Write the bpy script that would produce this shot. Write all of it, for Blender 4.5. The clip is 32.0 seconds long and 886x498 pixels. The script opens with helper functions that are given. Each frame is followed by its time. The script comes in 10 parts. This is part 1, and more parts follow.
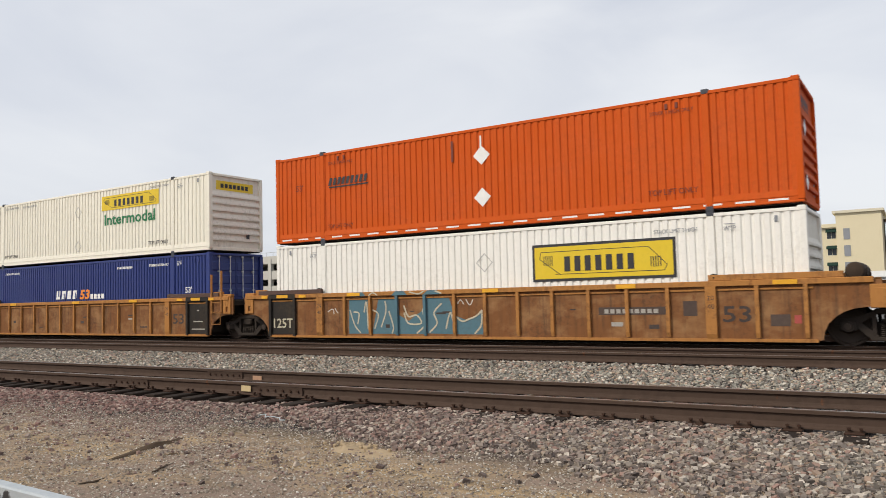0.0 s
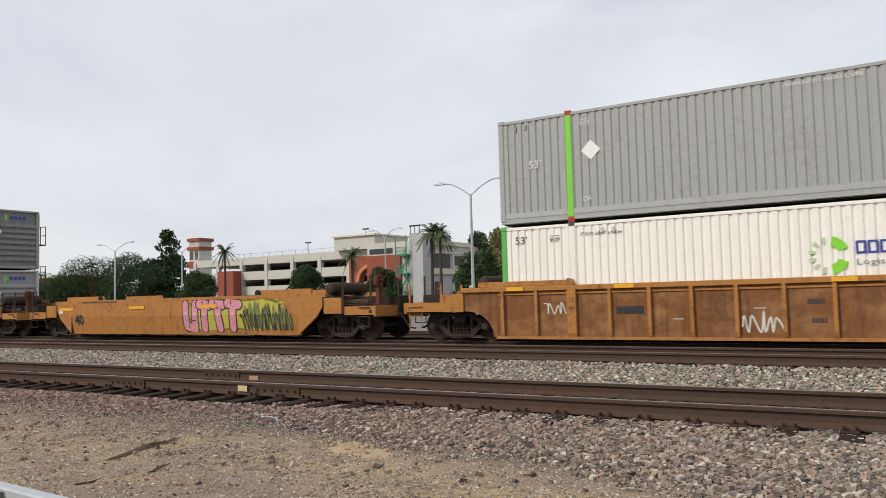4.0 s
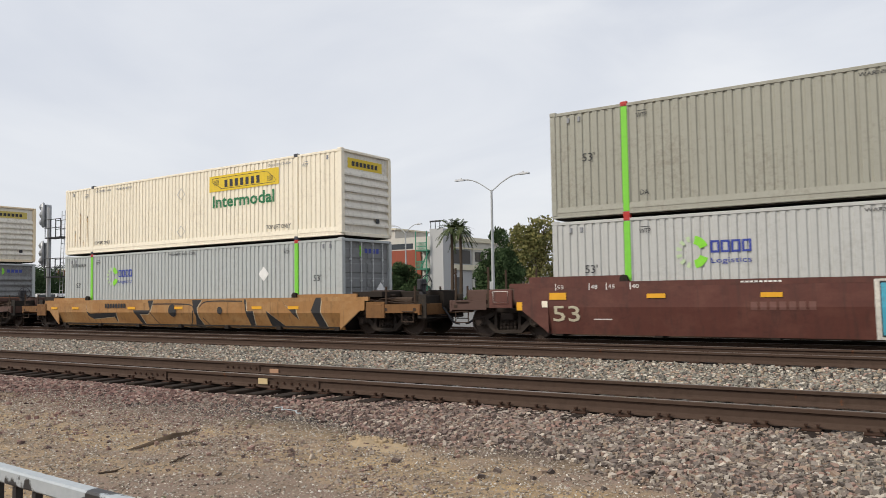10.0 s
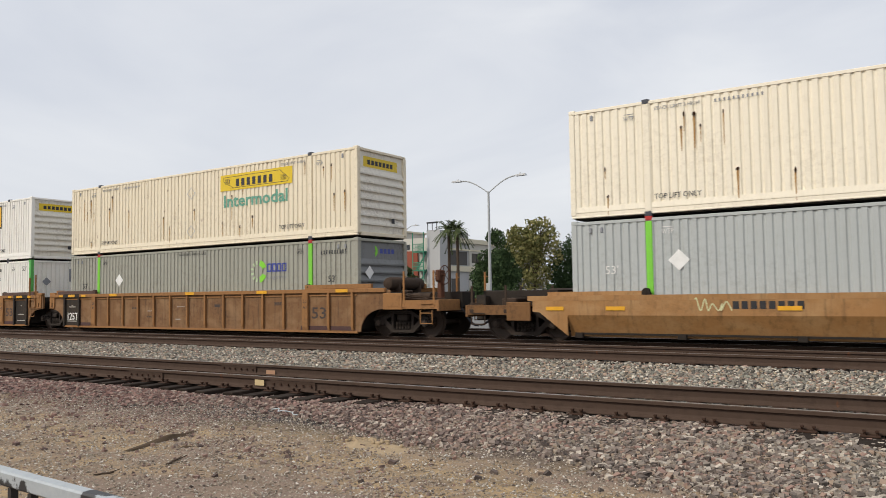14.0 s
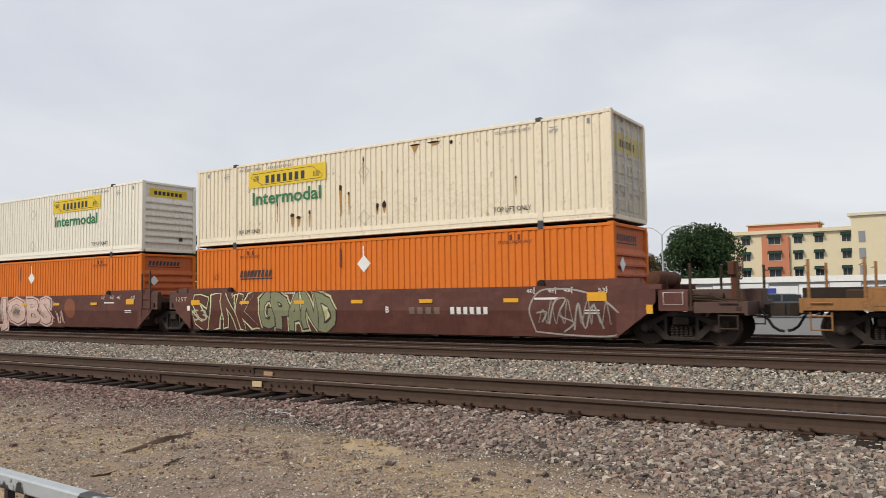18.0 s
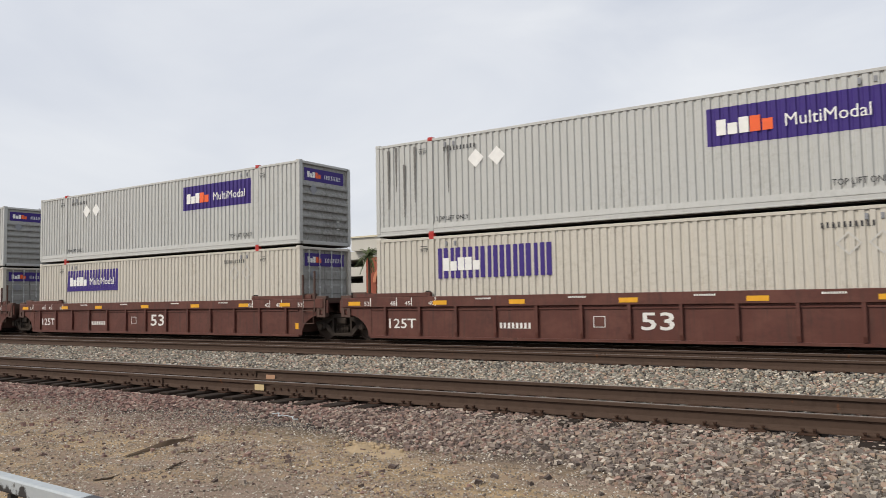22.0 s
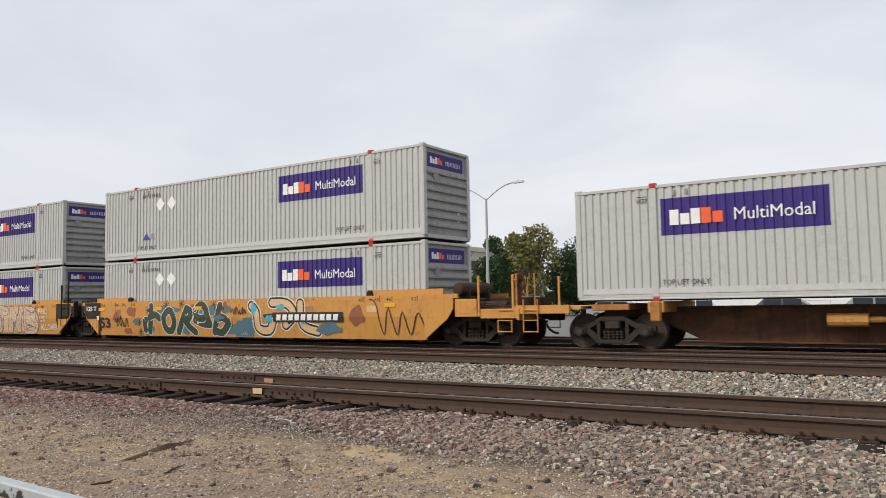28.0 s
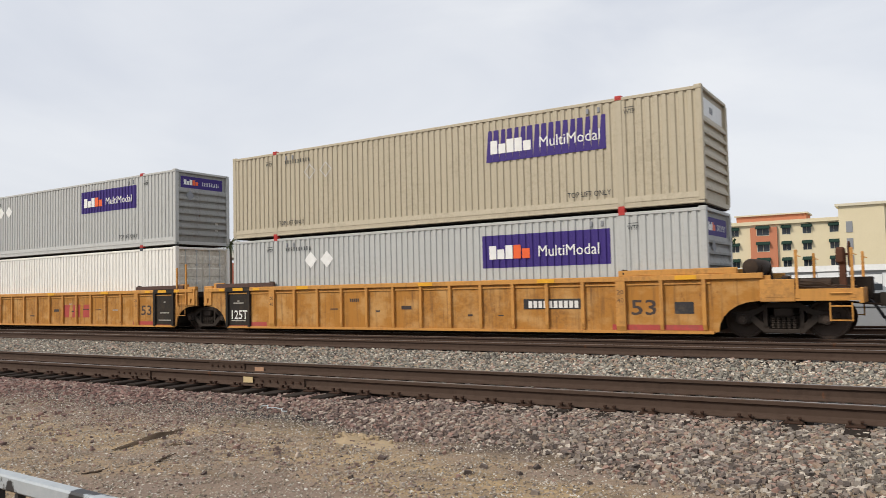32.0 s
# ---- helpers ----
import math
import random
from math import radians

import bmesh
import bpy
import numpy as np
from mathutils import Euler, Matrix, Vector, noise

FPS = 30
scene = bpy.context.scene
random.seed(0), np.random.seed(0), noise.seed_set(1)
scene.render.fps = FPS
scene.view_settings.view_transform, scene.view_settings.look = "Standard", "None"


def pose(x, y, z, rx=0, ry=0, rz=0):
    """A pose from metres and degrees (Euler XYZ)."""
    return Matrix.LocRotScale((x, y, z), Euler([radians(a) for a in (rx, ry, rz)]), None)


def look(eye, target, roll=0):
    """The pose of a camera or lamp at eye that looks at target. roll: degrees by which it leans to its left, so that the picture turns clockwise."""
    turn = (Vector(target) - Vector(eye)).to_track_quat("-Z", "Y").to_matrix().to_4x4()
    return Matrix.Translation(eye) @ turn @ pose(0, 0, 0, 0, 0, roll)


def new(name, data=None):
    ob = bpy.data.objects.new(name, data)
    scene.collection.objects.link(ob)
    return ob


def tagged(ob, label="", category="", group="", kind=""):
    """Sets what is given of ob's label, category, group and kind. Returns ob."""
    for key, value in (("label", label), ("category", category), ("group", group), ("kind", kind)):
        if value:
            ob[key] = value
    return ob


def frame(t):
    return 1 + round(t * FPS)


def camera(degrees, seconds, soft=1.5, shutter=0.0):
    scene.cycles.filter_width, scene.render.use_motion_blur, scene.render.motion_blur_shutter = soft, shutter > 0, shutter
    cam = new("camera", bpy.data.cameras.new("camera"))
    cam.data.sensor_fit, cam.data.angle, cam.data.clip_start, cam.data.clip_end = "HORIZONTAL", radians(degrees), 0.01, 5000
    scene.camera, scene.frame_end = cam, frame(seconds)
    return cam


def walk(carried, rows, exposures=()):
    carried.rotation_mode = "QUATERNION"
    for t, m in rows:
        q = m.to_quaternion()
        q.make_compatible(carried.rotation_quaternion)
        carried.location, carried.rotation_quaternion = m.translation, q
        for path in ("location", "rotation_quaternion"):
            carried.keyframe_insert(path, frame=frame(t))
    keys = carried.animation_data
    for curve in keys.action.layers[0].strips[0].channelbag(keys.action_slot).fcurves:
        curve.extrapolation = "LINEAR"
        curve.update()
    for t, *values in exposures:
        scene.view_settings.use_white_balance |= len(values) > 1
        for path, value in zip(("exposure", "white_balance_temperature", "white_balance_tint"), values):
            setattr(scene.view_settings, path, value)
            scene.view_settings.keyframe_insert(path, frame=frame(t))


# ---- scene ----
cam = camera(60.5, 32.0, soft=0.65, shutter=0.06)
EYE = 1.60          # camera height
# handheld camera: seconds, yaw, pitch, roll
SWAY = (
    (0.0, 32.09, 3.62, 1.44), (0.5, 31.99, 3.35, 1.41), (1.0, 32.01, 3.29, 1.29), (1.5, 32.00, 3.34, 1.27),
    (2.0, 32.12, 3.31, 1.35), (2.5, 32.06, 3.27, 1.25), (3.0, 31.98, 3.37, 1.43), (3.5, 31.84, 3.50, 1.56),
    (5.5, 32.01, 3.93, 1.40), (6.0, 32.34, 4.07, 1.20), (6.5, 32.59, 4.05, 1.06), (7.0, 32.78, 3.99, 0.98),
    (7.5, 32.77, 3.60, 1.21), (8.0, 32.74, 3.50, 1.27), (8.5, 32.77, 3.30, 1.24), (9.0, 32.76, 3.18, 1.27),
    (9.5, 32.97, 3.08, 1.12), (10.0, 33.33, 3.29, 0.88), (10.5, 33.32, 3.30, 0.92), (11.0, 32.98, 3.15, 1.12),
    (11.5, 32.92, 2.97, 1.08), (12.0, 32.85, 2.81, 1.13), (12.5, 32.84, 2.74, 1.18), (13.0, 32.98, 2.92, 1.04),
    (13.5, 33.10, 3.23, 0.88), (15.5, 32.98, 3.64, 0.71), (16.0, 32.87, 3.93, 0.76), (16.5, 33.05, 3.95, 0.80),
    (17.0, 33.05, 3.79, 0.94), (17.5, 33.02, 3.49, 0.89), (18.0, 32.93, 3.50, 0.76), (18.5, 32.91, 3.69, 0.92),
    (19.0, 32.79, 3.73, 0.78), (19.5, 32.67, 3.98, 0.77), (20.0, 32.68, 4.20, 0.86), (20.5, 32.69, 4.12, 0.73),
    (21.0, 32.79, 3.97, 0.82), (21.5, 32.94, 3.77, 0.96), (22.0, 33.08, 3.69, 1.01), (22.5, 33.10, 3.77, 1.14),
    (23.0, 33.03, 4.06, 1.10), (23.5, 33.08, 4.31, 1.00), (24.0, 32.97, 4.02, 1.18), (24.5, 32.95, 3.72, 1.08),
    (26.5, 33.00, 3.82, 1.08), (27.0, 33.13, 4.03, 0.93), (27.5, 33.23, 4.09, 0.90), (28.0, 32.95, 3.94, 1.05),
    (28.5, 32.68, 3.71, 1.35), (29.0, 32.58, 3.53, 1.36), (29.5, 32.38, 3.52, 1.31), (30.0, 31.69, 3.91, 1.44),
    (30.5, 30.39, 3.77, 1.51), (31.0, 31.86, 3.43, 1.60), (31.5, 33.38, 3.10, 1.18), (32.0, 32.23, 3.02, 1.28))
# the clip's own exposure breathes a little: seconds, stops
BREATH = ((0.0, 0.09), (2.0, 0.13), (3.0, 0.10), (6.0, 0.07), (7.0, -0.01), (8.0, 0.09), (9.0, 0.18), (10.0, 0.09), (11.0, 0.06), (12.0, 0.14), (13.0, 0.08), (15.5, 0.01),
          (16.0, -0.01), (17.0, 0.08), (18.0, 0.01), (19.0, 0.12), (21.0, 0.04), (23.0, 0.11), (24.0, 0.08), (27.0, 0.12), (30.0, 0.07), (32.0, 0.10))
walk(cam, [(t, pose(0, 0, EYE, 90 + p, r, y)) for t, y, p, r in SWAY], BREATH)

# the plan, in metres: x along the tracks (the train runs towards +x), y away from the camera
YC = 19.614         # middle of the train's track
RAIL = 0.311        # its rail head
GAUGE = 1.505       # between rail head middles
MID_Y, MID_RAIL = 15.70, 0.39
NEAR_Y, NEAR_RAIL = 9.40, 0.355
TRAIN_WAY = Matrix.Rotation(radians(-0.78), 4, "Z")     # the train's track closes in a little on the camera's side towards +x
NEAR_TURN = 1.0      # degrees by which the near track is turned against the middle one
NEAR_WAY = Matrix.Rotation(radians(NEAR_TURN), 4, "Z")
# how far the train has run, second by second
RUN = (
    (0.0, -0.19), (1.0, 17.57), (2.0, 35.33), (3.0, 53.20), (3.5, 62.10), (5.5, 97.75), (6.0, 106.60), (7.0, 124.45),
    (8.0, 142.32), (9.0, 160.14), (10.0, 177.87), (11.0, 196.01), (12.0, 213.56), (13.0, 231.40), (13.5, 240.31),
    (15.5, 276.10), (16.0, 284.72), (17.0, 302.91), (18.0, 320.42), (19.0, 338.18), (20.0, 356.19), (21.0, 373.69),
    (22.0, 391.48), (23.0, 409.48), (24.0, 426.86), (26.5, 471.19), (27.0, 480.05), (28.0, 497.64), (29.0, 515.41),
    (30.0, 532.87), (31.0, 550.29), (32.0, 568.13))

# ---- light ----
SUN_EL, SUN_AZ = 42.0, 215.0     # degrees; azimuth counted clockwise from +y
world = bpy.data.worlds.new("sky")
scene.world = world
world.use_nodes = True
wn, wl = world.node_tree.nodes, world.node_tree.links
sky = wn.new("ShaderNodeTexSky")
sky.sky_type, sky.sun_disc = "NISHITA", False
sky.sun_elevation, sky.sun_rotation = radians(SUN_EL), radians(SUN_AZ)
sky.air_density, sky.dust_density, sky.ozone_density = 1.0, 3.0, 1.0
skc = wn.new("ShaderNodeVectorMath"); skc.operation = "SCALE"; skc.inputs["Scale"].default_value = 0.10
wl.new(sky.outputs[0], skc.inputs[0])
wtc = wn.new("ShaderNodeTexCoord")
wmap = wn.new("ShaderNodeMapping"); wmap.inputs["Scale"].default_value = (1.0, 1.0, 3.2)
wl.new(wtc.outputs["Generated"], wmap.inputs[0])
wno = wn.new("ShaderNodeTexNoise"); wno.inputs["Scale"].default_value = 1.7; wno.inputs["Detail"].default_value = 5; wno.inputs["Distortion"].default_value = 0.6
wl.new(wmap.outputs[0], wno.inputs["Vector"])
wra = wn.new("ShaderNodeValToRGB")
wra.color_ramp.elements[0].position, wra.color_ramp.elements[0].color = 0.30, (0.64, 0.675, 0.755, 1)
wra.color_ramp.elements[1].position, wra.color_ramp.elements[1].color = 0.68, (0.86, 0.875, 0.905, 1)
wl.new(wno.outputs[0], wra.inputs[0])
wmx = wn.new("ShaderNodeMix"); wmx.data_type = "RGBA"; wmx.inputs[0].default_value = 0.86
wl.new(skc.outputs[0], wmx.inputs[6]); wl.new(wra.outputs[0], wmx.inputs[7])
wl.new(wmx.outputs[2], wn["Background"].inputs[0])
wn["Background"].inputs[1].default_value = 1.0
sun_data = bpy.data.lights.new("sun", "SUN")
sun_data.energy, sun_data.angle, sun_data.color = 2.6, radians(12), (1.0, 0.92, 0.80)
sun = new("sun", sun_data)
_a, _e = radians(SUN_AZ), radians(SUN_EL)
sun.matrix_world = look((0, 0, 0), (-math.sin(_a) * math.cos(_e), -math.cos(_a) * math.cos(_e), -math.sin(_e)))


# ---- materials ----
def nodes_of(name):
    m = bpy.data.materials.new(name)
    m.use_nodes = True
    return m, m.node_tree.nodes, m.node_tree.links, m.node_tree.nodes["Principled BSDF"]


def ramp(n, stops):
    r = n.new("ShaderNodeValToRGB")
    while len(r.color_ramp.elements) < len(stops):
        r.color_ramp.elements.new(0.5)
    for e, (p, c) in zip(r.color_ramp.elements, stops):
        e.position, e.color = p, (c[0], c[1], c[2], 1)
    return r


def noise_node(n, l, vec, scale, detail=4, rough=0.6, stretch=None):
    if stretch:
        mp = n.new("ShaderNodeMapping"); mp.inputs["Scale"].default_value = stretch
        l.new(vec, mp.inputs[0]); vec = mp.outputs[0]
    t = n.new("ShaderNodeTexNoise")
    t.inputs["Scale"].default_value, t.inputs["Detail"].default_value, t.inputs["Roughness"].default_value = scale, detail, rough
    l.new(vec, t.inputs["Vector"])
    return t.outputs[0]


def mixc(n, l, fac, a, b, mode="MIX"):
    m = n.new("ShaderNodeMix"); m.data_type, m.blend_type = "RGBA", mode
    for sock, v in ((m.inputs[0], fac), (m.inputs[6], a), (m.inputs[7], b)):
        if isinstance(v, (int, float)):
            sock.default_value = v
        elif isinstance(v, tuple):
            sock.default_value = (v[0], v[1], v[2], 1)
        else:
            l.new(v, sock)
    return m.outputs[2]


def curve01(n, l, fac, lo, hi, top=1.0):
    m = n.new("ShaderNodeMapRange")
    m.inputs[1].default_value, m.inputs[2].default_value, m.inputs[3].default_value, m.inputs[4].default_value = lo, hi, 0.0, top
    l.new(fac, m.inputs[0])
    return m.outputs[0]


_mats = {}


def paint(name, col, rough=0.5, grime=0.35, grime_col=(0.10, 0.085, 0.07), streak=0.3, rust=0.0, metal=0.0, fade=0.12, bump=0.15, dust=None):
    """Painted steel: faded blotches, rain streaks, grime and rust spots, another patch of them on every object."""
    if name in _mats:
        return _mats[name]
    m, n, l, b = nodes_of(name)
    tc, oi = n.new("ShaderNodeTexCoord"), n.new("ShaderNodeObjectInfo")
    vm = n.new("ShaderNodeVectorMath"); vm.operation = "ADD"
    sc = n.new("ShaderNodeVectorMath"); sc.operation = "SCALE"; sc.inputs["Scale"].default_value = 37.0
    l.new(oi.outputs["Location"], sc.inputs[0])
    cb = n.new("ShaderNodeCombineXYZ"); l.new(oi.outputs["Random"], cb.inputs[0]); l.new(cb.outputs[0], sc.inputs[0])
    l.new(tc.outputs["Object"], vm.inputs[0]); l.new(sc.outputs[0], vm.inputs[1])
    v = vm.outputs[0]
    big = noise_node(n, l, v, 0.55, 3)
    fine = noise_node(n, l, v, 9.0, 5, 0.7)
    lines = noise_node(n, l, v, 1.0, 4, 0.7, (5.5, 5.5, 0.28))
    pale = tuple(min(1.0, c * 1.05 + 0.045 * max(col)) for c in col)
    dark = tuple(c * 0.80 for c in col)
    c = mixc(n, l, curve01(n, l, big, 0.35, 0.7, fade * 3), col, pale)
    c = mixc(n, l, curve01(n, l, fine, 0.45, 0.75, fade * 2), c, dark)
    c = mixc(n, l, curve01(n, l, lines, 0.52, 0.80, streak), c, tuple(0.6 * x + 0.4 * g for x, g in zip(dark, grime_col)))
    gm = n.new("ShaderNodeMath"); gm.operation = "MULTIPLY"
    l.new(big, gm.inputs[0]); l.new(fine, gm.inputs[1])
    c = mixc(n, l, curve01(n, l, gm.outputs[0], 0.26, 0.46, grime), c, grime_col)
    if dust:
        c = mixc(n, l, curve01(n, l, noise_node(n, l, v, 1.25, 5, 0.62, (1.0, 1.0, 1.5)), 0.46, 0.66, 0.75), c, dust)
        c = mixc(n, l, curve01(n, l, noise_node(n, l, v, 1.0, 5, 0.72, (7.0, 7.0, 0.5)), 0.52, 0.70, 0.65), c, grime_col)
    if rust > 0:
        rn = noise_node(n, l, v, 3.1, 6, 0.75, (1, 1, 0.55))
        c = mixc(n, l, curve01(n, l, rn, 0.66 - 0.22 * rust, 0.74 - 0.14 * rust, 0.9), c, mixc(n, l, fine, (0.10, 0.035, 0.014), (0.22, 0.085, 0.035)))
    l.new(c, b.inputs["Base Color"])
    b.inputs["Metallic"].default_value = metal
    b.inputs["Specular IOR Level"].default_value = 0.12 if rough >= 0.65 else 0.4
    l.new(mixc(n, l, fine, (rough - 0.1,) * 3, (min(1, rough + 0.2),) * 3), b.inputs["Roughness"])
    if bump:
        bp = n.new("ShaderNodeBump"); bp.inputs["Strength"].default_value, bp.inputs["Distance"].default_value = bump, 0.01
        l.new(fine, bp.inputs["Height"]); l.new(bp.outputs[0], b.inputs["Normal"])
    _mats[name] = m
    return m


def plain(name, col, rough=0.6, metal=0.0, vary=0.15, scale=6.0):
    if name in _mats:
        return _mats[name]
    m, n, l, b = nodes_of(name)
    tc = n.new("ShaderNodeTexCoord")
    f = noise_node(n, l, tc.outputs["Object"], scale, 5, 0.65)
    l.new(mixc(n, l, f, tuple(c * (1 - vary) for c in col), tuple(min(1, c * (1 + vary)) for c in col)), b.inputs["Base Color"])
    b.inputs["Roughness"].default_value, b.inputs["Metallic"].default_value = rough, metal
    b.inputs["Specular IOR Level"].default_value = 0.12 if rough >= 0.65 else 0.4
    _mats[name] = m
    return m


M_WHITE = paint("white_paint", (0.82, 0.80, 0.745), 0.45, 0.18, (0.36, 0.31, 0.24), 0.30)
M_CREAM = paint("cream_paint", (0.84, 0.775, 0.63), 0.45, 0.22, (0.32, 0.24, 0.15), 0.40)
M_CREAMRUST = paint("rust_spotted_cream_paint", (0.77, 0.69, 0.53), 0.5, 0.30, (0.34, 0.25, 0.14), 0.45, 0.22)
M_BUTTER = paint("butter_cream_paint", (0.83, 0.715, 0.52), 0.45, 0.22, (0.34, 0.25, 0.15), 0.40)
M_PEACH = paint("peach_stained_cream_paint", (0.80, 0.665, 0.455), 0.5, 0.25, (0.40, 0.26, 0.13), 0.5, 0.16)
M_IVORY = paint("ivory_paint", (0.80, 0.765, 0.655), 0.5, 0.20, (0.36, 0.31, 0.24), 0.30)
M_GREY = paint("grey_paint", (0.34, 0.35, 0.345), 0.5, 0.30, (0.16, 0.145, 0.12), 0.30)
M_BLUEGREY = paint("blue_grey_paint", (0.425, 0.45, 0.445), 0.5, 0.28, (0.20, 0.185, 0.16), 0.30)
M_OLIVE = paint("weathered_grey_paint", (0.325, 0.322, 0.272), 0.5, 0.45, (0.15, 0.125, 0.09), 0.45)
M_LGREY = paint("light_grey_paint", (0.465, 0.472, 0.458), 0.5, 0.25, (0.22, 0.20, 0.17), 0.28)
M_TANGREY = paint("yellowed_grey_paint", (0.53, 0.50, 0.44), 0.5, 0.30, (0.22, 0.18, 0.12), 0.35)
M_ORANGE2 = paint("deep_orange_paint", (0.56, 0.090, 0.010), 0.65, 0.20, (0.22, 0.06, 0.03), 0.35)
M_SALMON = paint("chalky_orange_paint", (0.66, 0.125, 0.024), 0.65, 0.25, (0.30, 0.09, 0.05), 0.35)
M_ORANGE = paint("orange_paint", (0.80, 0.115, 0.006), 0.65, 0.20, (0.25, 0.07, 0.03), 0.30)
M_FADED = paint("faded_orange_paint", (0.66, 0.175, 0.025), 0.65, 0.20, (0.30, 0.12, 0.05), 0.30)
M_BLUE = paint("dark_blue_paint", (0.018, 0.035, 0.17), 0.4, 0.20, (0.05, 0.05, 0.08), 0.25)
# white, grey and orange ends: their shade put into the base, besides grime
M_ENDWHITE = paint("grimy_shaded_white_paint", (0.72, 0.685, 0.60), 0.6, 0.45, (0.22, 0.17, 0.12), 0.55, 0.10)
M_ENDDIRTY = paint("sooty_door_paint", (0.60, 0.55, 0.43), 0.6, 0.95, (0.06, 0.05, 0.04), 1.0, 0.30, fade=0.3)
M_ENDGREY = paint("grimy_shaded_grey_paint", (0.20, 0.205, 0.205), 0.6, 0.70, (0.07, 0.065, 0.06), 0.8, 0.08)
M_ENDLIGHT = paint("grimy_shaded_light_grey_paint", (0.29, 0.29, 0.275), 0.6, 0.70, (0.10, 0.09, 0.075), 0.8, 0.08)
M_ENDORANGE = paint("grimy_shaded_orange_paint", (0.50, 0.115, 0.025), 0.6, 0.65, (0.10, 0.05, 0.03), 0.8)
M_GREEN = paint("lime_green_paint", (0.19, 0.58, 0.045), 0.5, 0.15, (0.15, 0.2, 0.08), 0.2)
M_DGREEN = paint("leaf_green_paint", (0.10, 0.42, 0.09), 0.5, 0.15, (0.15, 0.2, 0.08), 0.2)
M_RED = plain("red_casting", (0.42, 0.03, 0.025), 0.5)
M_DARKCAST = plain("dark_casting", (0.05, 0.055, 0.07), 0.55)
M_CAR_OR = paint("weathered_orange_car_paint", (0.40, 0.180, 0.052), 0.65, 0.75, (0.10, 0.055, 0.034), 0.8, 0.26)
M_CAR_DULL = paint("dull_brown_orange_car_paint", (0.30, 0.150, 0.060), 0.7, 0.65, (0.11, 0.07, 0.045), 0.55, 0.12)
M_TAN = paint("tan_weathered_paint", (0.46, 0.405, 0.30), 0.5, 0.35, (0.22, 0.18, 0.12), 0.4)
M_DULL_FIELD = paint("dark_grimy_brown_car_paint", (0.205, 0.110, 0.054), 0.75, 0.70, (0.08, 0.052, 0.036), 0.7, 0.20, dust=(0.285, 0.175, 0.095))
M_YE_FIELD = paint("dark_grimy_yellow_car_paint", (0.42, 0.19, 0.042), 0.7, 0.65, (0.14, 0.075, 0.04), 0.7, 0.18, dust=(0.56, 0.33, 0.13))
M_CAR_FIELD = paint("dark_grimy_orange_car_paint", (0.205, 0.088, 0.034), 0.7, 0.8, (0.07, 0.042, 0.030), 0.9, 0.30, dust=(0.335, 0.185, 0.085))
M_CAR_YE = paint("yellow_car_paint", (0.54, 0.255, 0.055), 0.6, 0.55, (0.17, 0.09, 0.045), 0.65, 0.18)
M_CAR_BR = paint("brown_red_car_paint", (0.096, 0.030, 0.021), 0.55, 0.55, (0.045, 0.024, 0.019), 0.7, dust=(0.135, 0.050, 0.036))
M_CAR_MU = paint("mustard_car_paint", (0.33, 0.165, 0.055), 0.55, 0.45, (0.12, 0.07, 0.03), 0.40, 0.05, dust=(0.40, 0.235, 0.10))
M_CAR_DB = paint("dark_brown_car_paint", (0.085, 0.045, 0.034), 0.6, 0.35, (0.05, 0.035, 0.03), 0.35)
M_BLACK = paint("black_panel_paint", (0.031, 0.027, 0.024), 0.65, 0.5, (0.11, 0.075, 0.045), 0.5)
M_TRUCK = paint("grimy_truck_steel", (0.040, 0.032, 0.027), 0.75, 0.6, (0.080, 0.057, 0.042), 0.3, bump=0.5)
M_WHEEL = paint("wheel_steel", (0.052, 0.034, 0.024), 0.6, 0.4, (0.09, 0.05, 0.03), 0.2)
M_UNDER = plain("underframe_grime", (0.032, 0.026, 0.022), 0.85, 0, 0.35, 4.0)
M_YEL = plain("yellow_reflector", (0.72, 0.36, 0.02), 0.5)
M_CHALK = plain("white_lettering", (0.72, 0.71, 0.68), 0.6)
M_INK = plain("black_lettering", (0.03, 0.03, 0.035), 0.6)


# ---- mesh helpers ----
def box(bm, x0, x1, y0, y1, z0, z1, bevel=0.0):
    vs = [bm.verts.new((x, y, z)) for x in (x0, x1) for y in (y0, y1) for z in (z0, z1)]
    fs = [bm.faces.new([vs[i] for i in q]) for q in ((0, 1, 3, 2), (4, 6, 7, 5), (0, 4, 5, 1), (2, 3, 7, 6), (0, 2, 6, 4), (1, 5, 7, 3))]
    if bevel:
        es = list({e for f in fs for e in f.edges})
        bmesh.ops.bevel(bm, geom=es, offset=bevel, segments=1, affect="EDGES")


def prism(bm, pts, y0, y1, axis="y"):
    """A polygon in x and z, given a thickness along y (or in y and z along x; or in x and y along z)."""
    def at(p, d):
        return {"y": (p[0], d, p[1]), "x": (d, p[0], p[1]), "z": (p[0], p[1], d)}[axis]
    a, b = [bm.verts.new(at(p, y0)) for p in pts], [bm.verts.new(at(p, y1)) for p in pts]
    bm.faces.new(a); bm.faces.new(b[::-1])
    for i in range(len(pts)):
        j = (i + 1) % len(pts)
        bm.faces.new((a[j], a[i], b[i], b[j]))


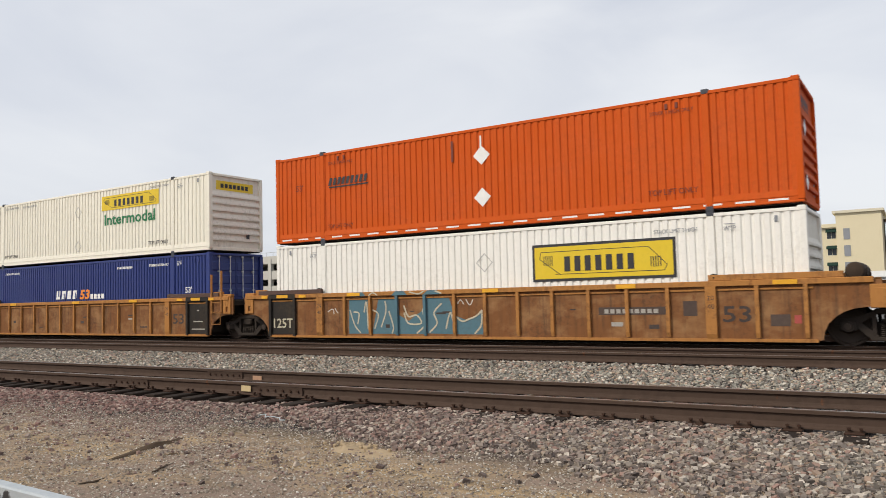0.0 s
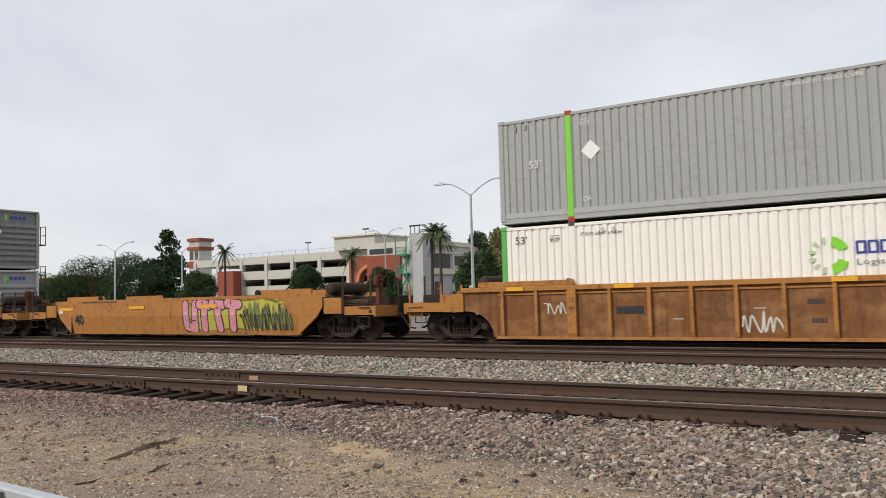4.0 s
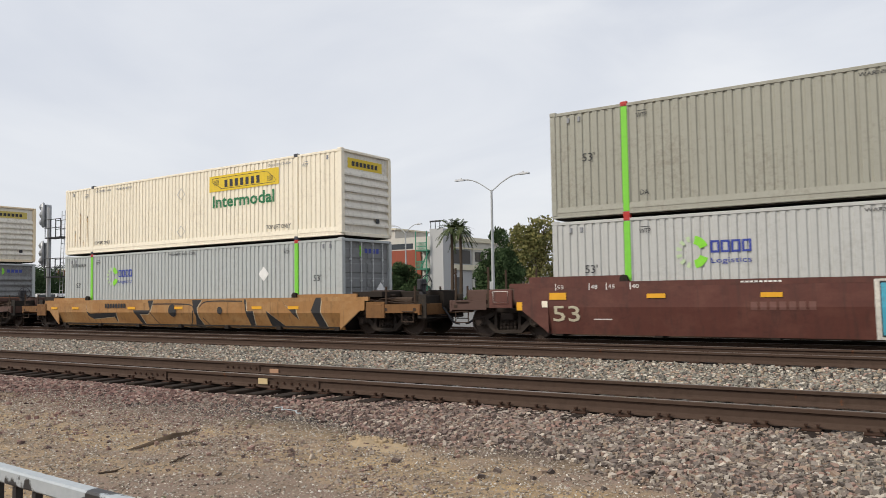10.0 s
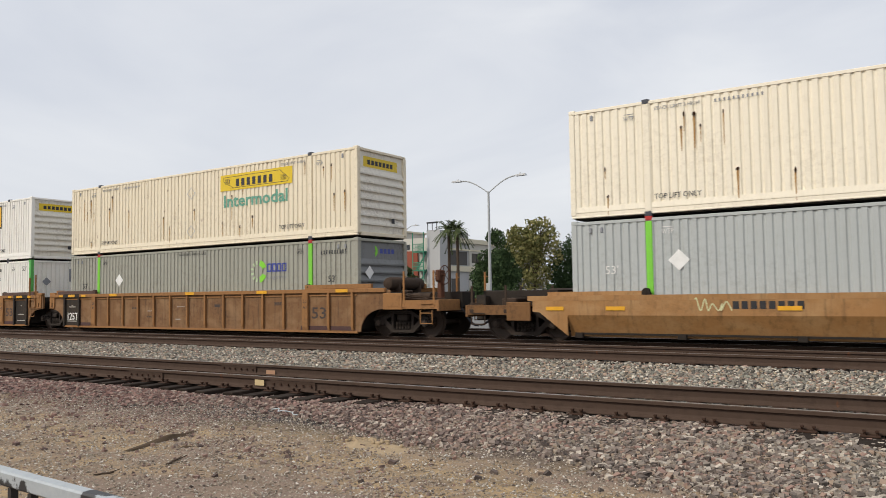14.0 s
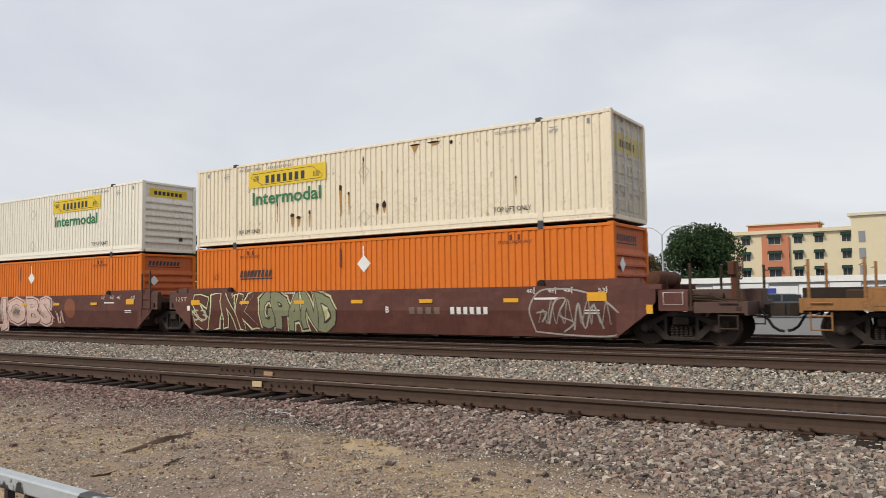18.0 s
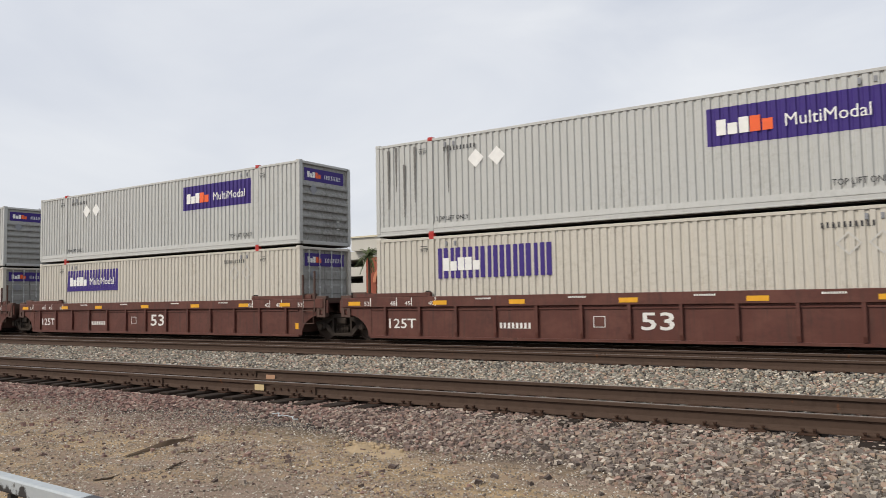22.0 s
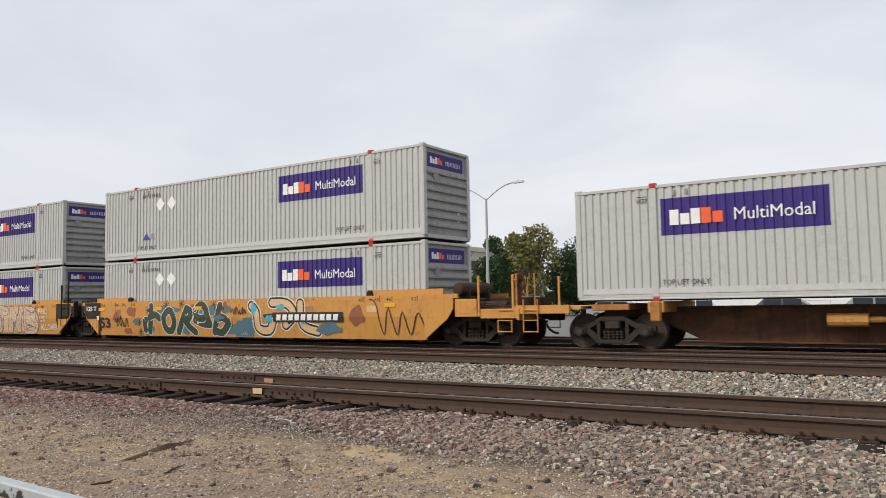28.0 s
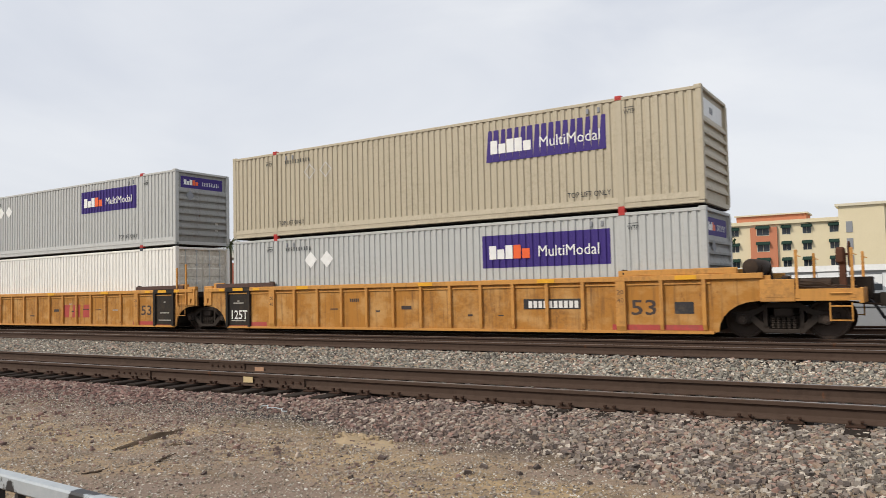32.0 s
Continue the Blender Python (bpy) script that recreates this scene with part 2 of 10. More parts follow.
def tube(bm, p0, p1, r0, r1=None, seg=8, caps=True):
    r1 = r0 if r1 is None else r1
    p0, p1 = Vector(p0), Vector(p1)
    d = (p1 - p0).normalized()
    u = d.orthogonal().normalized(); w = d.cross(u)
    ring = [[bm.verts.new(p + (u * math.cos(6.28318 * k / seg) + w * math.sin(6.28318 * k / seg)) * r) for k in range(seg)] for p, r in ((p0, r0), (p1, r1))]
    for k in range(seg):
        bm.faces.new((ring[0][k], ring[0][(k + 1) % seg], ring[1][(k + 1) % seg], ring[1][k]))
    if caps:
        bm.faces.new(ring[0][::-1]); bm.faces.new(ring[1])


def hose(bm, pts, r, seg=6):
    """One bent pipe through the points."""
    rings = []
    for i, p in enumerate(pts):
        d = (pts[min(i + 1, len(pts) - 1)] - pts[max(i - 1, 0)]).normalized()
        u = d.cross(Vector((0.31, 0.9, 0.17))).normalized(); w = d.cross(u)
        rings.append([bm.verts.new(p + (u * math.cos(6.28318 * k / seg) + w * math.sin(6.28318 * k / seg)) * r) for k in range(seg)])
    for a, b in zip(rings, rings[1:]):
        for k in range(seg):
            bm.faces.new((a[k], a[(k + 1) % seg], b[(k + 1) % seg], b[k]))
    bm.faces.new(rings[0][::-1]); bm.faces.new(rings[-1])


def lathe(bm, prof, seg=24, centre=(0, 0, 0), axis="y"):
    """Turns a profile of (radius, place along the axis)."""
    rings = []
    for r, a in prof:
        ring = []
        for k in range(seg):
            c, s = r * math.cos(6.28318 * k / seg), r * math.sin(6.28318 * k / seg)
            p = (c, a, s) if axis == "y" else (c, s, a) if axis == "z" else (a, c, s)
            ring.append(bm.verts.new(Vector(centre) + Vector(p)))
        rings.append(ring)
    for a, b in zip(rings, rings[1:]):
        for k in range(seg):
            bm.faces.new((a[k], a[(k + 1) % seg], b[(k + 1) % seg], b[k]))
    for ring, flip in ((rings[0], False), (rings[-1], True)):
        bm.faces.new(ring[::-1] if flip else ring)


def finish(name, bm, smooth=False):
    bmesh.ops.recalc_face_normals(bm, faces=bm.faces)
    me = bpy.data.meshes.new(name)
    bm.to_mesh(me); bm.free()
    if smooth:
        me.polygons.foreach_set("use_smooth", [True] * len(me.polygons))
        me.set_sharp_from_angle(angle=radians(35))
    me.materials.append(None)
    return me


_meshes = {}


def mesh(key, make, smooth=False):
    """A mesh built once by make(bm) and shared by all objects that ask for the same key."""
    if key not in _meshes:
        bm = bmesh.new()
        make(bm)
        _meshes[key] = finish(str(key[0]) if isinstance(key, tuple) else key, bm, smooth)
    return _meshes[key]


def child(name, me, mat, parent, m=None, label=""):
    ob = new(name, me)
    ob.material_slots[0].link = "OBJECT"
    ob.material_slots[0].material = mat
    ob.parent = parent
    if m is not None:
        ob.matrix_basis = m
    if label:
        ob["label"] = label
    return ob


def part(name, make, mat, parent, label="", smooth=False, m=None):
    bm = bmesh.new()
    make(bm)
    return child(name, finish(name, bm, smooth), mat, parent, m, label)


def thing(name, m, label, category, group="", kind=""):
    ob = new(name)
    ob.empty_display_size = 0.3
    ob.matrix_basis = m
    return tagged(ob, label, category, group, kind)


def solid(name, make, mat, label, category="", group="", kind="", m=None, smooth=False):
    bm = bmesh.new()
    make(bm)
    ob = new(name, finish(name, bm, smooth))
    ob.material_slots[0].link = "OBJECT"
    ob.material_slots[0].material = mat
    if m is not None:
        ob.matrix_basis = m
    return tagged(ob, label, category, group, kind)


MOVERS = []         # (thing, its middle behind the train's zero, y, z)


# ---- ground and tracks ----
NEAR_SKEW = math.tan(radians(NEAR_TURN))


def ground_z(x, y):
    """Height of the ground: trodden dirt, then ballast up to the ties of three tracks, then the street."""
    prof = ((-3000, 0.0), (4.2, 0.0), (6.4, 0.03), (7.7, 0.10), (8.1, 0.122), (8.6, 0.120), (8.8, 0.05), (10.0, 0.05), (10.2, 0.115), (10.7, 0.12), (11.6, 0.13), (13.6, 0.135), (14.4, 0.175),
            (17.0, 0.175), (17.9, 0.09), (18.6, 0.065), (21.4, 0.065), (22.6, 0.0), (23.6, 0.03), (26.6, 0.03), (27.6, 0.0), (3000, 0.0))
    if y < 14.0:
        y -= x * NEAR_SKEW * min(1.0, max(0.0, (y - 4.2) / 2.0)) * min(1.0, (14.0 - y) / 3.0)
    z = prof[-1][1]
    for (a, za), (b, zb) in zip(prof, prof[1:]):
        if a <= y <= b:
            z = za + (zb - za) * (y - a) / (b - a)
            break
    if 7.9 < y < 8.62:
        z -= 0.055 * min(1.0, max(0.0, (-x - 6.0) / 3.0)) * min(1.0, (y - 7.9) / 0.25)
    if -6 < y < 22.6:
        z += 0.022 * noise.noise((x * 0.7, y * 0.7, 3.1)) + 0.010 * noise.noise((x * 3.1, y * 3.1, 7.7))
    return z


def ground_material():
    m, n, l, b = nodes_of("ground_soil")
    geo = n.new("ShaderNodeNewGeometry")
    p = geo.outputs["Position"]
    sep = n.new("ShaderNodeSeparateXYZ"); l.new(p, sep.inputs[0])
    big = noise_node(n, l, p, 0.55, 5, 0.6, (0.6, 1.5, 1.0))
    mid = noise_node(n, l, p, 2.3, 5, 0.65)
    rut = noise_node(n, l, p, 1.1, 5, 0.7, (0.45, 2.2, 1.0))
    fine = noise_node(n, l, p, 28.0, 4, 0.8)
    dirt = mixc(n, l, curve01(n, l, mid, 0.35, 0.65), (0.242, 0.182, 0.125), (0.44, 0.318, 0.175))
    dirt = mixc(n, l, curve01(n, l, big, 0.42, 0.56, 0.85), dirt, (0.235, 0.178, 0.148))
    dirt = mixc(n, l, curve01(n, l, rut, 0.56, 0.68, 0.6), dirt, (0.135, 0.10, 0.07))
    dirt = mixc(n, l, curve01(n, l, fine, 0.48, 0.75, 0.7), dirt, (0.16, 0.13, 0.10))
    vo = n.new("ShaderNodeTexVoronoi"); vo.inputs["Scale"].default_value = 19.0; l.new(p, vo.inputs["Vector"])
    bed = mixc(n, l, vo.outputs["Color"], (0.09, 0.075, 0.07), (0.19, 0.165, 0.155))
    # rims of the drawn stones go near black: gap shade put into the colour
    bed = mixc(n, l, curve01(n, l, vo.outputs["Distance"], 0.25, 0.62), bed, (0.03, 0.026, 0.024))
    street = mixc(n, l, fine, (0.14, 0.14, 0.14), (0.23, 0.23, 0.225))
    jit = n.new("ShaderNodeMath"); jit.operation = "MULTIPLY_ADD"; jit.inputs[1].default_value = 1.6
    l.new(mid, jit.inputs[0]); l.new(sep.outputs[1], jit.inputs[2])
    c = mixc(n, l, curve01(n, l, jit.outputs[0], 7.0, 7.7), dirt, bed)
    c = mixc(n, l, curve01(n, l, sep.outputs[1], 27.2, 28.2), c, street)
    l.new(c, b.inputs["Base Color"])
    b.inputs["Roughness"].default_value = 0.95
    b.inputs["Specular IOR Level"].default_value = 0.1
    bp = n.new("ShaderNodeBump"); bp.inputs["Strength"].default_value, bp.inputs["Distance"].default_value = 0.7, 0.03
    l.new(fine, bp.inputs["Height"]); l.new(bp.outputs[0], b.inputs["Normal"])
    return m


def build_ground():
    xs = [-3000, -800, -300, -150, -90, -60, -45] + [-36 + 0.3 * i for i in range(131)] + [6, 12, 30, 80, 300, 1000, 3000]
    ys = [-3000, -300, -40, -12, -6] + [-3 + 0.5 * i for i in range(10)] + [2 + 0.13 * i for i in range(160)] + [23.2, 26, 40, 80, 200, 600, 3000]
    verts = [(x, y, ground_z(x, y)) for x in xs for y in ys]
    k = len(ys)
    faces = [(i * k + j, (i + 1) * k + j, (i + 1) * k + j + 1, i * k + j + 1) for i in range(len(xs) - 1) for j in range(k - 1)]
    me = bpy.data.meshes.new("ground")
    me.from_pydata(verts, [], faces)
    me.polygons.foreach_set("use_smooth", [True] * len(faces))
    me.materials.append(ground_material())
    tagged(new("ground", me), "trodden tan dirt rising into crushed stone ballast", "ground", kind="structure")


build_ground()


def stone_material(name="crushed_stone", gain=1.04):
    m, n, l, b = nodes_of(name)
    geo = n.new("ShaderNodeNewGeometry")
    rnd = geo.outputs["Random Per Island"]
    grey = ramp(n, [(0.0, (0.052, 0.050, 0.045)), (0.2, (0.140, 0.138, 0.124)), (0.38, (0.222, 0.214, 0.188)), (0.52, (0.195, 0.205, 0.175)), (0.62, (0.262, 0.170, 0.142)), (0.75, (0.305, 0.250, 0.180)), (0.88, (0.320, 0.308, 0.275)), (1.0, (0.560, 0.525, 0.455))])
    pink = ramp(n, [(0.0, (0.078, 0.052, 0.050)), (0.3, (0.191, 0.100, 0.091)), (0.6, (0.261, 0.152, 0.135)), (0.8, (0.209, 0.174, 0.157)), (1.0, (0.392, 0.304, 0.252))])
    for r in (grey, pink):
        l.new(rnd, r.inputs[0])
    sep = n.new("ShaderNodeSeparateXYZ"); l.new(geo.outputs["Position"], sep.inputs[0])
    big = noise_node(n, l, geo.outputs["Position"], 0.5, 3)
    a = n.new("ShaderNodeMath"); a.operation = "MULTIPLY_ADD"; a.inputs[1].default_value = 9.0
    l.new(big, a.inputs[0]); l.new(sep.outputs[0], a.inputs[2])
    far = curve01(n, l, sep.outputs[1], 9.5, 10.5)
    red = curve01(n, l, a.outputs[0], 7.0, -5.5, 0.85)
    mm = n.new("ShaderNodeMath"); mm.operation = "SUBTRACT"; mm.use_clamp = True
    l.new(red, mm.inputs[0]); l.new(far, mm.inputs[1])
    c = mixc(n, l, mm.outputs[0], grey.outputs[0], pink.outputs[0])
    f = noise_node(n, l, geo.outputs["Position"], 60, 3, 0.7)
    c = mixc(n, l, curve01(n, l, f, 0.4, 0.75, 0.45), c, (0.16, 0.13, 0.11))
    c = mixc(n, l, 1.0, c, (gain * 1.03, gain, gain * 0.97), "MULTIPLY")
    l.new(c, b.inputs["Base Color"])
    b.inputs["Roughness"].default_value = 0.9
    b.inputs["Specular IOR Level"].default_value = 0.2
    return m


M_STONE = stone_material()
M_STONE_PALE = stone_material("pale_crushed_stone", 1.28)


def gravel_material():
    m, n, l, b = nodes_of("fine_gravel")
    geo = n.new("ShaderNodeNewGeometry")
    r = ramp(n, [(0.0, (0.15, 0.125, 0.10)), (0.35, (0.27, 0.222, 0.172)), (0.7, (0.36, 0.308, 0.245)), (0.9, (0.42, 0.39, 0.34)), (1.0, (0.62, 0.58, 0.52))])
    l.new(geo.outputs["Random Per Island"], r.inputs[0]); l.new(r.outputs[0], b.inputs["Base Color"])
    b.inputs["Roughness"].default_value = 0.9
    b.inputs["Specular IOR Level"].default_value = 0.2
    return m


M_GRAVEL = gravel_material()


def rocks(name, x0, x1, y0, y1, count, size, seed, label, round_=False, keep=None, lift=0.25, mat=None, skew=False):
    """Loose stones as one object: shapes from a few broken lumps, strewn at random."""
    rng = np.random.default_rng(seed)
    bm = bmesh.new()
    bmesh.ops.create_cube(bm, size=1.25)
    bmesh.ops.triangulate(bm, faces=bm.faces)
    base = np.array([v.co[:] for v in bm.verts]); tri = np.array([[v.index for v in f.verts] for f in bm.faces])
    bm.free()
    if round_:
        base = np.array([(1, 0, 0), (-1, 0, 0), (0, 1, 0), (0, -1, 0), (0, 0, 1), (0, 0, -1)], float)
        tri = np.array([(0, 2, 4), (2, 1, 4), (1, 3, 4), (3, 0, 4), (2, 0, 5), (1, 2, 5), (3, 1, 5), (0, 3, 5)])
    forms = []
    for k in range(9):
        f = base * (0.68 + 0.6 * rng.random((len(base), 3)))
        forms.append(f * np.array([1.0, 0.65 + 0.35 * rng.random(), 0.5 + 0.3 * rng.random()]))
    forms = np.array(forms)
    xy = rng.random((count, 2)) * (x1 - x0, y1 - y0) + (x0, y0)
    if skew:
        xy[:, 1] += xy[:, 0] * NEAR_SKEW
    if keep is not None:
        xy = xy[np.array([keep(px, py) > q for (px, py), q in zip(xy, rng.random(count))])]
    k = len(xy)
    sz = size * (0.5 + 1.15 * rng.random(k) ** 2.2)
    z = np.array([ground_z(px, py) for px, py in xy]) + sz * lift
    e = rng.random((k, 3)) * 6.283
    ca, sa, cb, sb = np.cos(e[:, 0]), np.sin(e[:, 0]), np.cos(0.5 * np.sin(e[:, 1])), np.sin(0.5 * np.sin(e[:, 1]))
    R = np.zeros((k, 3, 3))
    R[:, 0, 0], R[:, 0, 1], R[:, 1, 0], R[:, 1, 1] = ca, -sa, sa, ca
    R[:, 2, 2] = 1
    T = np.zeros((k, 3, 3))
    T[:, 0, 0], T[:, 0, 2], T[:, 2, 0], T[:, 2, 2], T[:, 1, 1] = cb, sb, -sb, cb, 1
    v = np.einsum("nij,njk,nvk->nvi", R, T, forms[rng.integers(0, 9, k)]) * sz[:, None, None]
    v += np.concatenate([xy, z[:, None]], 1)[:, None, :]
    nb = len(base)
    f = (tri[None] + (np.arange(k) * nb)[:, None, None]).reshape(-1, 3)
    me = bpy.data.meshes.new(name)
    me.vertices.add(k * nb); me.vertices.foreach_set("co", v.astype(np.float32).ravel())
    me.loops.add(len(f) * 3); me.loops.foreach_set("vertex_index", f.astype(np.int32).ravel())
    me.polygons.add(len(f)); me.polygons.foreach_set("loop_start", np.arange(0, len(f) * 3, 3, dtype=np.int32))
    me.update(calc_edges=True)
    me.polygons.foreach_set("use_smooth", [False] * len(f))
    me.materials.append(mat or M_STONE)
    tagged(new(name, me), label, "ballast", kind="stuff")


def near_cover(x, y):
    """How thick the stones lie on the near side of the track: full by the ties, thin towards the trodden dirt, thinner to the left."""
    edge = 6.1 + 0.75 * min(1.0, max(0.0, (-x - 2.0) / 3.0)) + 0.8 * noise.noise((x * 0.45, y * 0.45, 1.3))
    return min(1.0, max(0.012, (y - edge) / 0.8 + 0.12))


def thin_cover(x, y):
    """Small broken stone trodden into the dirt, in drifts."""
    return min(1.0, max(0.05, 0.36 + (y - 6.6) / 2.6 + 1.1 * noise.noise((x * 0.55, y * 0.9, 4.2))))


rocks("ballast_stones", -19.5, 0.4, 4.6, 8.62, 105000, 0.030, 11, "pink and grey crushed stone ballast beside the near rail", keep=near_cover, skew=True)
rocks("broken_stone", -16.0, 0.3, 3.6, 7.7, 90000, 0.0155, 16, "small pink and grey stones trodden into dirt", round_=True, keep=thin_cover, lift=0.2)
rocks("gravel", -12.5, 0.3, 3.1, 7.6, 62000, 0.012, 12, "fine gravel strewn over the tan dirt", round_=True, lift=0.15, mat=M_GRAVEL)
rocks("ballast_stones", -36.0, 0.5, 10.1, 14.75, 72000, 0.029, 13, "grey crushed stone ballast between two tracks", mat=M_STONE_PALE)
rocks("ballast_stones", -20.0, 0.4, 8.75, 10.1, 3500, 0.028, 14, "dark crushed stone ballast between the near rails", skew=True)
rocks("ballast_stones", -40.0, 1.0, 16.6, 19.2, 9000, 0.045, 15, "grey crushed stone ballast under the train")

M_RAILSIDE = paint("rusty_rail_side", (0.072, 0.047, 0.035), 0.7, 0.45, (0.040, 0.028, 0.021), 0.0, rust=0.08, fade=0.3, bump=0.4)
M_RAILTOP = plain("polished_rail_head", (0.30, 0.27, 0.25), 0.38, 0.8, 0.2, 2.0)
M_TIE = paint("creosoted_tie_wood", (0.026, 0.019, 0.015), 0.95, 0.5, (0.060, 0.046, 0.036), 0.0, bump=0.8)
M_PLATE = plain("rusty_tie_plate", (0.06, 0.035, 0.025), 0.75, 0.3)


def rail_section(bm, x0, x1):
    h = [(-0.070, 0.0), (0.070, 0.0), (0.070, 0.011), (0.018, 0.030), (0.010, 0.055), (0.010, 0.125), (0.016, 0.138), (0.037, 0.146),
         (0.037, 0.180), (0.026, 0.186), (-0.026, 0.186), (-0.037, 0.180), (-0.037, 0.146), (-0.016, 0.138), (-0.010, 0.125), (-0.010, 0.055), (-0.018, 0.030), (-0.070, 0.011)]
    prism(bm, h, x0, x1, "x")


def build_track(name, y, head, x0, x1, t0, t1, label, way=Matrix()):
    tr = thing(name, way @ pose(0, y, 0), label, "railway track", kind="structure")
    for s in (-1, 1):
        part("rail", lambda bm: rail_section(bm, x0, x1), M_RAILSIDE, tr, m=pose(0, s * GAUGE / 2, head - 0.186))
        part("rail_head", lambda bm: box(bm, x0, x1, -0.024, 0.024, 0, 0.0025), M_RAILTOP, tr, "worn shiny running surface", m=pose(0, s * GAUGE / 2, head))
    tie = mesh("tie", lambda bm: box(bm, -0.115, 0.115, -1.30, 1.30, -0.16, 0.0, 0.012))
    plate = mesh("tie_plate", lambda bm: box(bm, -0.09, 0.09, -0.16, 0.16, 0.0, 0.018, 0.004))
    spike = mesh("spike", lambda bm: (box(bm, -0.012, 0.012, -0.012, 0.012, 0, 0.03), box(bm, -0.016, 0.016, -0.03, 0.016, 0.03, 0.048)))
    rnd = random.Random(name)
    x, top = t0, head - 0.186 - 0.018
    while x < t1:
        yaw, dx = rnd.uniform(-1.2, 1.2), rnd.uniform(-0.03, 0.03)
        child("tie", tie, M_TIE, tr, pose(x + dx, rnd.uniform(-0.05, 0.05), top, 0, rnd.uniform(-0.5, 0.5), yaw))
        for s in (-1, 1):
            if y != YC:
                child("tie_plate", plate, M_PLATE, tr, pose(x + dx, s * GAUGE / 2, top))
            if y == NEAR_Y and s == -1:
                for q in (-0.05, 0.06):
                    child("spike", spike, M_PLATE, tr, pose(x + dx + q, s * GAUGE / 2 - 0.095, top + 0.018))
        x += 0.50
    return tr


near_track = build_track("railway_track", NEAR_Y, NEAR_RAIL, -400, 150, -21.0, 0.8, "rusty near rails spiked to dark wooden ties", NEAR_WAY)
mid_track = build_track("railway_track", MID_Y, MID_RAIL, -400, 150, -40.0, 1.0, "rusty middle rails with polished heads on ballast")
far_track = build_track("railway_track", YC, RAIL, -400, 150, -44.0, 1.0, "rails under the freight train on dark ties", TRAIN_WAY)
back_track = build_track("railway_track", 25.0, 0.24, -400, 150, 1.0, 1.0, "dark rails of a further track behind the train")
# joint bars with bolts and dabs of paint on the near rails
M_DAB = plain("faded_yellow_paint_dab", (0.55, 0.43, 0.24), 0.7)
M_DABRED = plain("faded_pink_paint_dab", (0.42, 0.25, 0.16), 0.7)


def joint_bar(x, s):
    yy = s * GAUGE / 2 - 0.012
    bar = part("joint_bar", lambda bm: prism(bm, [(-0.030, 0.012), (-0.012, 0.030), (-0.012, 0.125), (-0.030, 0.143), (-0.022, 0.10), (-0.022, 0.06)], -0.46, 0.46, "x"), M_RAILSIDE, near_track, m=pose(x, yy, NEAR_RAIL - 0.186))
    for q in (-0.38, -0.23, -0.08, 0.08, 0.23, 0.38):
        part("bolt", lambda bm: lathe(bm, [(0.019, -0.035), (0.019, -0.012)], 6, (q, -0.01, 0.085)), M_PLATE, bar)


# ---- containers ----
CL, CH, CW = 8.077, 2.896, 1.295     # half length, height, half width


# pressings of the side: pitch, flat, slope, floor of the groove, depth
PRESS = {"std": (0.206, 0.105, 0.022, 0.057, 0.030), "fine": (0.210, 0.118, 0.020, 0.052, 0.026), "close": (0.166, 0.100, 0.014, 0.036, 0.034)}


def pressed(kind, x0, x1, out=0.0):
    """The run of a pressed side between x0 and x1, as (x, y)."""
    pitch, flat_, slope, floor_, deep = PRESS[kind]
    pts, x = [], -7.92
    while x < 7.92 - pitch * 0.8:
        for dx, dy in ((0, 0), (flat_, 0), (flat_ + slope, deep), (flat_ + slope + floor_, deep), (flat_ + 2 * slope + floor_, 0)):
            if x0 <= x + dx <= x1:
                pts.append((x + dx, -1.277 + dy - out))
        x += pitch
    return pts


def side_panel(bm, kind):
    prism(bm, pressed(kind, -8, 7.93) + [(7.95, -1.277), (7.95, -1.22), (-7.92, -1.22)], 0.33, 2.80, "z")


def end_panel(bm):
    """One pressed wall with lying louvres."""
    pts = [(-0.02, 0.16), (0.0, 0.16), (0.0, 0.36)]
    for z in (0.40, 0.67, 0.94, 1.21, 1.48, 1.75, 2.02):
        pts += [(0.0, z), (0.068, z + 0.008), (0.070, z + 0.065), (0.0, z + 0.205)]
    prism(bm, pts + [(0.0, 2.80), (-0.02, 2.80)], -1.16, 1.16)


def upright_end(bm):
    """A pressed end wall with upright folds."""
    pts = [(-0.05, -1.16)]
    for k in range(11):
        y = -1.13 + k * 0.207
        pts += [(0.0, y), (0.0, y + 0.13), (-0.03, y + 0.145), (-0.03, y + 0.19)]
    prism(bm, pts + [(-0.03, 1.16), (-0.05, 1.16)], 0.16, 2.80, "z")


def door_leaf(bm):
    box(bm, 0.0, 0.03, 0.01, 1.14, 0.16, 2.78)
    for z in (0.30, 0.78, 1.26, 1.74, 2.22):
        prism(bm, [(0.03, z), (0.052, z + 0.04), (0.052, z + 0.30), (0.03, z + 0.34)], 0.06, 1.09)


def lock_rod(bm):
    tube(bm, (0.085, 0, 0.14), (0.085, 0, 2.80), 0.016, seg=6)
    for z in (0.16, 0.75, 1.5, 2.2, 2.74):
        box(bm, 0.03, 0.10, -0.03, 0.03, z - 0.03, z + 0.03)
    box(bm, 0.09, 0.11, -0.02, 0.34, 0.95, 0.985)


def casting(bm):
    box(bm, -0.089, 0.089, -0.07, 0.07, 0.0, 0.118, 0.01)
    box(bm, -0.035, 0.035, -0.076, -0.06, 0.03, 0.09)


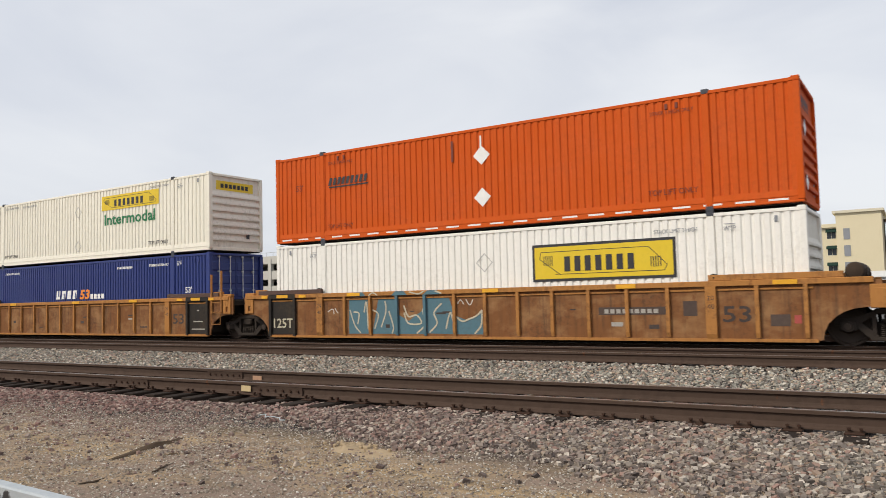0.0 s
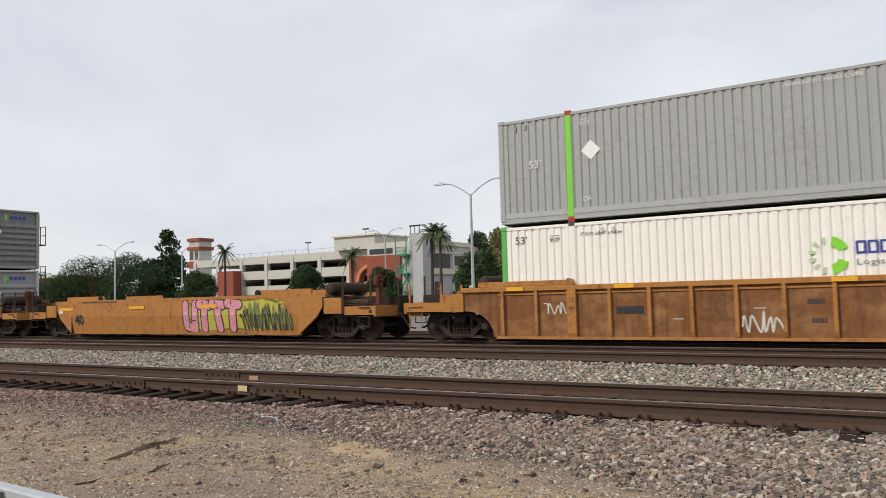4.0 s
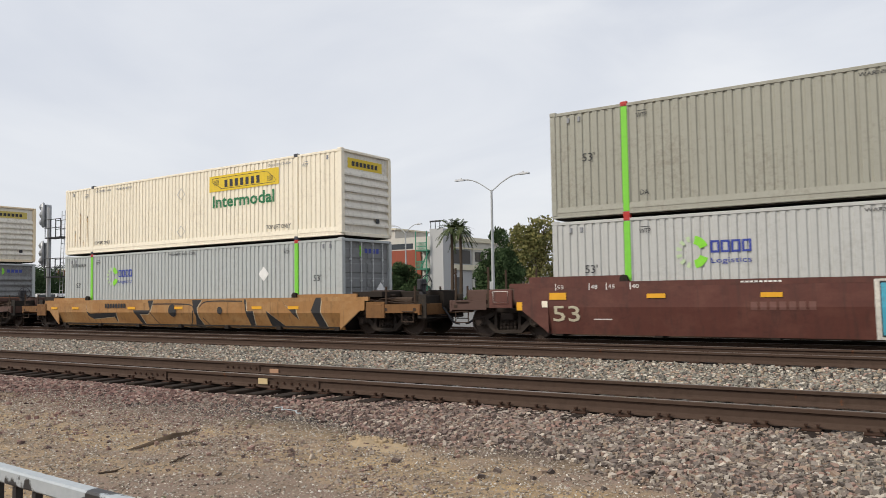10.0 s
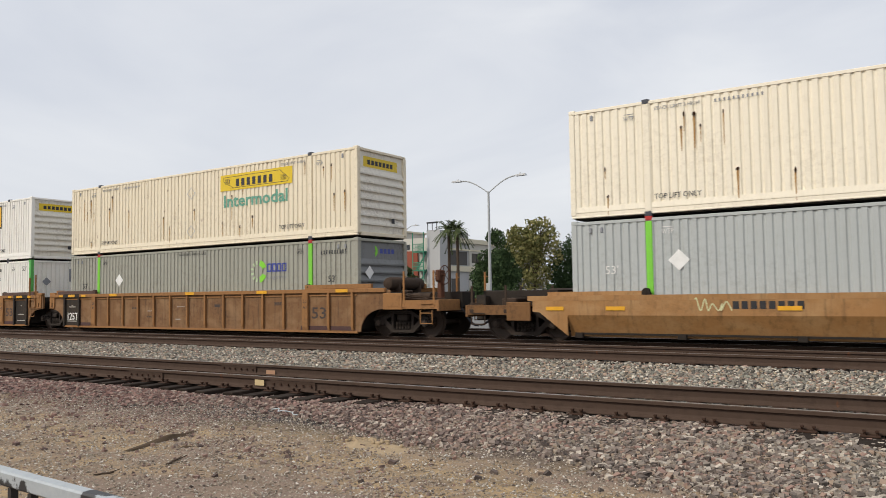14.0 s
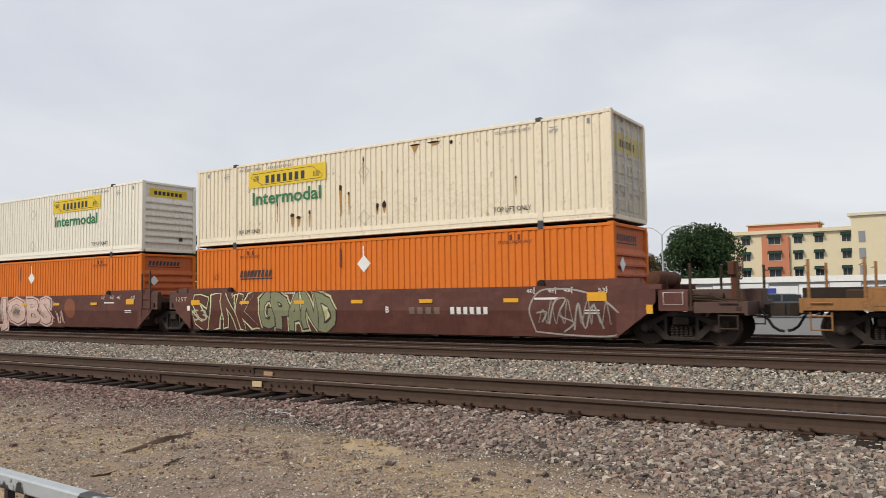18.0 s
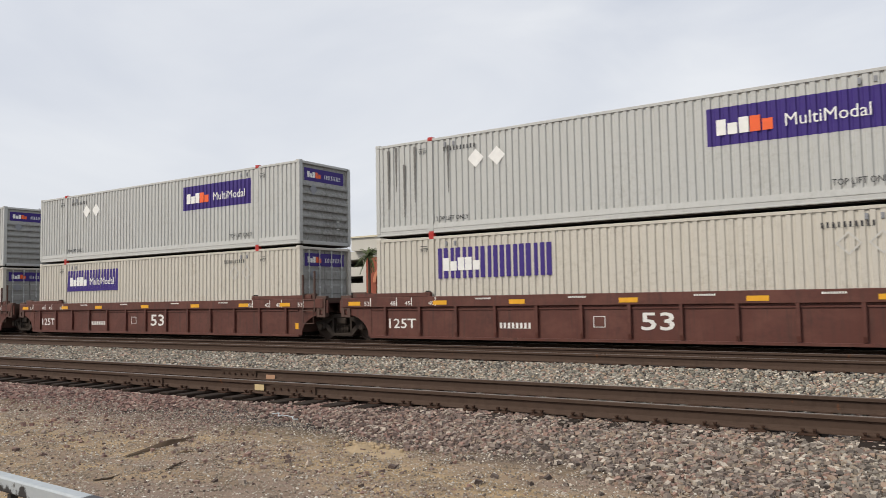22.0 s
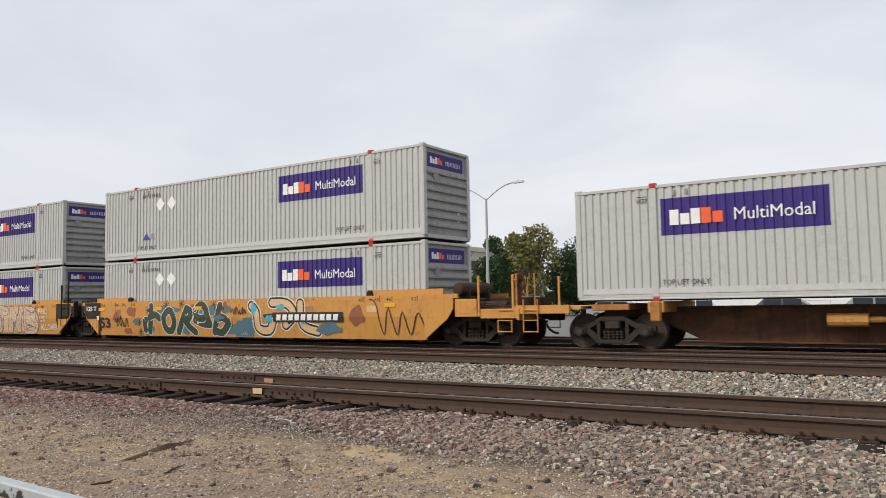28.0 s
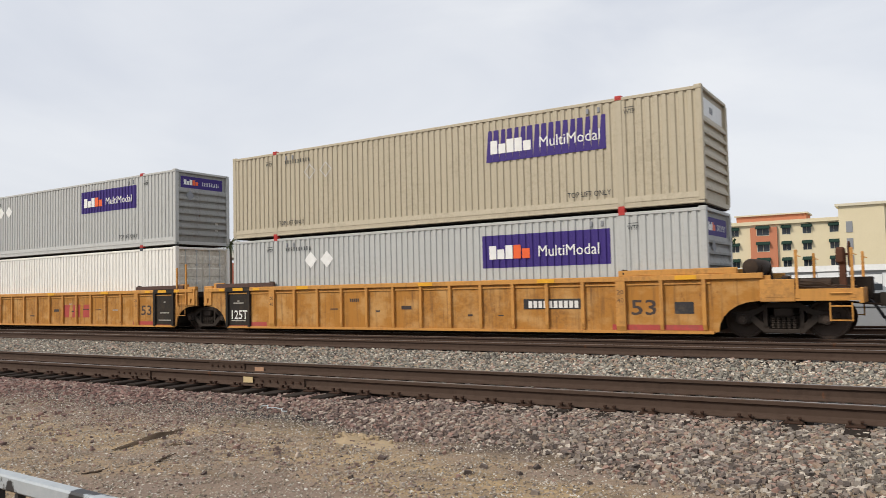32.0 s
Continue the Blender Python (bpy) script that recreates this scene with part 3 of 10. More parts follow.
ME = {
    "end": lambda: mesh("end_panel", end_panel),
    "leaf": lambda: mesh("door_leaf", door_leaf), "rod": lambda: mesh("lock_rod", lock_rod),
    "cast": lambda: mesh("casting", casting),
    "post": lambda: mesh("corner_post", lambda bm: box(bm, -0.15, 0.0, -1.297, -1.14, 0.118, 2.78, 0.012)),
    "mid": lambda: mesh("stacking_post", lambda bm: box(bm, -0.083, 0.083, -1.294, -1.23, 0.118, 2.78, 0.008)),
    "corner": lambda: mesh("end_casting", lambda bm: (box(bm, -0.09, 0.09, -1.301, -1.14, 2.775, 2.893, 0.012), box(bm, -0.045, 0.045, -1.304, -1.29, 2.805, 2.86), box(bm, -0.03, 0.03, -1.25, -1.19, 2.89, 2.897))),
    "top": lambda: mesh("top_rail", lambda bm: box(bm, -8.06, 8.06, -1.290, -1.20, 2.78, 2.862, 0.008)),
    "bottom": lambda: mesh("bottom_rail", lambda bm: prism(bm, [(-1.275, 0.05), (-1.290, 0.06), (-1.290, 0.085), (-1.280, 0.095), (-1.280, 0.18), (-1.289, 0.19), (-1.289, 0.215), (-1.277, 0.335), (-1.20, 0.335), (-1.20, 0.05)], -8.05, 8.05, "x")),
    "roof": lambda: mesh("roof", lambda bm: box(bm, -8.05, 8.05, -1.20, 1.20, 2.83, 2.87)),
    "floor": lambda: mesh("floor", lambda bm: box(bm, -8.0, 8.0, -1.20, 1.20, 0.02, 0.14)),
    "sill": lambda: mesh("end_sill", lambda bm: box(bm, -0.13, 0.0, -1.14, 1.14, 0.05, 0.17, 0.008)),
    "header": lambda: mesh("end_header", lambda bm: box(bm, -0.13, 0.0, -1.14, 1.14, 2.78, 2.862, 0.008)),
}


# side paint to end paint: grimier, and darkened for the shaded end
SHADED_END = {"white_paint": M_ENDWHITE, "cream_paint": M_ENDWHITE, "butter_cream_paint": M_ENDWHITE, "rust_spotted_cream_paint": M_ENDWHITE, "peach_stained_cream_paint": M_ENDWHITE, "ivory_paint": M_ENDWHITE, "grey_paint": M_ENDGREY, "blue_grey_paint": M_ENDGREY, "weathered_grey_paint": M_ENDGREY, "light_grey_paint": M_ENDLIGHT,
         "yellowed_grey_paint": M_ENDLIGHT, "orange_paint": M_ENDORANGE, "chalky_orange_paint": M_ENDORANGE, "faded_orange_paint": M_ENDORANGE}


def container(label, mat, end="F", posts=None, cast=None, ends=None, end_mat=None, kind="std", upright=False):
    """A 53-foot box with its parts. posts, ends: paint of the stacking and corner posts; end: the kind of the end towards the train's head (F wall, D doors)."""
    c = thing("shipping_container", Matrix(), label, "container", "containers on the train")
    posts, cast, ends, end_mat = posts or mat, cast or M_DARKCAST, ends or mat, end_mat or (M_ENDGREY if end == "D" and mat is M_LGREY else SHADED_END.get(mat.name, mat))
    for s in (1, -1):
        r = pose(0, 0, 0, 0, 0, 0 if s == 1 else 180)
        child("side_panel", mesh(("side_panel", kind), lambda bm: side_panel(bm, kind)), mat, c, r)
        child("top_rail", ME["top"](), mat, c, r)
        child("bottom_rail", ME["bottom"](), mat, c, r)
        for x in (-6.02, 6.02):
            child("stacking_post", ME["mid"](), posts, c, r @ pose(x, 0, 0))
            child("corner_casting", ME["cast"](), cast, c, r @ pose(x, -1.227, 2.79))
            child("corner_casting", ME["cast"](), cast, c, r @ pose(x, -1.227, -0.012))
        # one end wall, one pair of doors
        is_wall = (end == "F") == (s == 1)
        child("end_sill", ME["sill"](), mat, c, r @ pose(CL, 0, 0))
        child("end_header", ME["header"](), mat, c, r @ pose(CL, 0, 0))
        for q in (0, 1):
            child("corner_post", ME["post"](), ends, c, r @ (pose(CL, 0, 0) if q == 0 else pose(CL - 0.15, 0, 0, 0, 0, 180)))
        if s == 1:
            for q in (-1, 1):
                child("corner_casting", ME["corner"](), ends, c, pose(q * (CL - 0.088), 0, 0))
        if is_wall:
            if upright:
                child("end_wall", mesh("upright_end", upright_end), mat, c, r @ pose(CL - 0.04, 0, 0))
            else:
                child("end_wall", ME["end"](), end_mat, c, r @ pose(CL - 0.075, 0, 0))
        else:
            for q in (1, -1):
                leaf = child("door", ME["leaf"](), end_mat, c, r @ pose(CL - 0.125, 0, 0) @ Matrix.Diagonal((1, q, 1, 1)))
                for yy in (0.30, 0.82):
                    child("lock_rod", ME["rod"](), M_ROD, leaf, pose(0, yy, 0))
    child("roof", ME["roof"](), mat, c)
    child("floor", ME["floor"](), M_UNDER, c)
    return c


M_ROD = plain("galvanised_rod", (0.56, 0.57, 0.57), 0.5, 0.2)
FACE = -1.283        # plane of the lettering on a side


def flat(name, parent, mat, pts, y=FACE, thick=0.003, label="", end=False):
    """A painted shape on the near side (x, z), or on the end towards the train's head (y, z)."""
    if end:
        return part(name, lambda bm: prism(bm, pts, y, y + thick, "x"), mat, parent, label)
    return part(name, lambda bm: prism(bm, pts, y, y - thick), mat, parent, label)


def rect(x0, x1, z0, z1):
    return [(x0, z0), (x1, z0), (x1, z1), (x0, z1)]


def diamond(x, z, r):
    return [(x - r, z), (x, z - r), (x + r, z), (x, z + r)]


_words = {}


def word_mesh(text, size, bold=0.0, shear=0.0):
    key = (text, size, bold, shear)
    if key not in _words:
        cu = bpy.data.curves.new("lettering", "FONT")
        cu.body, cu.size, cu.align_x, cu.resolution_u, cu.offset, cu.extrude, cu.shear = text, size, "CENTER", 2, bold, 0.0015, shear
        ob = bpy.data.objects.new("lettering", cu)
        me = bpy.data.meshes.new_from_object(ob)
        bpy.data.objects.remove(ob)
        me.materials.clear(); me.materials.append(None)
        _words[key] = me
    return _words[key]


def word(parent, text, x, z, h, mat, y=FACE, bold=0.0, shear=0.0, wide=1.0, end=False, label=""):
    """Lettering whose capitals are h high, its middle at x and its foot at z."""
    me = word_mesh(text, round(h / 0.70, 4), bold, shear)
    turn = pose(0, 0, 0, 90, 0, 90 if end else 0)
    at = pose(y, x, z) if end else pose(x, y - 0.003, z)
    return child("lettering", me, mat, parent, at @ turn @ Matrix.Diagonal((wide, 1, 1, 1)), label)


def comb(bm, at, x0, x1, z, h, count, gap, lean=0.0):
    """A row of bars on a hair-thin foot line, as one sheet; at(x, z) places a corner."""
    w, last = (x1 - x0) / count, None
    for i in range(count):
        a, b = x0 + i * w, x0 + (i + 1 - gap) * w
        v = [bm.verts.new(at(*p)) for p in ((a, z - 0.004), (b, z - 0.004), (a, z), (b, z), (a + lean * h, z + h), (b + lean * h, z + h))]
        bm.faces.new((v[0], v[1], v[3], v[2])); bm.faces.new((v[2], v[3], v[5], v[4]))
        if last:
            bm.faces.new((last[1], v[0], v[2], last[3]))
        last = v


def bars(parent, x0, x1, z, h, count, mat, y=FACE, gap=0.28, seed=0, end=False, lean=0.0, name="lettering_bar"):
    """Plain bars in place of lettering that is not to be spelt out."""
    return part(name, lambda bm: comb(bm, (lambda p, q: (y + 0.003, p, q)) if end else (lambda p, q: (p, y - 0.003, q)), x0, x1, z, h, count, gap, lean), mat, parent)


# ---- freight cars ----
WHEEL_R = 0.44


def wheelset(bm):
    for s in (-1, 1):
        lathe(bm, [(0.05, s * 0.66), (0.15, s * 0.67), (0.16, s * 0.70), (0.36, s * 0.715), (WHEEL_R + 0.026, s * 0.685), (WHEEL_R + 0.026, s * 0.705),
                   (WHEEL_R + 0.003, s * 0.722), (WHEEL_R - 0.003, s * 0.80), (0.385, s * 0.80), (0.375, s * 0.775), (0.17, s * 0.755), (0.15, s * 0.80), (0.05, s * 0.81)], 28)
    tube(bm, (0, -1.175, 0), (0, 1.175, 0), 0.075, seg=10)
    for k in range(3):
        a = 2.0944 * k
        tube(bm, (0.045 * math.cos(a), -1.19, 0.045 * math.sin(a)), (0.045 * math.cos(a), 1.19, 0.045 * math.sin(a)), 0.016, seg=6)


def side_frame(bm):
    for s in (-1, 1):
        prism(bm, [(s * 0.34, 0.68), (s * 0.34, 0.81), (s * 0.60, 0.66), (s * 1.12, 0.58), (s * 1.12, 0.47), (s * 0.62, 0.52)], -0.075, 0.075)
        prism(bm, [(s * 0.30, 0.14), (s * 0.30, 0.24), (s * 0.62, 0.52), (s * 0.74, 0.50), (s * 0.70, 0.40), (s * 0.42, 0.14)], -0.07, 0.07)
        prism(bm, [(s * 0.34, 0.24), (s * 0.42, 0.24), (s * 0.42, 0.72), (s * 0.34, 0.72)], -0.07, 0.07)
        box(bm, s * 0.875 - 0.17, s * 0.875 + 0.17, -0.12, 0.12, 0.34, 0.56, 0.03)
        lathe(bm, [(0.115, -0.16), (0.115, 0.1)], 12, (s * 0.875, 0, 0.44))
    box(bm, -0.36, 0.36, -0.085, 0.085, 0.70, 0.82, 0.02)
    box(bm, -0.34, 0.34, -0.075, 0.075, 0.12, 0.22, 0.02)


def springs(bm):
    for x in (-0.22, -0.11, 0.0, 0.11, 0.22):
        prof = []
        for k in range(7):
            prof += [(0.035, 0.22 + 0.04 * k), (0.053, 0.24 + 0.04 * k)]
        lathe(bm, prof, 8, (x, -0.02, 0), "z")


def bolster(bm):
    box(bm, -0.20, 0.20, -1.10, 1.10, 0.50, 0.70, 0.03)
    box(bm, -0.36, 0.36, -0.90, 0.90, 0.16, 0.52, 0.03)
    box(bm, -1.05, -0.60, -0.35, 0.35, 0.55, 0.62)


TRUCKS = []


def truck(car, x):
    tr = new("truck")
    tr.empty_display_size = 0.2
    tr.parent, tr.matrix_basis = car, pose(x, 0, 0)
    for s in (-1, 1):
        child("side_frame", mesh("side_frame", side_frame), M_TRUCK, tr, pose(0, s * 1.0, 0))
        child("spring_nest", mesh("springs", springs, True), M_SPRING, tr, pose(0, s * 1.0, 0, 0, 0, 0 if s < 0 else 180))
    child("bolster", mesh("bolster", bolster), M_TRUCK, tr)
    for q in (-0.875, 0.875):
        w = child("wheelset", mesh("wheelset", wheelset, True), M_WHEEL, tr, pose(q, 0, WHEEL_R))
        TRUCKS.append((w, q))


M_SPRING = plain("spring_steel", (0.045, 0.036, 0.030), 0.9)

STYLE = {   # top of the side, top of the raised ends, foot
    "ribbed": (1.50, 1.64, 0.14), "smooth": (1.50, 1.66, 0.17), "low": (1.20, 1.30, 0.15), "tall": (1.34, 1.46, 0.14)}


TUCK = {"smooth": 0.11, "low": 0.24}   # how far the foot of a smooth side is drawn in


def side_shape(bm, style, W):
    top, raised, foot = STYLE[style]
    y = -1.50
    if style in ("smooth", "low"):
        bend = foot + 0.52 * (top - foot)
        t = TUCK[style]
        pts = [(y, top), (y, bend), (y + t, foot), (y + t + 0.05, foot), (y + 0.06, bend), (y + 0.06, top)]
        prism(bm, pts, -W + 0.05, W - 0.05, "x")
        # sloping toe towards the truck
        for s in (-1, 1):
            prism(bm, [(s * (W - 0.05), top), (s * (W + 0.95), top), (s * (W + 0.95), top - 0.42), (s * (W + 0.75), foot + 0.62), (s * (W - 0.05), foot + 0.02)], y, y + 0.05)
    else:
        box(bm, -W, W, y + 0.05, y + 0.085, foot, top)
        for s in (-1, 1):
            arc = [(s * (W + 0.02), foot)]
            for k in range(7):
                a = math.pi / 2 * k / 6
                arc.append((s * (W + 0.95 - 0.85 * math.cos(a)), foot + 0.02 + (0.70 if style == "ribbed" else 0.66) * math.sin(a)))
            out = 1.25
            prism(bm, [(s * (W - 0.02), foot)] + arc[1:] + [(s * (W + out), foot + 0.74), (s * (W + out), top - 0.06), (s * (W - 0.02), top - 0.06)], y + 0.04, y + 0.085)


def rib(bm, z0, z1, wide=0.085, deep=0.075):
    prism(bm, [(-1.45, z0 + 0.02), (-1.45 - deep * 0.55, z0), (-1.45 - deep, z0 + 0.12), (-1.45 - deep, z1), (-1.45, z1)], -wide / 2, wide / 2, "x")


# fields between the ribs, and end castings: darker, dustier paint than the ribs
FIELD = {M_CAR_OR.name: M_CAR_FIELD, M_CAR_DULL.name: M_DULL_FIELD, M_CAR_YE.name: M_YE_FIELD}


M_MUEND = paint("grimy_mustard_car_paint", (0.19, 0.098, 0.042), 0.7, 0.7, (0.05, 0.034, 0.025), 0.7, 0.15)
END = {M_CAR_MU.name: M_MUEND}


def well_car(label, style, body, ends="AA", dark=None, chord=None, panels=False, W=8.2, trucks="LR", brake=True):
    """A well car. ends: how its left and right ends are joined (A on a shared truck, C coupled); trucks: which of them it carries."""
    car = thing("well_car", Matrix(), label, "freight car", "cars of the train")
    top, raised, foot = STYLE[style]
    chord, dark = chord or body, dark or (M_CAR_DB if body in (M_CAR_BR, M_CAR_DB) else M_UNDER)
    for s in (1, -1):
        r = pose(0, 0, 0, 0, 0, 0 if s == 1 else 180)
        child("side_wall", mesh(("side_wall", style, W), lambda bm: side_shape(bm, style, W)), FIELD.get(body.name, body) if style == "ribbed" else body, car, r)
        hi = 0.30 if style == "tall" else 0.13
        child("top_chord", mesh(("top_chord", style, W), lambda bm: box(bm, -W - 1.1, W + 1.1, -1.503 if style in ("smooth", "low") else -1.525, -1.41, top - hi, top, 0.001 if style in ("smooth", "low") else 0.012)), chord, car, r)
        for q in (-1, 1):
            a, b = (5.95, W + 0.55) if W > 7 else (4.2, W + 0.4)
            if q < 0:
                a, b = -b, -a
            if style in ("smooth", "low"):
                child("guide_rail", mesh(("guide_rail", style, W, q), lambda bm: prism(bm, [(a + (0.12 if q > 0 else 0), raised), (b - (0.12 if q < 0 else 0), raised), (b, top), (a, top)], -1.40, -1.33)), body, car, r)
            else:
                child("guide_rail", mesh(("guide_rail", style, W, q), lambda bm: box(bm, a, b, -1.49, -1.38, top, raised, 0.012)), M_CAR_DB if panels and ends[0 if q * s < 0 else 1] == "A" else chord, car, r)
            child("container_guide", mesh("container_guide", lambda bm: (prism(bm, [(-0.11, 0), (0.11, 0), (0.07, 0.15), (-0.03, 0.17), (-0.10, 0.11)], -1.47, -1.36), tube(bm, (0, -1.49, 0.07), (0, -1.34, 0.07), 0.03))), M_UNDER, car, r @ pose(q * 6.08 if W > 7 else q * 4.4, 0, top))
        if style in ("ribbed", "tall"):
            child("bottom_flange", mesh(("bottom_flange", W), lambda bm: box(bm, -W, W, -1.50, -1.40, foot - 0.03, foot + 0.04)), body, car, r)
            step = 1.0 if style == "ribbed" else 1.27
            k = int((W - 0.1) / step)
            child("stiffener", mesh(("stiffener", style, W), lambda bm: prism(bm, [(-1.45, top - hi - 0.10), (-1.478, top - hi - 0.095), (-1.478, top - hi - 0.06), (-1.45, top - hi - 0.05)], -W + 0.05, W - 0.05, "x")), body, car, r)
            for i in range(-k, k + 1):
                if abs(abs(i * step) - 6.0) < 0.2 and style == "ribbed":
                    child("rib", mesh("wide_rib", lambda bm: rib(bm, 0.16, 1.38, 0.24, 0.085)), body, car, r @ pose(i * step, 0, 0))
                elif panels and abs(i * step) > 6.9 and ends[0 if i * s < 0 else 1] == "A":
                    continue
                else:
                    child("rib", mesh(("rib", style), lambda bm: rib(bm, 0.20, top - hi + 0.01)), body, car, r @ pose(i * step, 0, 0))
            if panels:
                for q in [q for q in (-1, 1) if ends[0 if q * s < 0 else 1] == "A"]:
                    child("end_panel", mesh(("dark_panel", q), lambda bm: (box(bm, *sorted((q * 7.14, q * 8.17)), -1.462, -1.43, 0.2, 1.36), [box(bm, x - 0.05, x + 0.05, -1.535, -1.44, 0.16, 1.40) for x in (q * 7.10, q * 8.18)])), M_BLACK, car, r, "black painted panel")
                    child("chord_stripe", mesh(("chord_stripe", q), lambda bm: box(bm, *sorted((q * 7.05, q * 8.25)), -1.532, -1.40, top - 0.14, top + 0.005)), M_BLACK, car, r)
                    for x, w in ((6.72, 0.15), (8.42, 0.13)):
                        child("reflector", mesh(("chord_reflector", w), lambda bm: box(bm, -w, w, -1.537, -1.50, top - 0.115, top - 0.03)), M_YEL, car, r @ pose(q * x, 0, 0))
    # floor, cross bearers and bulkheads
    child("floor", mesh(("well_floor", W), lambda bm: (box(bm, -W + 0.2, W - 0.2, -1.33, 1.33, 0.20, 0.25), [box(bm, x - 0.1, x + 0.1, -1.38, 1.38, 0.12, 0.25) for x in np.linspace(-W + 0.3, W - 0.3, 7)])), M_UNDER, car)
    for s, kind, side in ((-1, ends[0], "L"), (1, ends[1], "R")):
        r = pose(0, 0, 0, 0, 0, 0 if s == 1 else 180)
        child("bulkhead", mesh(("bulkhead", W, style), lambda bm: box(bm, W - 0.02, W + 0.06, -1.40, 1.40, 0.25, top - 0.1)), dark, car, r)
        reach = 3.15 if kind == "C" else 1.15
        child("centre_sill", mesh(("centre_sill", W, kind), lambda bm: (box(bm, W, W + reach, -0.36, 0.36, 0.86, top - 0.14, 0.02), box(bm, W + 0.3, W + min(reach, 1.5), -1.30, 1.30, top - 0.32, top - 0.14, 0.01))), dark, car, r)
        if kind == "C":
            low_deck = 0.80 if style == "smooth" else 0.70 if style == "low" else top - 0.64
            start = W + (1.85 if style == "smooth" else 1.20)
            post = M_GRIME if style in ("smooth", "low", "tall") and body is not M_CAR_YE else body
            platform = mesh(("end_platform", W, style), lambda bm: end_platform(bm, W, start, low_deck))
            child("end_platform", platform, dark if body is M_CAR_BR else END.get(body.name, body), car, r)
            tall_post = 0.16 if body is M_CAR_OR and style == "ribbed" else 0.30 if style == "low" else 0.48
            for q in (0, 1):
                flip = Matrix.Diagonal((1, -1 if q else 1, 1, 1))
                for dx in (1.78, 2.86):
                    child("stanchion", mesh(("stanchion", style, tall_post), lambda bm: stanchion(bm, low_deck, top + tall_post)), post, car, r @ pose(W + dx, 0, 0) @ flip)
                child("ladder", mesh(("ladder", W, style), lambda bm: ladder(bm, W + 2.42, low_deck + 0.16)), post, car, r @ flip)
            for q in (-1.485, 1.485):
                child("placard_panel", mesh(("placard_panel", style), lambda bm: (box(bm, 0.0, 0.72, -0.03, 0.03, -0.56, -0.06, 0.012), box(bm, 0.10, 0.62, -0.036, 0.036, -0.46, -0.14, 0.006))), END.get(body.name, body), car, r @ pose(W + 1.02, q, top - 0.10))
            child("coupler", mesh(("coupler", W), lambda bm: coupler(bm, W)), M_TRUCK, car, r)
            child("air_hose", mesh(("air_hose", W), lambda bm: air_hose(bm, W), True), M_INK, car, r)
            if style == "low":
                child("end_sheet", mesh("end_sheet", lambda bm: end_sheet(bm, W)), M_BLACK, car, r, "black sheet across the car's end")
            if brake and s > 0:
                label = "black hand brake wheel on its stand" if style == "low" else "rusty hand brake wheel on its stand"
                child("hand_brake", mesh(("hand_brake", W, style), lambda bm: hand_brake(bm, W, top, low_deck)), M_INK if style == "low" else M_BRAKE, car, r, label)
            if style != "smooth" or s > 0:
                child("air_reservoir", mesh(("air_reservoir", W, style), lambda bm: reservoir(bm, W, top), True), M_BRAKE if body in (M_CAR_BR, M_CAR_DB) else M_GRIME, car, r)
            child("equipment", mesh(("equipment", W, style), lambda bm: equipment(bm, W, low_deck)), M_GRIME, car, r)
            if side in trucks:
                truck(car, s * (W + 1.42))
        else:
            for yy in (-1.41, 1.41):
                child("end_block", mesh(("end_block", W, style), lambda bm: end_block(bm, W, top)), body if style == "ribbed" else dark, car, r @ pose(0, yy, 0))
            child("end_casting", mesh(("end_casting", W, style), lambda bm: box(bm, W + 0.75, W + 1.35, -0.5, 0.5, top - 0.55, top + 0.02, 0.05)), FIELD.get(body.name, body) if style == "ribbed" else dark, car, r)
            child("grab_iron", mesh(("grab_iron", W, style), lambda bm: grab(bm, W, top)), body if style == "ribbed" else dark, car, r)
            if side in trucks:
                truck(car, s * 9.725)
    return car


def end_platform(bm, W, start, z):
    """Walkway over the coupler: side channels with flanges, a plate between them and a buffer beam."""
    for q in (-1, 1):
        c = [(q * 1.36, z), (q * 1.49, z), (q * 1.49, z + 0.26), (q * 1.36, z + 0.26), (q * 1.36, z + 0.235), (q * 1.462, z + 0.235), (q * 1.462, z + 0.025), (q * 1.36, z + 0.025)]
        prism(bm, c, start, W + 3.05, "x")
    box(bm, start + 0.02, W + 3.0, -1.37, 1.37, z + 0.20, z + 0.24, 0.004)
    box(bm, W + 2.98, W + 3.06, -1.5, 1.5, z - 0.06, z + 0.27, 0.01)


def end_sheet(bm, W):
    """A flanged sheet before the brake gear, with a hand rail over it and a lever bracket."""
    box(bm, W + 2.92, W + 2.98, -1.38, 0.62, 0.56, 1.22, 0.012)
    for y in (-1.40, 0.60):
        box(bm, W + 2.90, W + 3.22, y, y + 0.04, 0.54, 1.25, 0.008)
    box(bm, W + 2.90, W + 3.20, -1.38, 0.62, 0.52, 0.56, 0.008)
    for y in (-1.10, 0.40):
        tube(bm, (W + 3.10, y, 1.16), (W + 3.10, y, 1.36), 0.016, seg=6)
    tube(bm, (W + 3.10, -1.10, 1.36), (W + 3.10, 0.40, 1.36), 0.016, seg=6)
    box(bm, W + 3.0, W + 3.16, -0.2, 0.1, 0.72, 0.98, 0.02)


def stanchion(bm, z0, z1):
    """A flat post with a bolted foot and a small cap."""
    box(bm, -0.032, 0.032, -1.475, -1.44, z0 + 0.04, z1, 0.006)
    box(bm, -0.06, 0.06, -1.50, -1.43, z0 + 0.05, z0 + 0.15, 0.008)
    tube(bm, (0, -1.46, z1 - 0.12), (0.10, -1.46, z1 - 0.16), 0.012, seg=5)


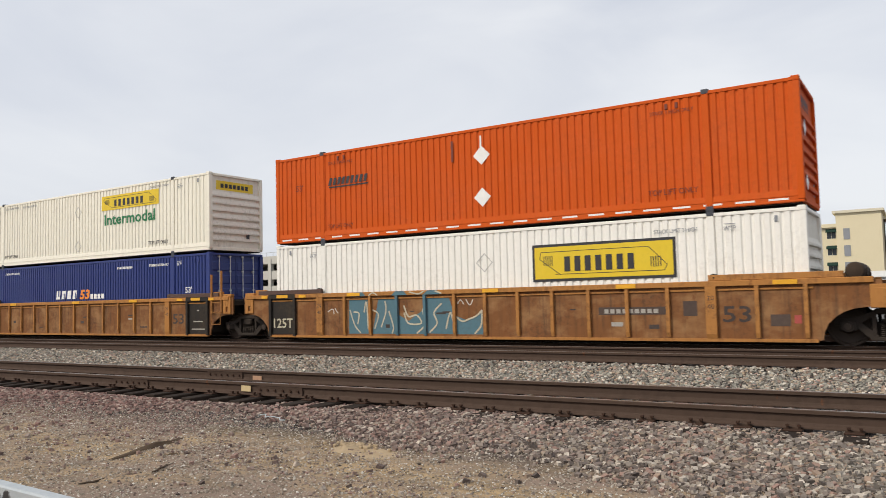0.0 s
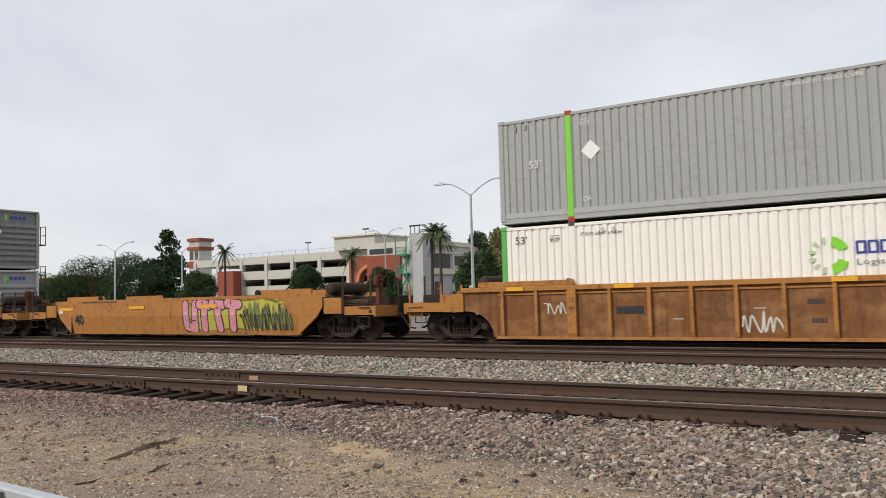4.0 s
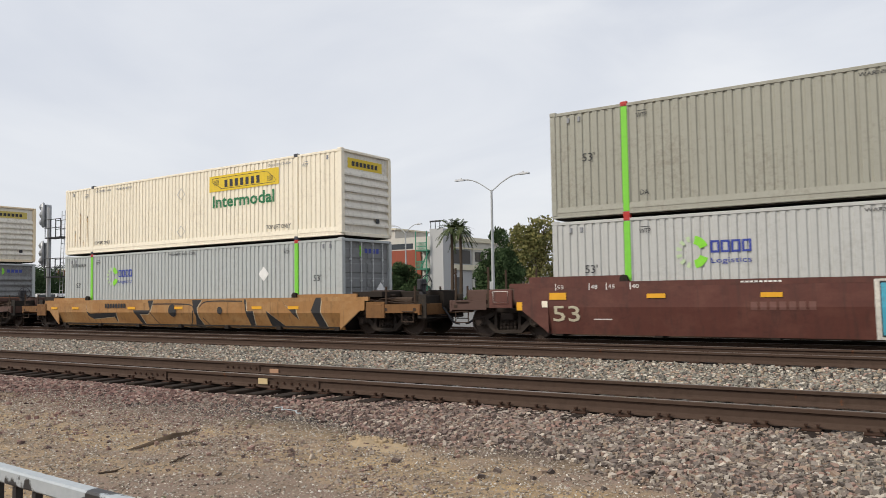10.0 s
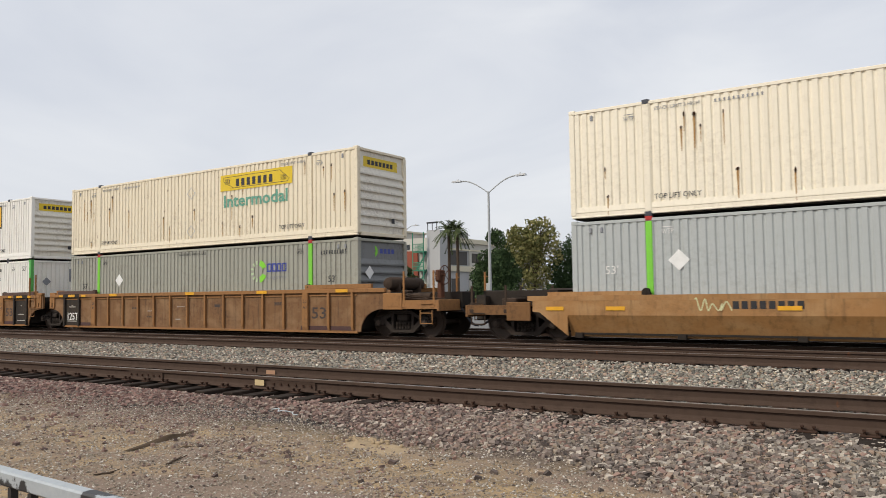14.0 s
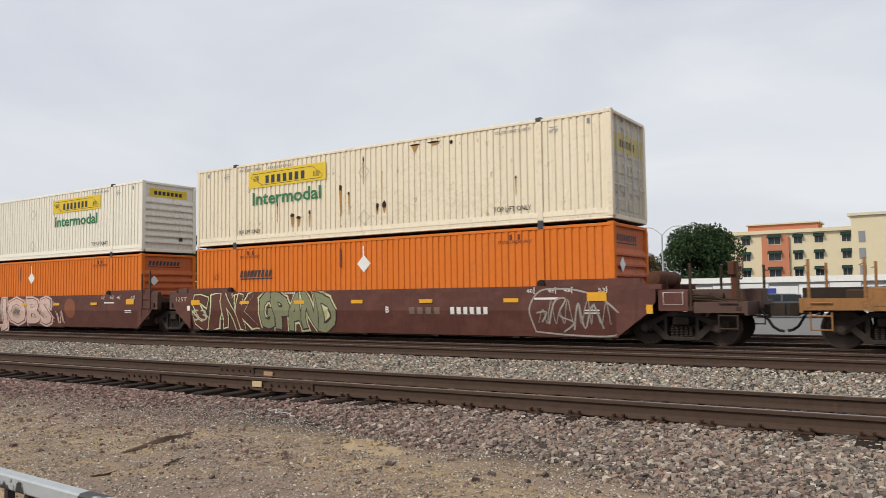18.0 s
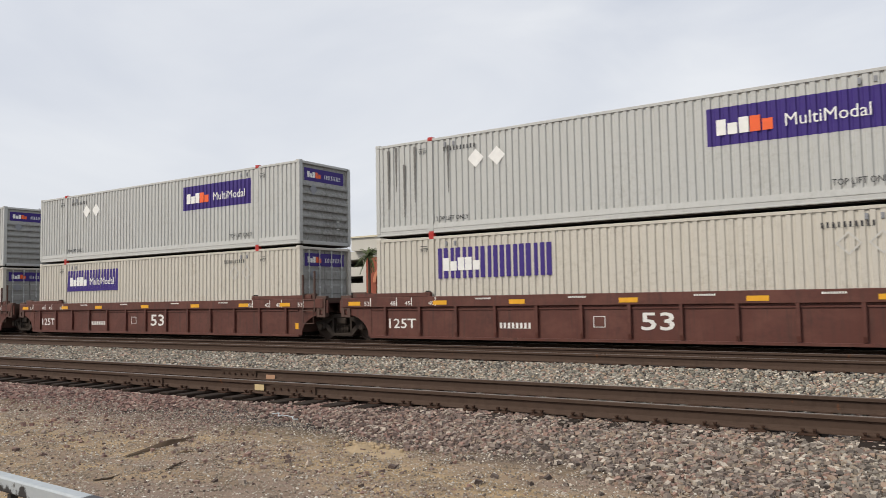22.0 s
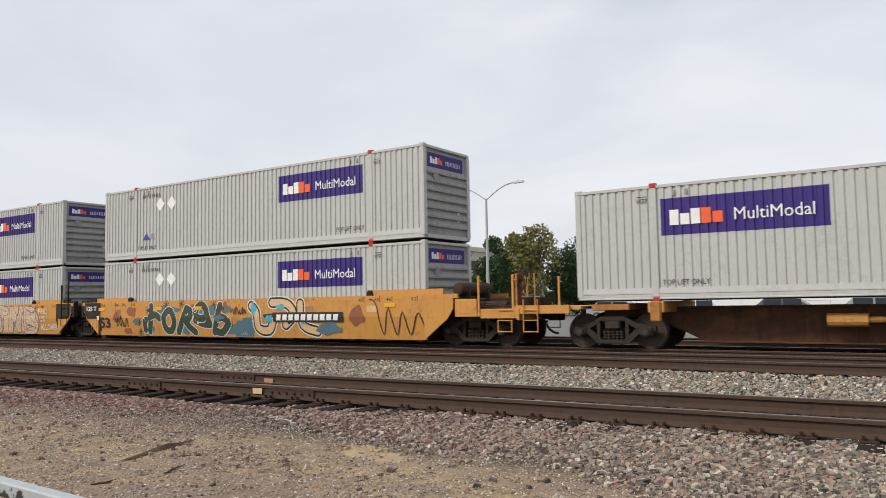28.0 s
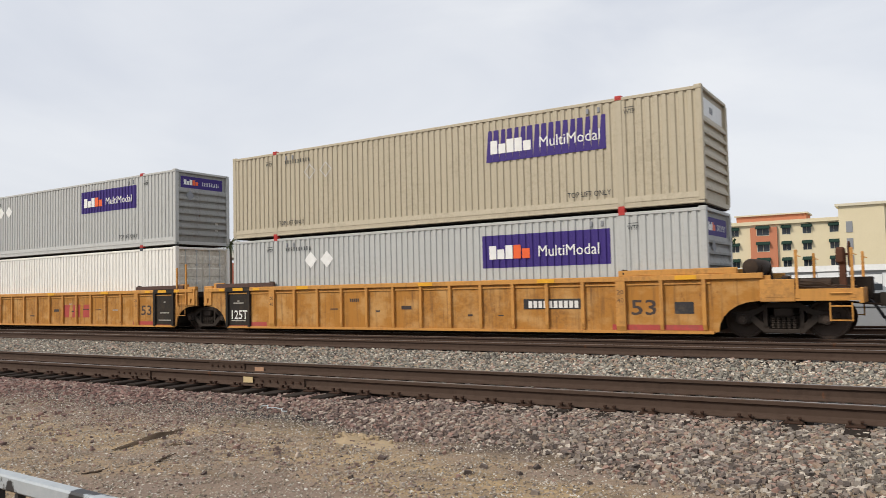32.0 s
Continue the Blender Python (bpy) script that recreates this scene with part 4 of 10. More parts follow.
def ladder(bm, x, top):
    for dx in (0, 0.42):
        tube(bm, (x + dx, -1.52, 0.42), (x + dx, -1.52, top - 0.2), 0.018, seg=6)
    for z in (0.44, 0.74, 1.02):
        tube(bm, (x, -1.52, z), (x + 0.42, -1.52, z), 0.016, seg=6)


def end_block(bm, W, top):
    """A stepped casting with a square slot through its face."""
    x0, x1, z0, z1 = W + 0.80, W + 1.17, top - 0.60, top - 0.02
    for a, b, c, d in ((x0, x0 + 0.13, z0, z1), (x1 - 0.13, x1, z0, z1), (x0 + 0.13, x1 - 0.13, z0, z0 + 0.07), (x0 + 0.13, x1 - 0.13, z0 + 0.24, z1)):
        box(bm, a, b, -0.09, 0.09, c, d, 0.006)
    box(bm, x0 - 0.03, x1 + 0.03, -0.075, 0.075, z1, z1 + 0.10, 0.015)
    box(bm, W + 0.22, W + 0.74, -0.035, 0.03, top + 0.0, top + 0.17, 0.01)


def grab(bm, W, top):
    for x, z in ((W + 0.22, top + 0.78), (W + 0.73, top + 0.90)):
        box(bm, x - 0.028, x + 0.028, -1.535, -1.475, 0.92, z, 0.006)
    for x in (W + 0.25, W + 0.71):
        tube(bm, (x, -1.545, 0.54), (x, -1.545, 0.95), 0.013, seg=6)
    for z in (0.54, 0.96, 1.30):
        tube(bm, (W + 0.25, -1.545, z), (W + 0.71, -1.545, z), 0.013, seg=6)


def coupler(bm, W):
    box(bm, W + 2.9, W + 3.30, -0.10, 0.10, 0.74, 0.98, 0.02)
    prism(bm, [(W + 3.28, -0.16), (W + 3.62, -0.20), (W + 3.66, -0.06), (W + 3.50, 0.02), (W + 3.64, 0.14), (W + 3.46, 0.20), (W + 3.28, 0.15)], 0.70, 1.0, "z")


def air_hose(bm, W):
    y = -0.32
    hose(bm, [Vector((W + 3.05, y, 0.90)), Vector((W + 3.2, y, 0.72)), Vector((W + 3.35, y * 0.8, 0.45)), Vector((W + 3.47, y * 0.6, 0.36)), Vector((W + 3.58, y * 0.5, 0.34))], 0.036)


def hand_brake(bm, W, top, deck):
    """A brake wheel that turns about an axle along the car, on its gear box and stand."""
    x, y, z = W + 2.62, -0.72, top + 0.36
    box(bm, x - 0.07, x + 0.07, y - 0.10, y + 0.10, deck + 0.2, z + 0.05, 0.015)
    box(bm, x - 0.12, x + 0.06, y - 0.17, y + 0.17, z - 0.20, z + 0.16, 0.04)
    rim = [Vector((x + 0.14, y + 0.28 * math.cos(0.3142 * k), z + 0.28 * math.sin(0.3142 * k))) for k in range(20)]
    for p, q in zip(rim, rim[1:] + rim[:1]):
        tube(bm, p, q, 0.017, seg=5, caps=False)
    for k in range(5):
        a = 0.6 + 1.2566 * k
        tube(bm, (x + 0.14, y, z), (x + 0.14, y + 0.28 * math.cos(a), z + 0.28 * math.sin(a)), 0.012, seg=5)
    tube(bm, (x, y, z), (x + 0.17, y, z), 0.03, seg=8)


def reservoir(bm, W, top):
    """An air tank lying across the car on two brackets."""
    z = top + (0.0 if top < 1.3 else 0.14)
    lathe(bm, [(0.05, -0.92), (0.17, -0.88), (0.20, -0.78), (0.20, 0.78), (0.17, 0.88), (0.05, 0.92)], 16, (W + 0.72, 0.0, z))
    for y in (-0.55, 0.55):
        prism(bm, [(W + 0.45, top - 0.3), (W + 1.0, top - 0.3), (W + 0.93, z + 0.05), (W + 0.51, z + 0.05)], y - 0.03, y + 0.03)


def equipment(bm, W, deck):
    """Brake rigging on the walkway: valve boxes, a slack adjuster, pipes and a bent rod."""
    z = deck + 0.235
    box(bm, W + 1.30, W + 1.62, -0.98, -0.55, z - 0.02, z + 0.24, 0.03)
    box(bm, W + 1.38, W + 1.54, -0.90, -0.65, z + 0.24, z + 0.33, 0.03)
    box(bm, W + 1.72, W + 2.2, 0.25, 0.95, z - 0.02, z + 0.22, 0.04)
    lathe(bm, [(0.03, -0.35), (0.11, -0.33), (0.11, 0.3), (0.03, 0.33)], 12, (W + 2.1, -0.9, z + 0.13), "x")
    for y, dz, r in ((-1.20, 0.06, 0.028), (-1.05, 0.12, 0.02), (-0.35, 0.10, 0.03), (0.1, 0.05, 0.025)):
        hose(bm, [Vector((W + 0.3, y, z + dz + 0.12)), Vector((W + 1.0, y, z + dz + 0.10)), Vector((W + 1.9, y + 0.05, z + dz)), Vector((W + 2.9, y + 0.12, z + dz - 0.06))], r)
    hose(bm, [Vector((W + 1.0, -1.28, z + 0.02)), Vector((W + 1.5, -1.30, z + 0.20)), Vector((W + 2.2, -1.30, z + 0.17)), Vector((W + 2.6, -1.26, z + 0.02))], 0.018)
    tube(bm, (W + 2.5, -1.0, deck - 0.02), (W + 3.3, -0.25, deck - 0.12), 0.022, seg=6)


M_BRAKE = paint("rusty_brake_steel", (0.10, 0.045, 0.028), 0.8, 0.5, (0.035, 0.022, 0.016), 0.4, 0.15)
M_GRIME = paint("greasy_brown_grime", (0.052, 0.036, 0.027), 0.75, 0.5, (0.10, 0.065, 0.04), 0.4, bump=0.4)
M_SPINE = paint("rust_brown_spine_paint", (0.095, 0.048, 0.028), 0.75, 0.7, (0.035, 0.025, 0.02), 0.8, 0.20, dust=(0.155, 0.078, 0.042))
M_DECK = paint("deck_edge_yellow_paint", (0.60, 0.285, 0.035), 0.6, 0.35, (0.20, 0.10, 0.04), 0.4, 0.05)


def spine_car(label, left, right, trucks, couple="", deck=(-9.0, 0.75)):
    """A spine car unit between the truck middles left and right: a low spine, outriggers, and a deck edge along a part of it."""
    car = thing("spine_car", Matrix(), label, "freight car", "cars of the train")
    a, b = left, right

    def spine(bm):
        prism(bm, [(a - 0.5, 1.02), (b + 0.5, 1.02), (b + 0.5, 0.80), (b - 0.75, 0.80), (b - 2.1, 0.20), (a + 2.1, 0.20), (a + 0.75, 0.80), (a - 0.5, 0.80)], -0.33, 0.33)
    part("spine", spine, M_SPINE, car, "rust-stained brown centre spine")
    part("top_flange", lambda bm: box(bm, a + 1.5, b - 1.5, -0.52, 0.52, 1.02, 1.05), M_SPINE, car)
    part("bottom_flange", lambda bm: box(bm, a + 2.1, b - 2.1, -0.48, 0.48, 0.17, 0.20), M_SPINE, car)
    for x in (-6.02, 6.02):
        part("outrigger", lambda bm: box(bm, x - 0.2, x + 0.2, -1.36, 1.36, 0.92, 1.19, 0.02), M_CAR_YE, car)
        for s in (-1, 1):
            part("container_pedestal", lambda bm: box(bm, x - 0.13, x + 0.13, *sorted((s * 1.30, s * 1.42)), 0.70, 1.20, 0.03), M_CAR_OR, car)
    d0, d1 = deck
    cuts = [d0] + [q for q in (-6.3, -5.74, -3.0, 3.0, 5.74, 6.3) if d0 < q < d1] + [d1]
    for s in (-1, 1):
        for x0, x1 in zip(cuts, cuts[1:]):
            if x1 - x0 > 0.6:
                part("deck_edge", lambda bm: box(bm, x0 + 0.005, x1 - 0.005, *sorted((s * 1.28, s * 1.36)), 0.95, 1.13, 0.01), M_DECK, car)
    for x in np.arange(d0 + 0.4, d1, 1.25):
        part("bracket", lambda bm: prism(bm, [(-1.27, 0.99), (-1.27, 0.72), (-1.12, 0.72), (-0.3, 0.82), (0.3, 0.82), (1.12, 0.72), (1.27, 0.72), (1.27, 0.99)], x - 0.04, x + 0.04, "x"), M_UNDER, car)
    for x in trucks:
        truck(car, x)
        part("truck_cover", lambda bm: box(bm, x - 0.5, x + 0.5, -1.2, 1.2, 0.98, 1.14, 0.02), M_CAR_OR, car)
    for s in couple:
        e, q = (b, 1) if s == "R" else (a, -1)
        part("end_platform", lambda bm: (box(bm, *sorted((e + q * 0.7, e + q * 2.6)), -1.4, 1.4, 1.02, 1.10), box(bm, *sorted((e + q * 1.0, e + q * 2.6)), -1.48, -1.38, 0.92, 1.14)), M_CAR_YE, car)
        part("ladder", lambda bm: ladder(bm, e + (1.9 if q > 0 else -2.3), 1.5), M_CAR_YE, car)
        part("coupler", lambda bm: box(bm, *sorted((e + q * 2.4, e + q * 3.2)), -0.12, 0.12, 0.72, 1.0, 0.03), M_TRUCK, car)
        part("handrail", lambda bm: [tube(bm, (e + q * dx, -1.42, 1.1), (e + q * dx, -1.42, 2.0), 0.02, seg=6) for dx in (2.0, 2.55)], M_CAR_YE, car)
        part("brake_cylinder", lambda bm: (tube(bm, (e - q * 4.9, -0.75, 0.72), (e - q * 5.7, -0.75, 0.72), 0.15, seg=12), tube(bm, (e - q * 5.7, -0.75, 0.72), (e - q * 6.3, -0.75, 0.74), 0.07, seg=8)), M_CAR_YE, car)
    return car


# ---- the train, from its head to its tail ----
OFF = {1: 10.16, 2: 29.64, 3: 49.18, 4: 72.72, 5: 94.43, 6: 116.14, 7: 139.87, 8: 159.24, 9: 178.66, 10: 202.23, 11: 225.78, 12: 249.47, 13: 272.89,
       14: 292.36, 15: 311.92, 16: 335.50, 17: 354.98, 18: 374.37, 19: 398.13, 20: 417.55, 21: 436.96, 22: 458.35, 23: 476.90, 24: 497.60, 25: 518.55,
       26: 537.85, 27: 557.34, 28: 580.68, 29: 599.96}
LOW, HIGH, SPINE = 0.232, 3.146, 1.188


def put(ob, n, z=0.0):
    MOVERS.append((ob, OFF[n], RAIL + z))
    ob.matrix_basis = TRAIN_WAY @ pose(-OFF[n], YC, RAIL + z)
    return ob


CARS = {}
for n, (style, body, ends, trucks, kw, label) in {
    1: ("ribbed", M_CAR_OR, "AC", "LR", {"panels": "L"}, "weathered orange ribbed well car with blue graffiti"),
    2: ("ribbed", M_CAR_OR, "AA", "L", {"panels": True}, "weathered orange ribbed well car with black end panels"),
    3: ("ribbed", M_CAR_OR, "CA", "L", {"panels": True}, "weathered orange ribbed well car with patched panels"),
    4: ("ribbed", M_CAR_OR, "CC", "LR", {}, "rusty orange ribbed well car with white scrawls"),
    5: ("smooth", M_CAR_OR, "CC", "LR", {"W": 6.35}, "empty short orange well car with yellow graffiti"),
    6: ("smooth", M_CAR_OR, "CC", "LR", {}, "patchy orange well car with a black logo panel"),
    7: ("smooth", M_CAR_BR, "AC", "LR", {}, "brown well car with tan graffiti letters"),
    8: ("smooth", M_CAR_BR, "AA", "L", {}, "brown well car with a faded graffiti outline"),
    9: ("smooth", M_CAR_BR, "CA", "L", {}, "brown well car with blue and white graffiti"),
    10: ("low", M_CAR_MU, "CC", "LR", {}, "mustard well car with large black painted outlines"),
    11: ("low", M_CAR_DB, "CC", "LR", {}, "dark brown well car covered with pale red graffiti"),
    12: ("low", M_CAR_MU, "CC", "LR", {}, "plain mustard well car with yellow reflectors"),
    13: ("ribbed", M_CAR_DULL, "AC", "LR", {"panels": True}, "dull orange ribbed well car with black end panels"),
    14: ("ribbed", M_CAR_DULL, "AA", "L", {"panels": True}, "dull orange ribbed well car with a faded red logo"),
    15: ("ribbed", M_CAR_DULL, "CA", "L", {"panels": True}, "dusty orange ribbed well car under orange containers"),
    16: ("smooth", M_CAR_BR, "AC", "LR", {}, "brown well car with olive and white graffiti"),
    17: ("smooth", M_CAR_BR, "AA", "L", {}, "brown well car with pale pink graffiti letters"),
    18: ("smooth", M_CAR_BR, "CA", "L", {}, "brown well car with bright blue graffiti"),
    19: ("tall", M_CAR_BR, "AC", "LR", {}, "brown-red ribbed well car with yellow reflectors"),
    20: ("tall", M_CAR_BR, "AA", "L", {}, "brown-red ribbed well car with a large white number"),
    21: ("tall", M_CAR_BR, "CA", "L", {}, "brown-red ribbed well car with chalk scrawls"),
    25: ("smooth", M_CAR_YE, "AC", "LR", {}, "orange well car with dark green and white graffiti"),
    26: ("smooth", M_CAR_YE, "AA", "L", {}, "orange well car with black and pink graffiti"),
    27: ("smooth", M_CAR_YE, "CA", "L", {}, "orange well car with graffiti of pale shapes on green"),
    28: ("ribbed", M_CAR_YE, "AC", "LR", {"panels": "L"}, "bright orange ribbed well car"),
    29: ("ribbed", M_CAR_YE, "AA", "L", {"panels": True}, "bright orange ribbed well car with black end panels"),
}.items():
    CARS[n] = put(well_car(label, style, body, ends, trucks=trucks, **kw), n)
CARS[22] = put(spine_car("orange spine car carrying one container", -9.3, 7.3, (7.3, -9.3), "R"), 22)
CARS[23] = put(spine_car("orange spine car with yellow deck edges", -10.3, 9.25, (-10.3,)), 23)
CARS[24] = put(spine_car("orange spine car with a black logo plate", -7.25, 10.4, (-7.25,), "L", (-0.7, 10.2)), 24)
BOX = {}


def stack(n, lower, upper):
    for tier, spec in (("low", lower), ("high", upper)):
        if spec:
            label, mat, kw = spec
            BOX[n, tier] = put(container(label, mat, **kw), n, (SPINE if n in (22, 23, 24) else LOW) if tier == "low" else HIGH)


JBH = dict(cast=M_DARKCAST, kind="fine")
COFC = dict(posts=M_GREEN, cast=M_RED, kind="fine")
COFW = dict(ends=M_DGREEN, kind="fine", upright=True)
FDX = dict(cast=M_RED)
LJ, LC, LW, LS, LF = ("cream white container with a yellow logo panel", "grey container with lime green posts", "white container with green corner posts",
                      "orange container with white diamonds", "light grey container with a purple logo panel")
stack(1, ("white container with a framed yellow logo panel", M_WHITE, JBH), (LS, M_ORANGE2, JBH))
stack(2, ("dark blue container with white and orange lettering", M_BLUE, dict(end="D", kind="close")), (LJ, M_IVORY, JBH))
stack(3, ("plain cream container with worn lettering", M_BUTTER, dict(end="F", kind="fine", end_mat=M_BUTTER)), ("dark blue container with white locking rods", M_BLUE, dict(end="D", kind="close")))
stack(4, (LW, M_WHITE, COFW), (LC, M_GREY, COFC))
stack(6, (LC, M_LGREY, COFC), ("weathered olive grey container with lime green posts", M_OLIVE, COFC))
stack(7, (LW, M_WHITE, COFW), (LW, M_WHITE, COFW))
stack(8, (LC, M_BLUEGREY, COFC), (LC, M_BLUEGREY, COFC))
stack(9, ("pale grey container with doors and lime posts", M_LGREY, dict(end="D", **COFC)), ("weathered olive grey container with lime green posts", M_OLIVE, COFC))
stack(10, ("blue-grey container with doors and lime posts", M_BLUEGREY, dict(end="D", **COFC)), (LJ, M_CREAM, JBH))
stack(11, (LC, M_BLUEGREY, dict(posts=M_GREEN, cast=M_RED)), ("rust-streaked cream container with a yellow logo panel", M_PEACH, dict(kind="fine")))
stack(12, (LC, M_BLUEGREY, COFC), ("rust-streaked cream container with a yellow logo panel", M_CREAM, JBH))
stack(13, ("weathered grey container with lime green posts", M_OLIVE, COFC), ("rust-streaked cream container with a yellow logo panel", M_CREAMRUST, JBH))
stack(14, (LW, M_WHITE, COFW), ("clean white container with a framed yellow logo panel", M_WHITE, JBH))
stack(15, (LS, M_ORANGE, JBH), (LS, M_SALMON, JBH))
stack(16, ("faded orange container with one white diamond", M_FADED, JBH), ("rust-pocked cream container with doors", M_CREAMRUST, dict(end="D", kind="fine", end_mat=M_ENDDIRTY)))
stack(17, ("faded orange container with one white diamond", M_FADED, JBH), (LJ, M_IVORY, JBH))
stack(18, (LC, M_GREY, dict(posts=M_GREEN, cast=M_RED)), (LS, M_FADED, JBH))
stack(19, ("yellowed grey container with a peeling purple panel", M_TANGREY, dict(end="D", **FDX)), (LF, M_LGREY, FDX))
stack(20, ("yellowed grey container with a peeling purple panel", M_TANGREY, dict(end="D", **FDX)), (LF, M_LGREY, FDX))
stack(21, ("yellowed grey container with a peeling purple panel", M_TANGREY, dict(end="D", **FDX)), (LF, M_LGREY, FDX))
stack(22, (LF, M_LGREY, dict(end="D", **FDX)), None)
stack(23, (LF, M_LGREY, dict(end="D", **FDX)), None)
stack(24, (LF, M_LGREY, dict(end="D", **FDX)), None)
for n in (25, 26, 27):
    stack(n, (LF, M_LGREY, FDX), (LF, M_LGREY, FDX))
stack(28, (LF, M_LGREY, FDX), ("tan weathered container with a faded purple panel", M_TAN, FDX))
stack(29, ("plain white container with locked doors", M_WHITE, dict(end="D")), (LF, M_LGREY, FDX))


# ---- markings on the containers ----
def fit_word(parent, text, x0, x1, z, h, mat, **kw):
    """Lettering stretched to fill x0 to x1."""
    ob = word(parent, text, (x0 + x1) / 2, z, h, mat, **kw)
    xs = [v.co.x for v in ob.data.vertices]
    w = max(xs) - min(xs)
    ob.matrix_basis = ob.matrix_basis @ Matrix.Diagonal(((x1 - x0) / w, 1, 1, 1))
    return ob


M_YELLOW = paint("yellow_panel_paint", (0.70, 0.50, 0.02), 0.45, 0.12, (0.25, 0.18, 0.05), 0.2)
M_FYELLOW = paint("faded_yellow_panel_paint", (0.58, 0.47, 0.12), 0.5, 0.30, (0.30, 0.24, 0.12), 0.35)
M_JGREEN = plain("green_lettering", (0.02, 0.17, 0.065), 0.5)
M_FGREEN = plain("faded_green_lettering", (0.12, 0.33, 0.24), 0.6)
M_PURPLE = paint("purple_panel_paint", (0.036, 0.016, 0.170), 0.6, 0.10, (0.10, 0.08, 0.16), 0.15)
M_FDXOR = plain("bright_orange_lettering", (0.78, 0.12, 0.03), 0.5)
M_CBLUE = plain("blue_lettering", (0.035, 0.055, 0.30), 0.5)
M_GREYTXT = plain("grey_lettering", (0.24, 0.25, 0.27), 0.6)
M_SHAPE = plain("white_sticker", (0.78, 0.78, 0.76), 0.5)
M_FAINT = plain("faint_outline", (0.52, 0.51, 0.48), 0.6)
M_UORANGE = plain("orange_lettering", (0.75, 0.24, 0.03), 0.5)
M_LIME = plain("lime_logo", (0.22, 0.62, 0.04), 0.5)
M_PALELIME = plain("pale_lime_logo", (0.46, 0.58, 0.36), 0.5)


def outline_shape(pts, w):
    cx, cz = sum(p[0] for p in pts) / len(pts), sum(p[1] for p in pts) / len(pts)
    return [(cx + (x - cx) * (1 - w), cz + (z - cz) * (1 - w)) for x, z in pts]


def frame_of(name, c, mat, pts, w, y=FACE):
    """The outline of a convex shape."""
    inner = outline_shape(pts, w)

    def make(bm):
        for i in range(len(pts)):
            j = (i + 1) % len(pts)
            prism(bm, [pts[i], pts[j], inner[j], inner[i]], y, y - 0.003)
    return part(name, make, mat, c)


def vents(c, xs, mat=None):
    for x in xs:
        part("vent", lambda bm: (box(bm, x - 0.035, x + 0.035, -1.300, -1.27, 2.56, 2.70, 0.006),), mat or M_GREYTXT, c)


def lift_words(c, mat, left=True, right=True):
    if left:
        fit_word(c, "TOP LIFT ONLY", -5.85, -4.72, 0.40, 0.13, mat)
    if right:
        fit_word(c, "TOP LIFT ONLY", 4.58, 5.76, 0.43, 0.14, mat)


def wtp(c, mat, xs=(-6.45, 6.45), z=2.42):
    for x in xs:
        fit_word(c, "WTP", x - 0.14, x + 0.14, z, 0.12, mat)
        flat("arrow", c, mat, rect(x - 0.12, x + 0.12, z + 0.16, z + 0.175))


def pressed_panel(c, mat, x0, x1, z0, z1, kind, out=0.004):
    """A painted panel that follows the pressing of the side."""
    run = pressed(kind, x0, x1, out)
    run = [(x0, run[0][1])] + run + [(x1, run[-1][1])]
    part("logo_panel", lambda bm: prism(bm, run + [(x, y + 0.003) for x, y in run[::-1]], z0, z1, "z"), mat, c)


def scroll_logo(c, x0, z0, x1, z1, panel, seed=1, border=False):
    """The yellow panel: a banner with a curled scroll at either end and dark lettering kept as bars."""
    if border:
        flat("panel_border", c, M_INK, rect(x0 - 0.07, x1 + 0.07, z0 - 0.07, z1 + 0.07), y=FACE + 0.001)
    flat("logo_panel", c, panel, rect(x0, x1, z0, z1), y=FACE - 0.004)
    w, h = x1 - x0, z1 - z0
    y = FACE - 0.008
    bars(c, x0 + 0.23 * w, x0 + 0.77 * w, z0 + 0.22 * h, 0.46 * h, 7, M_INK, y=y, gap=0.42, seed=seed, name="logo_bar")

    for q in (0, 1):
        def X(k):
            return x0 + w * (1 - k) if q else x0 + w * k
        line = [(0.20, 0.12), (0.04, 0.62), (0.05, 0.84), (0.30, 0.84)] if not q else [(0.16, 0.84), (0.04, 0.30), (0.06, 0.14), (0.30, 0.14)]
        for (a, b), (cc, d) in zip(line, line[1:]):
            ax, az, bx, bz = X(a), z0 + b * h, X(cc), z0 + d * h
            nn = Vector((bz - az, ax - bx)).normalized() * 0.008
            flat("scroll_line", c, M_INK, [(ax - nn.x, az - nn.y), (bx - nn.x, bz - nn.y), (bx + nn.x, bz + nn.y), (ax + nn.x, az + nn.y)], y=y, thick=0.002)
        lo, hi = sorted((X(0.07), X(0.15)))
        bars(c, lo, hi, z0 + h * (0.26 if q else 0.42), 0.3 * h, 5, M_INK, y=y, gap=0.6, name="scroll_hatch")
    flat("banner_line", c, M_INK, rect(x0 + 0.30 * w, x0 + 0.84 * w, z1 - 0.16 * h, z1 - 0.16 * h + 0.014), y=y)
    flat("banner_line", c, M_INK, rect(x0 + 0.16 * w, x0 + 0.70 * w, z0 + 0.13 * h, z0 + 0.13 * h + 0.014), y=y)


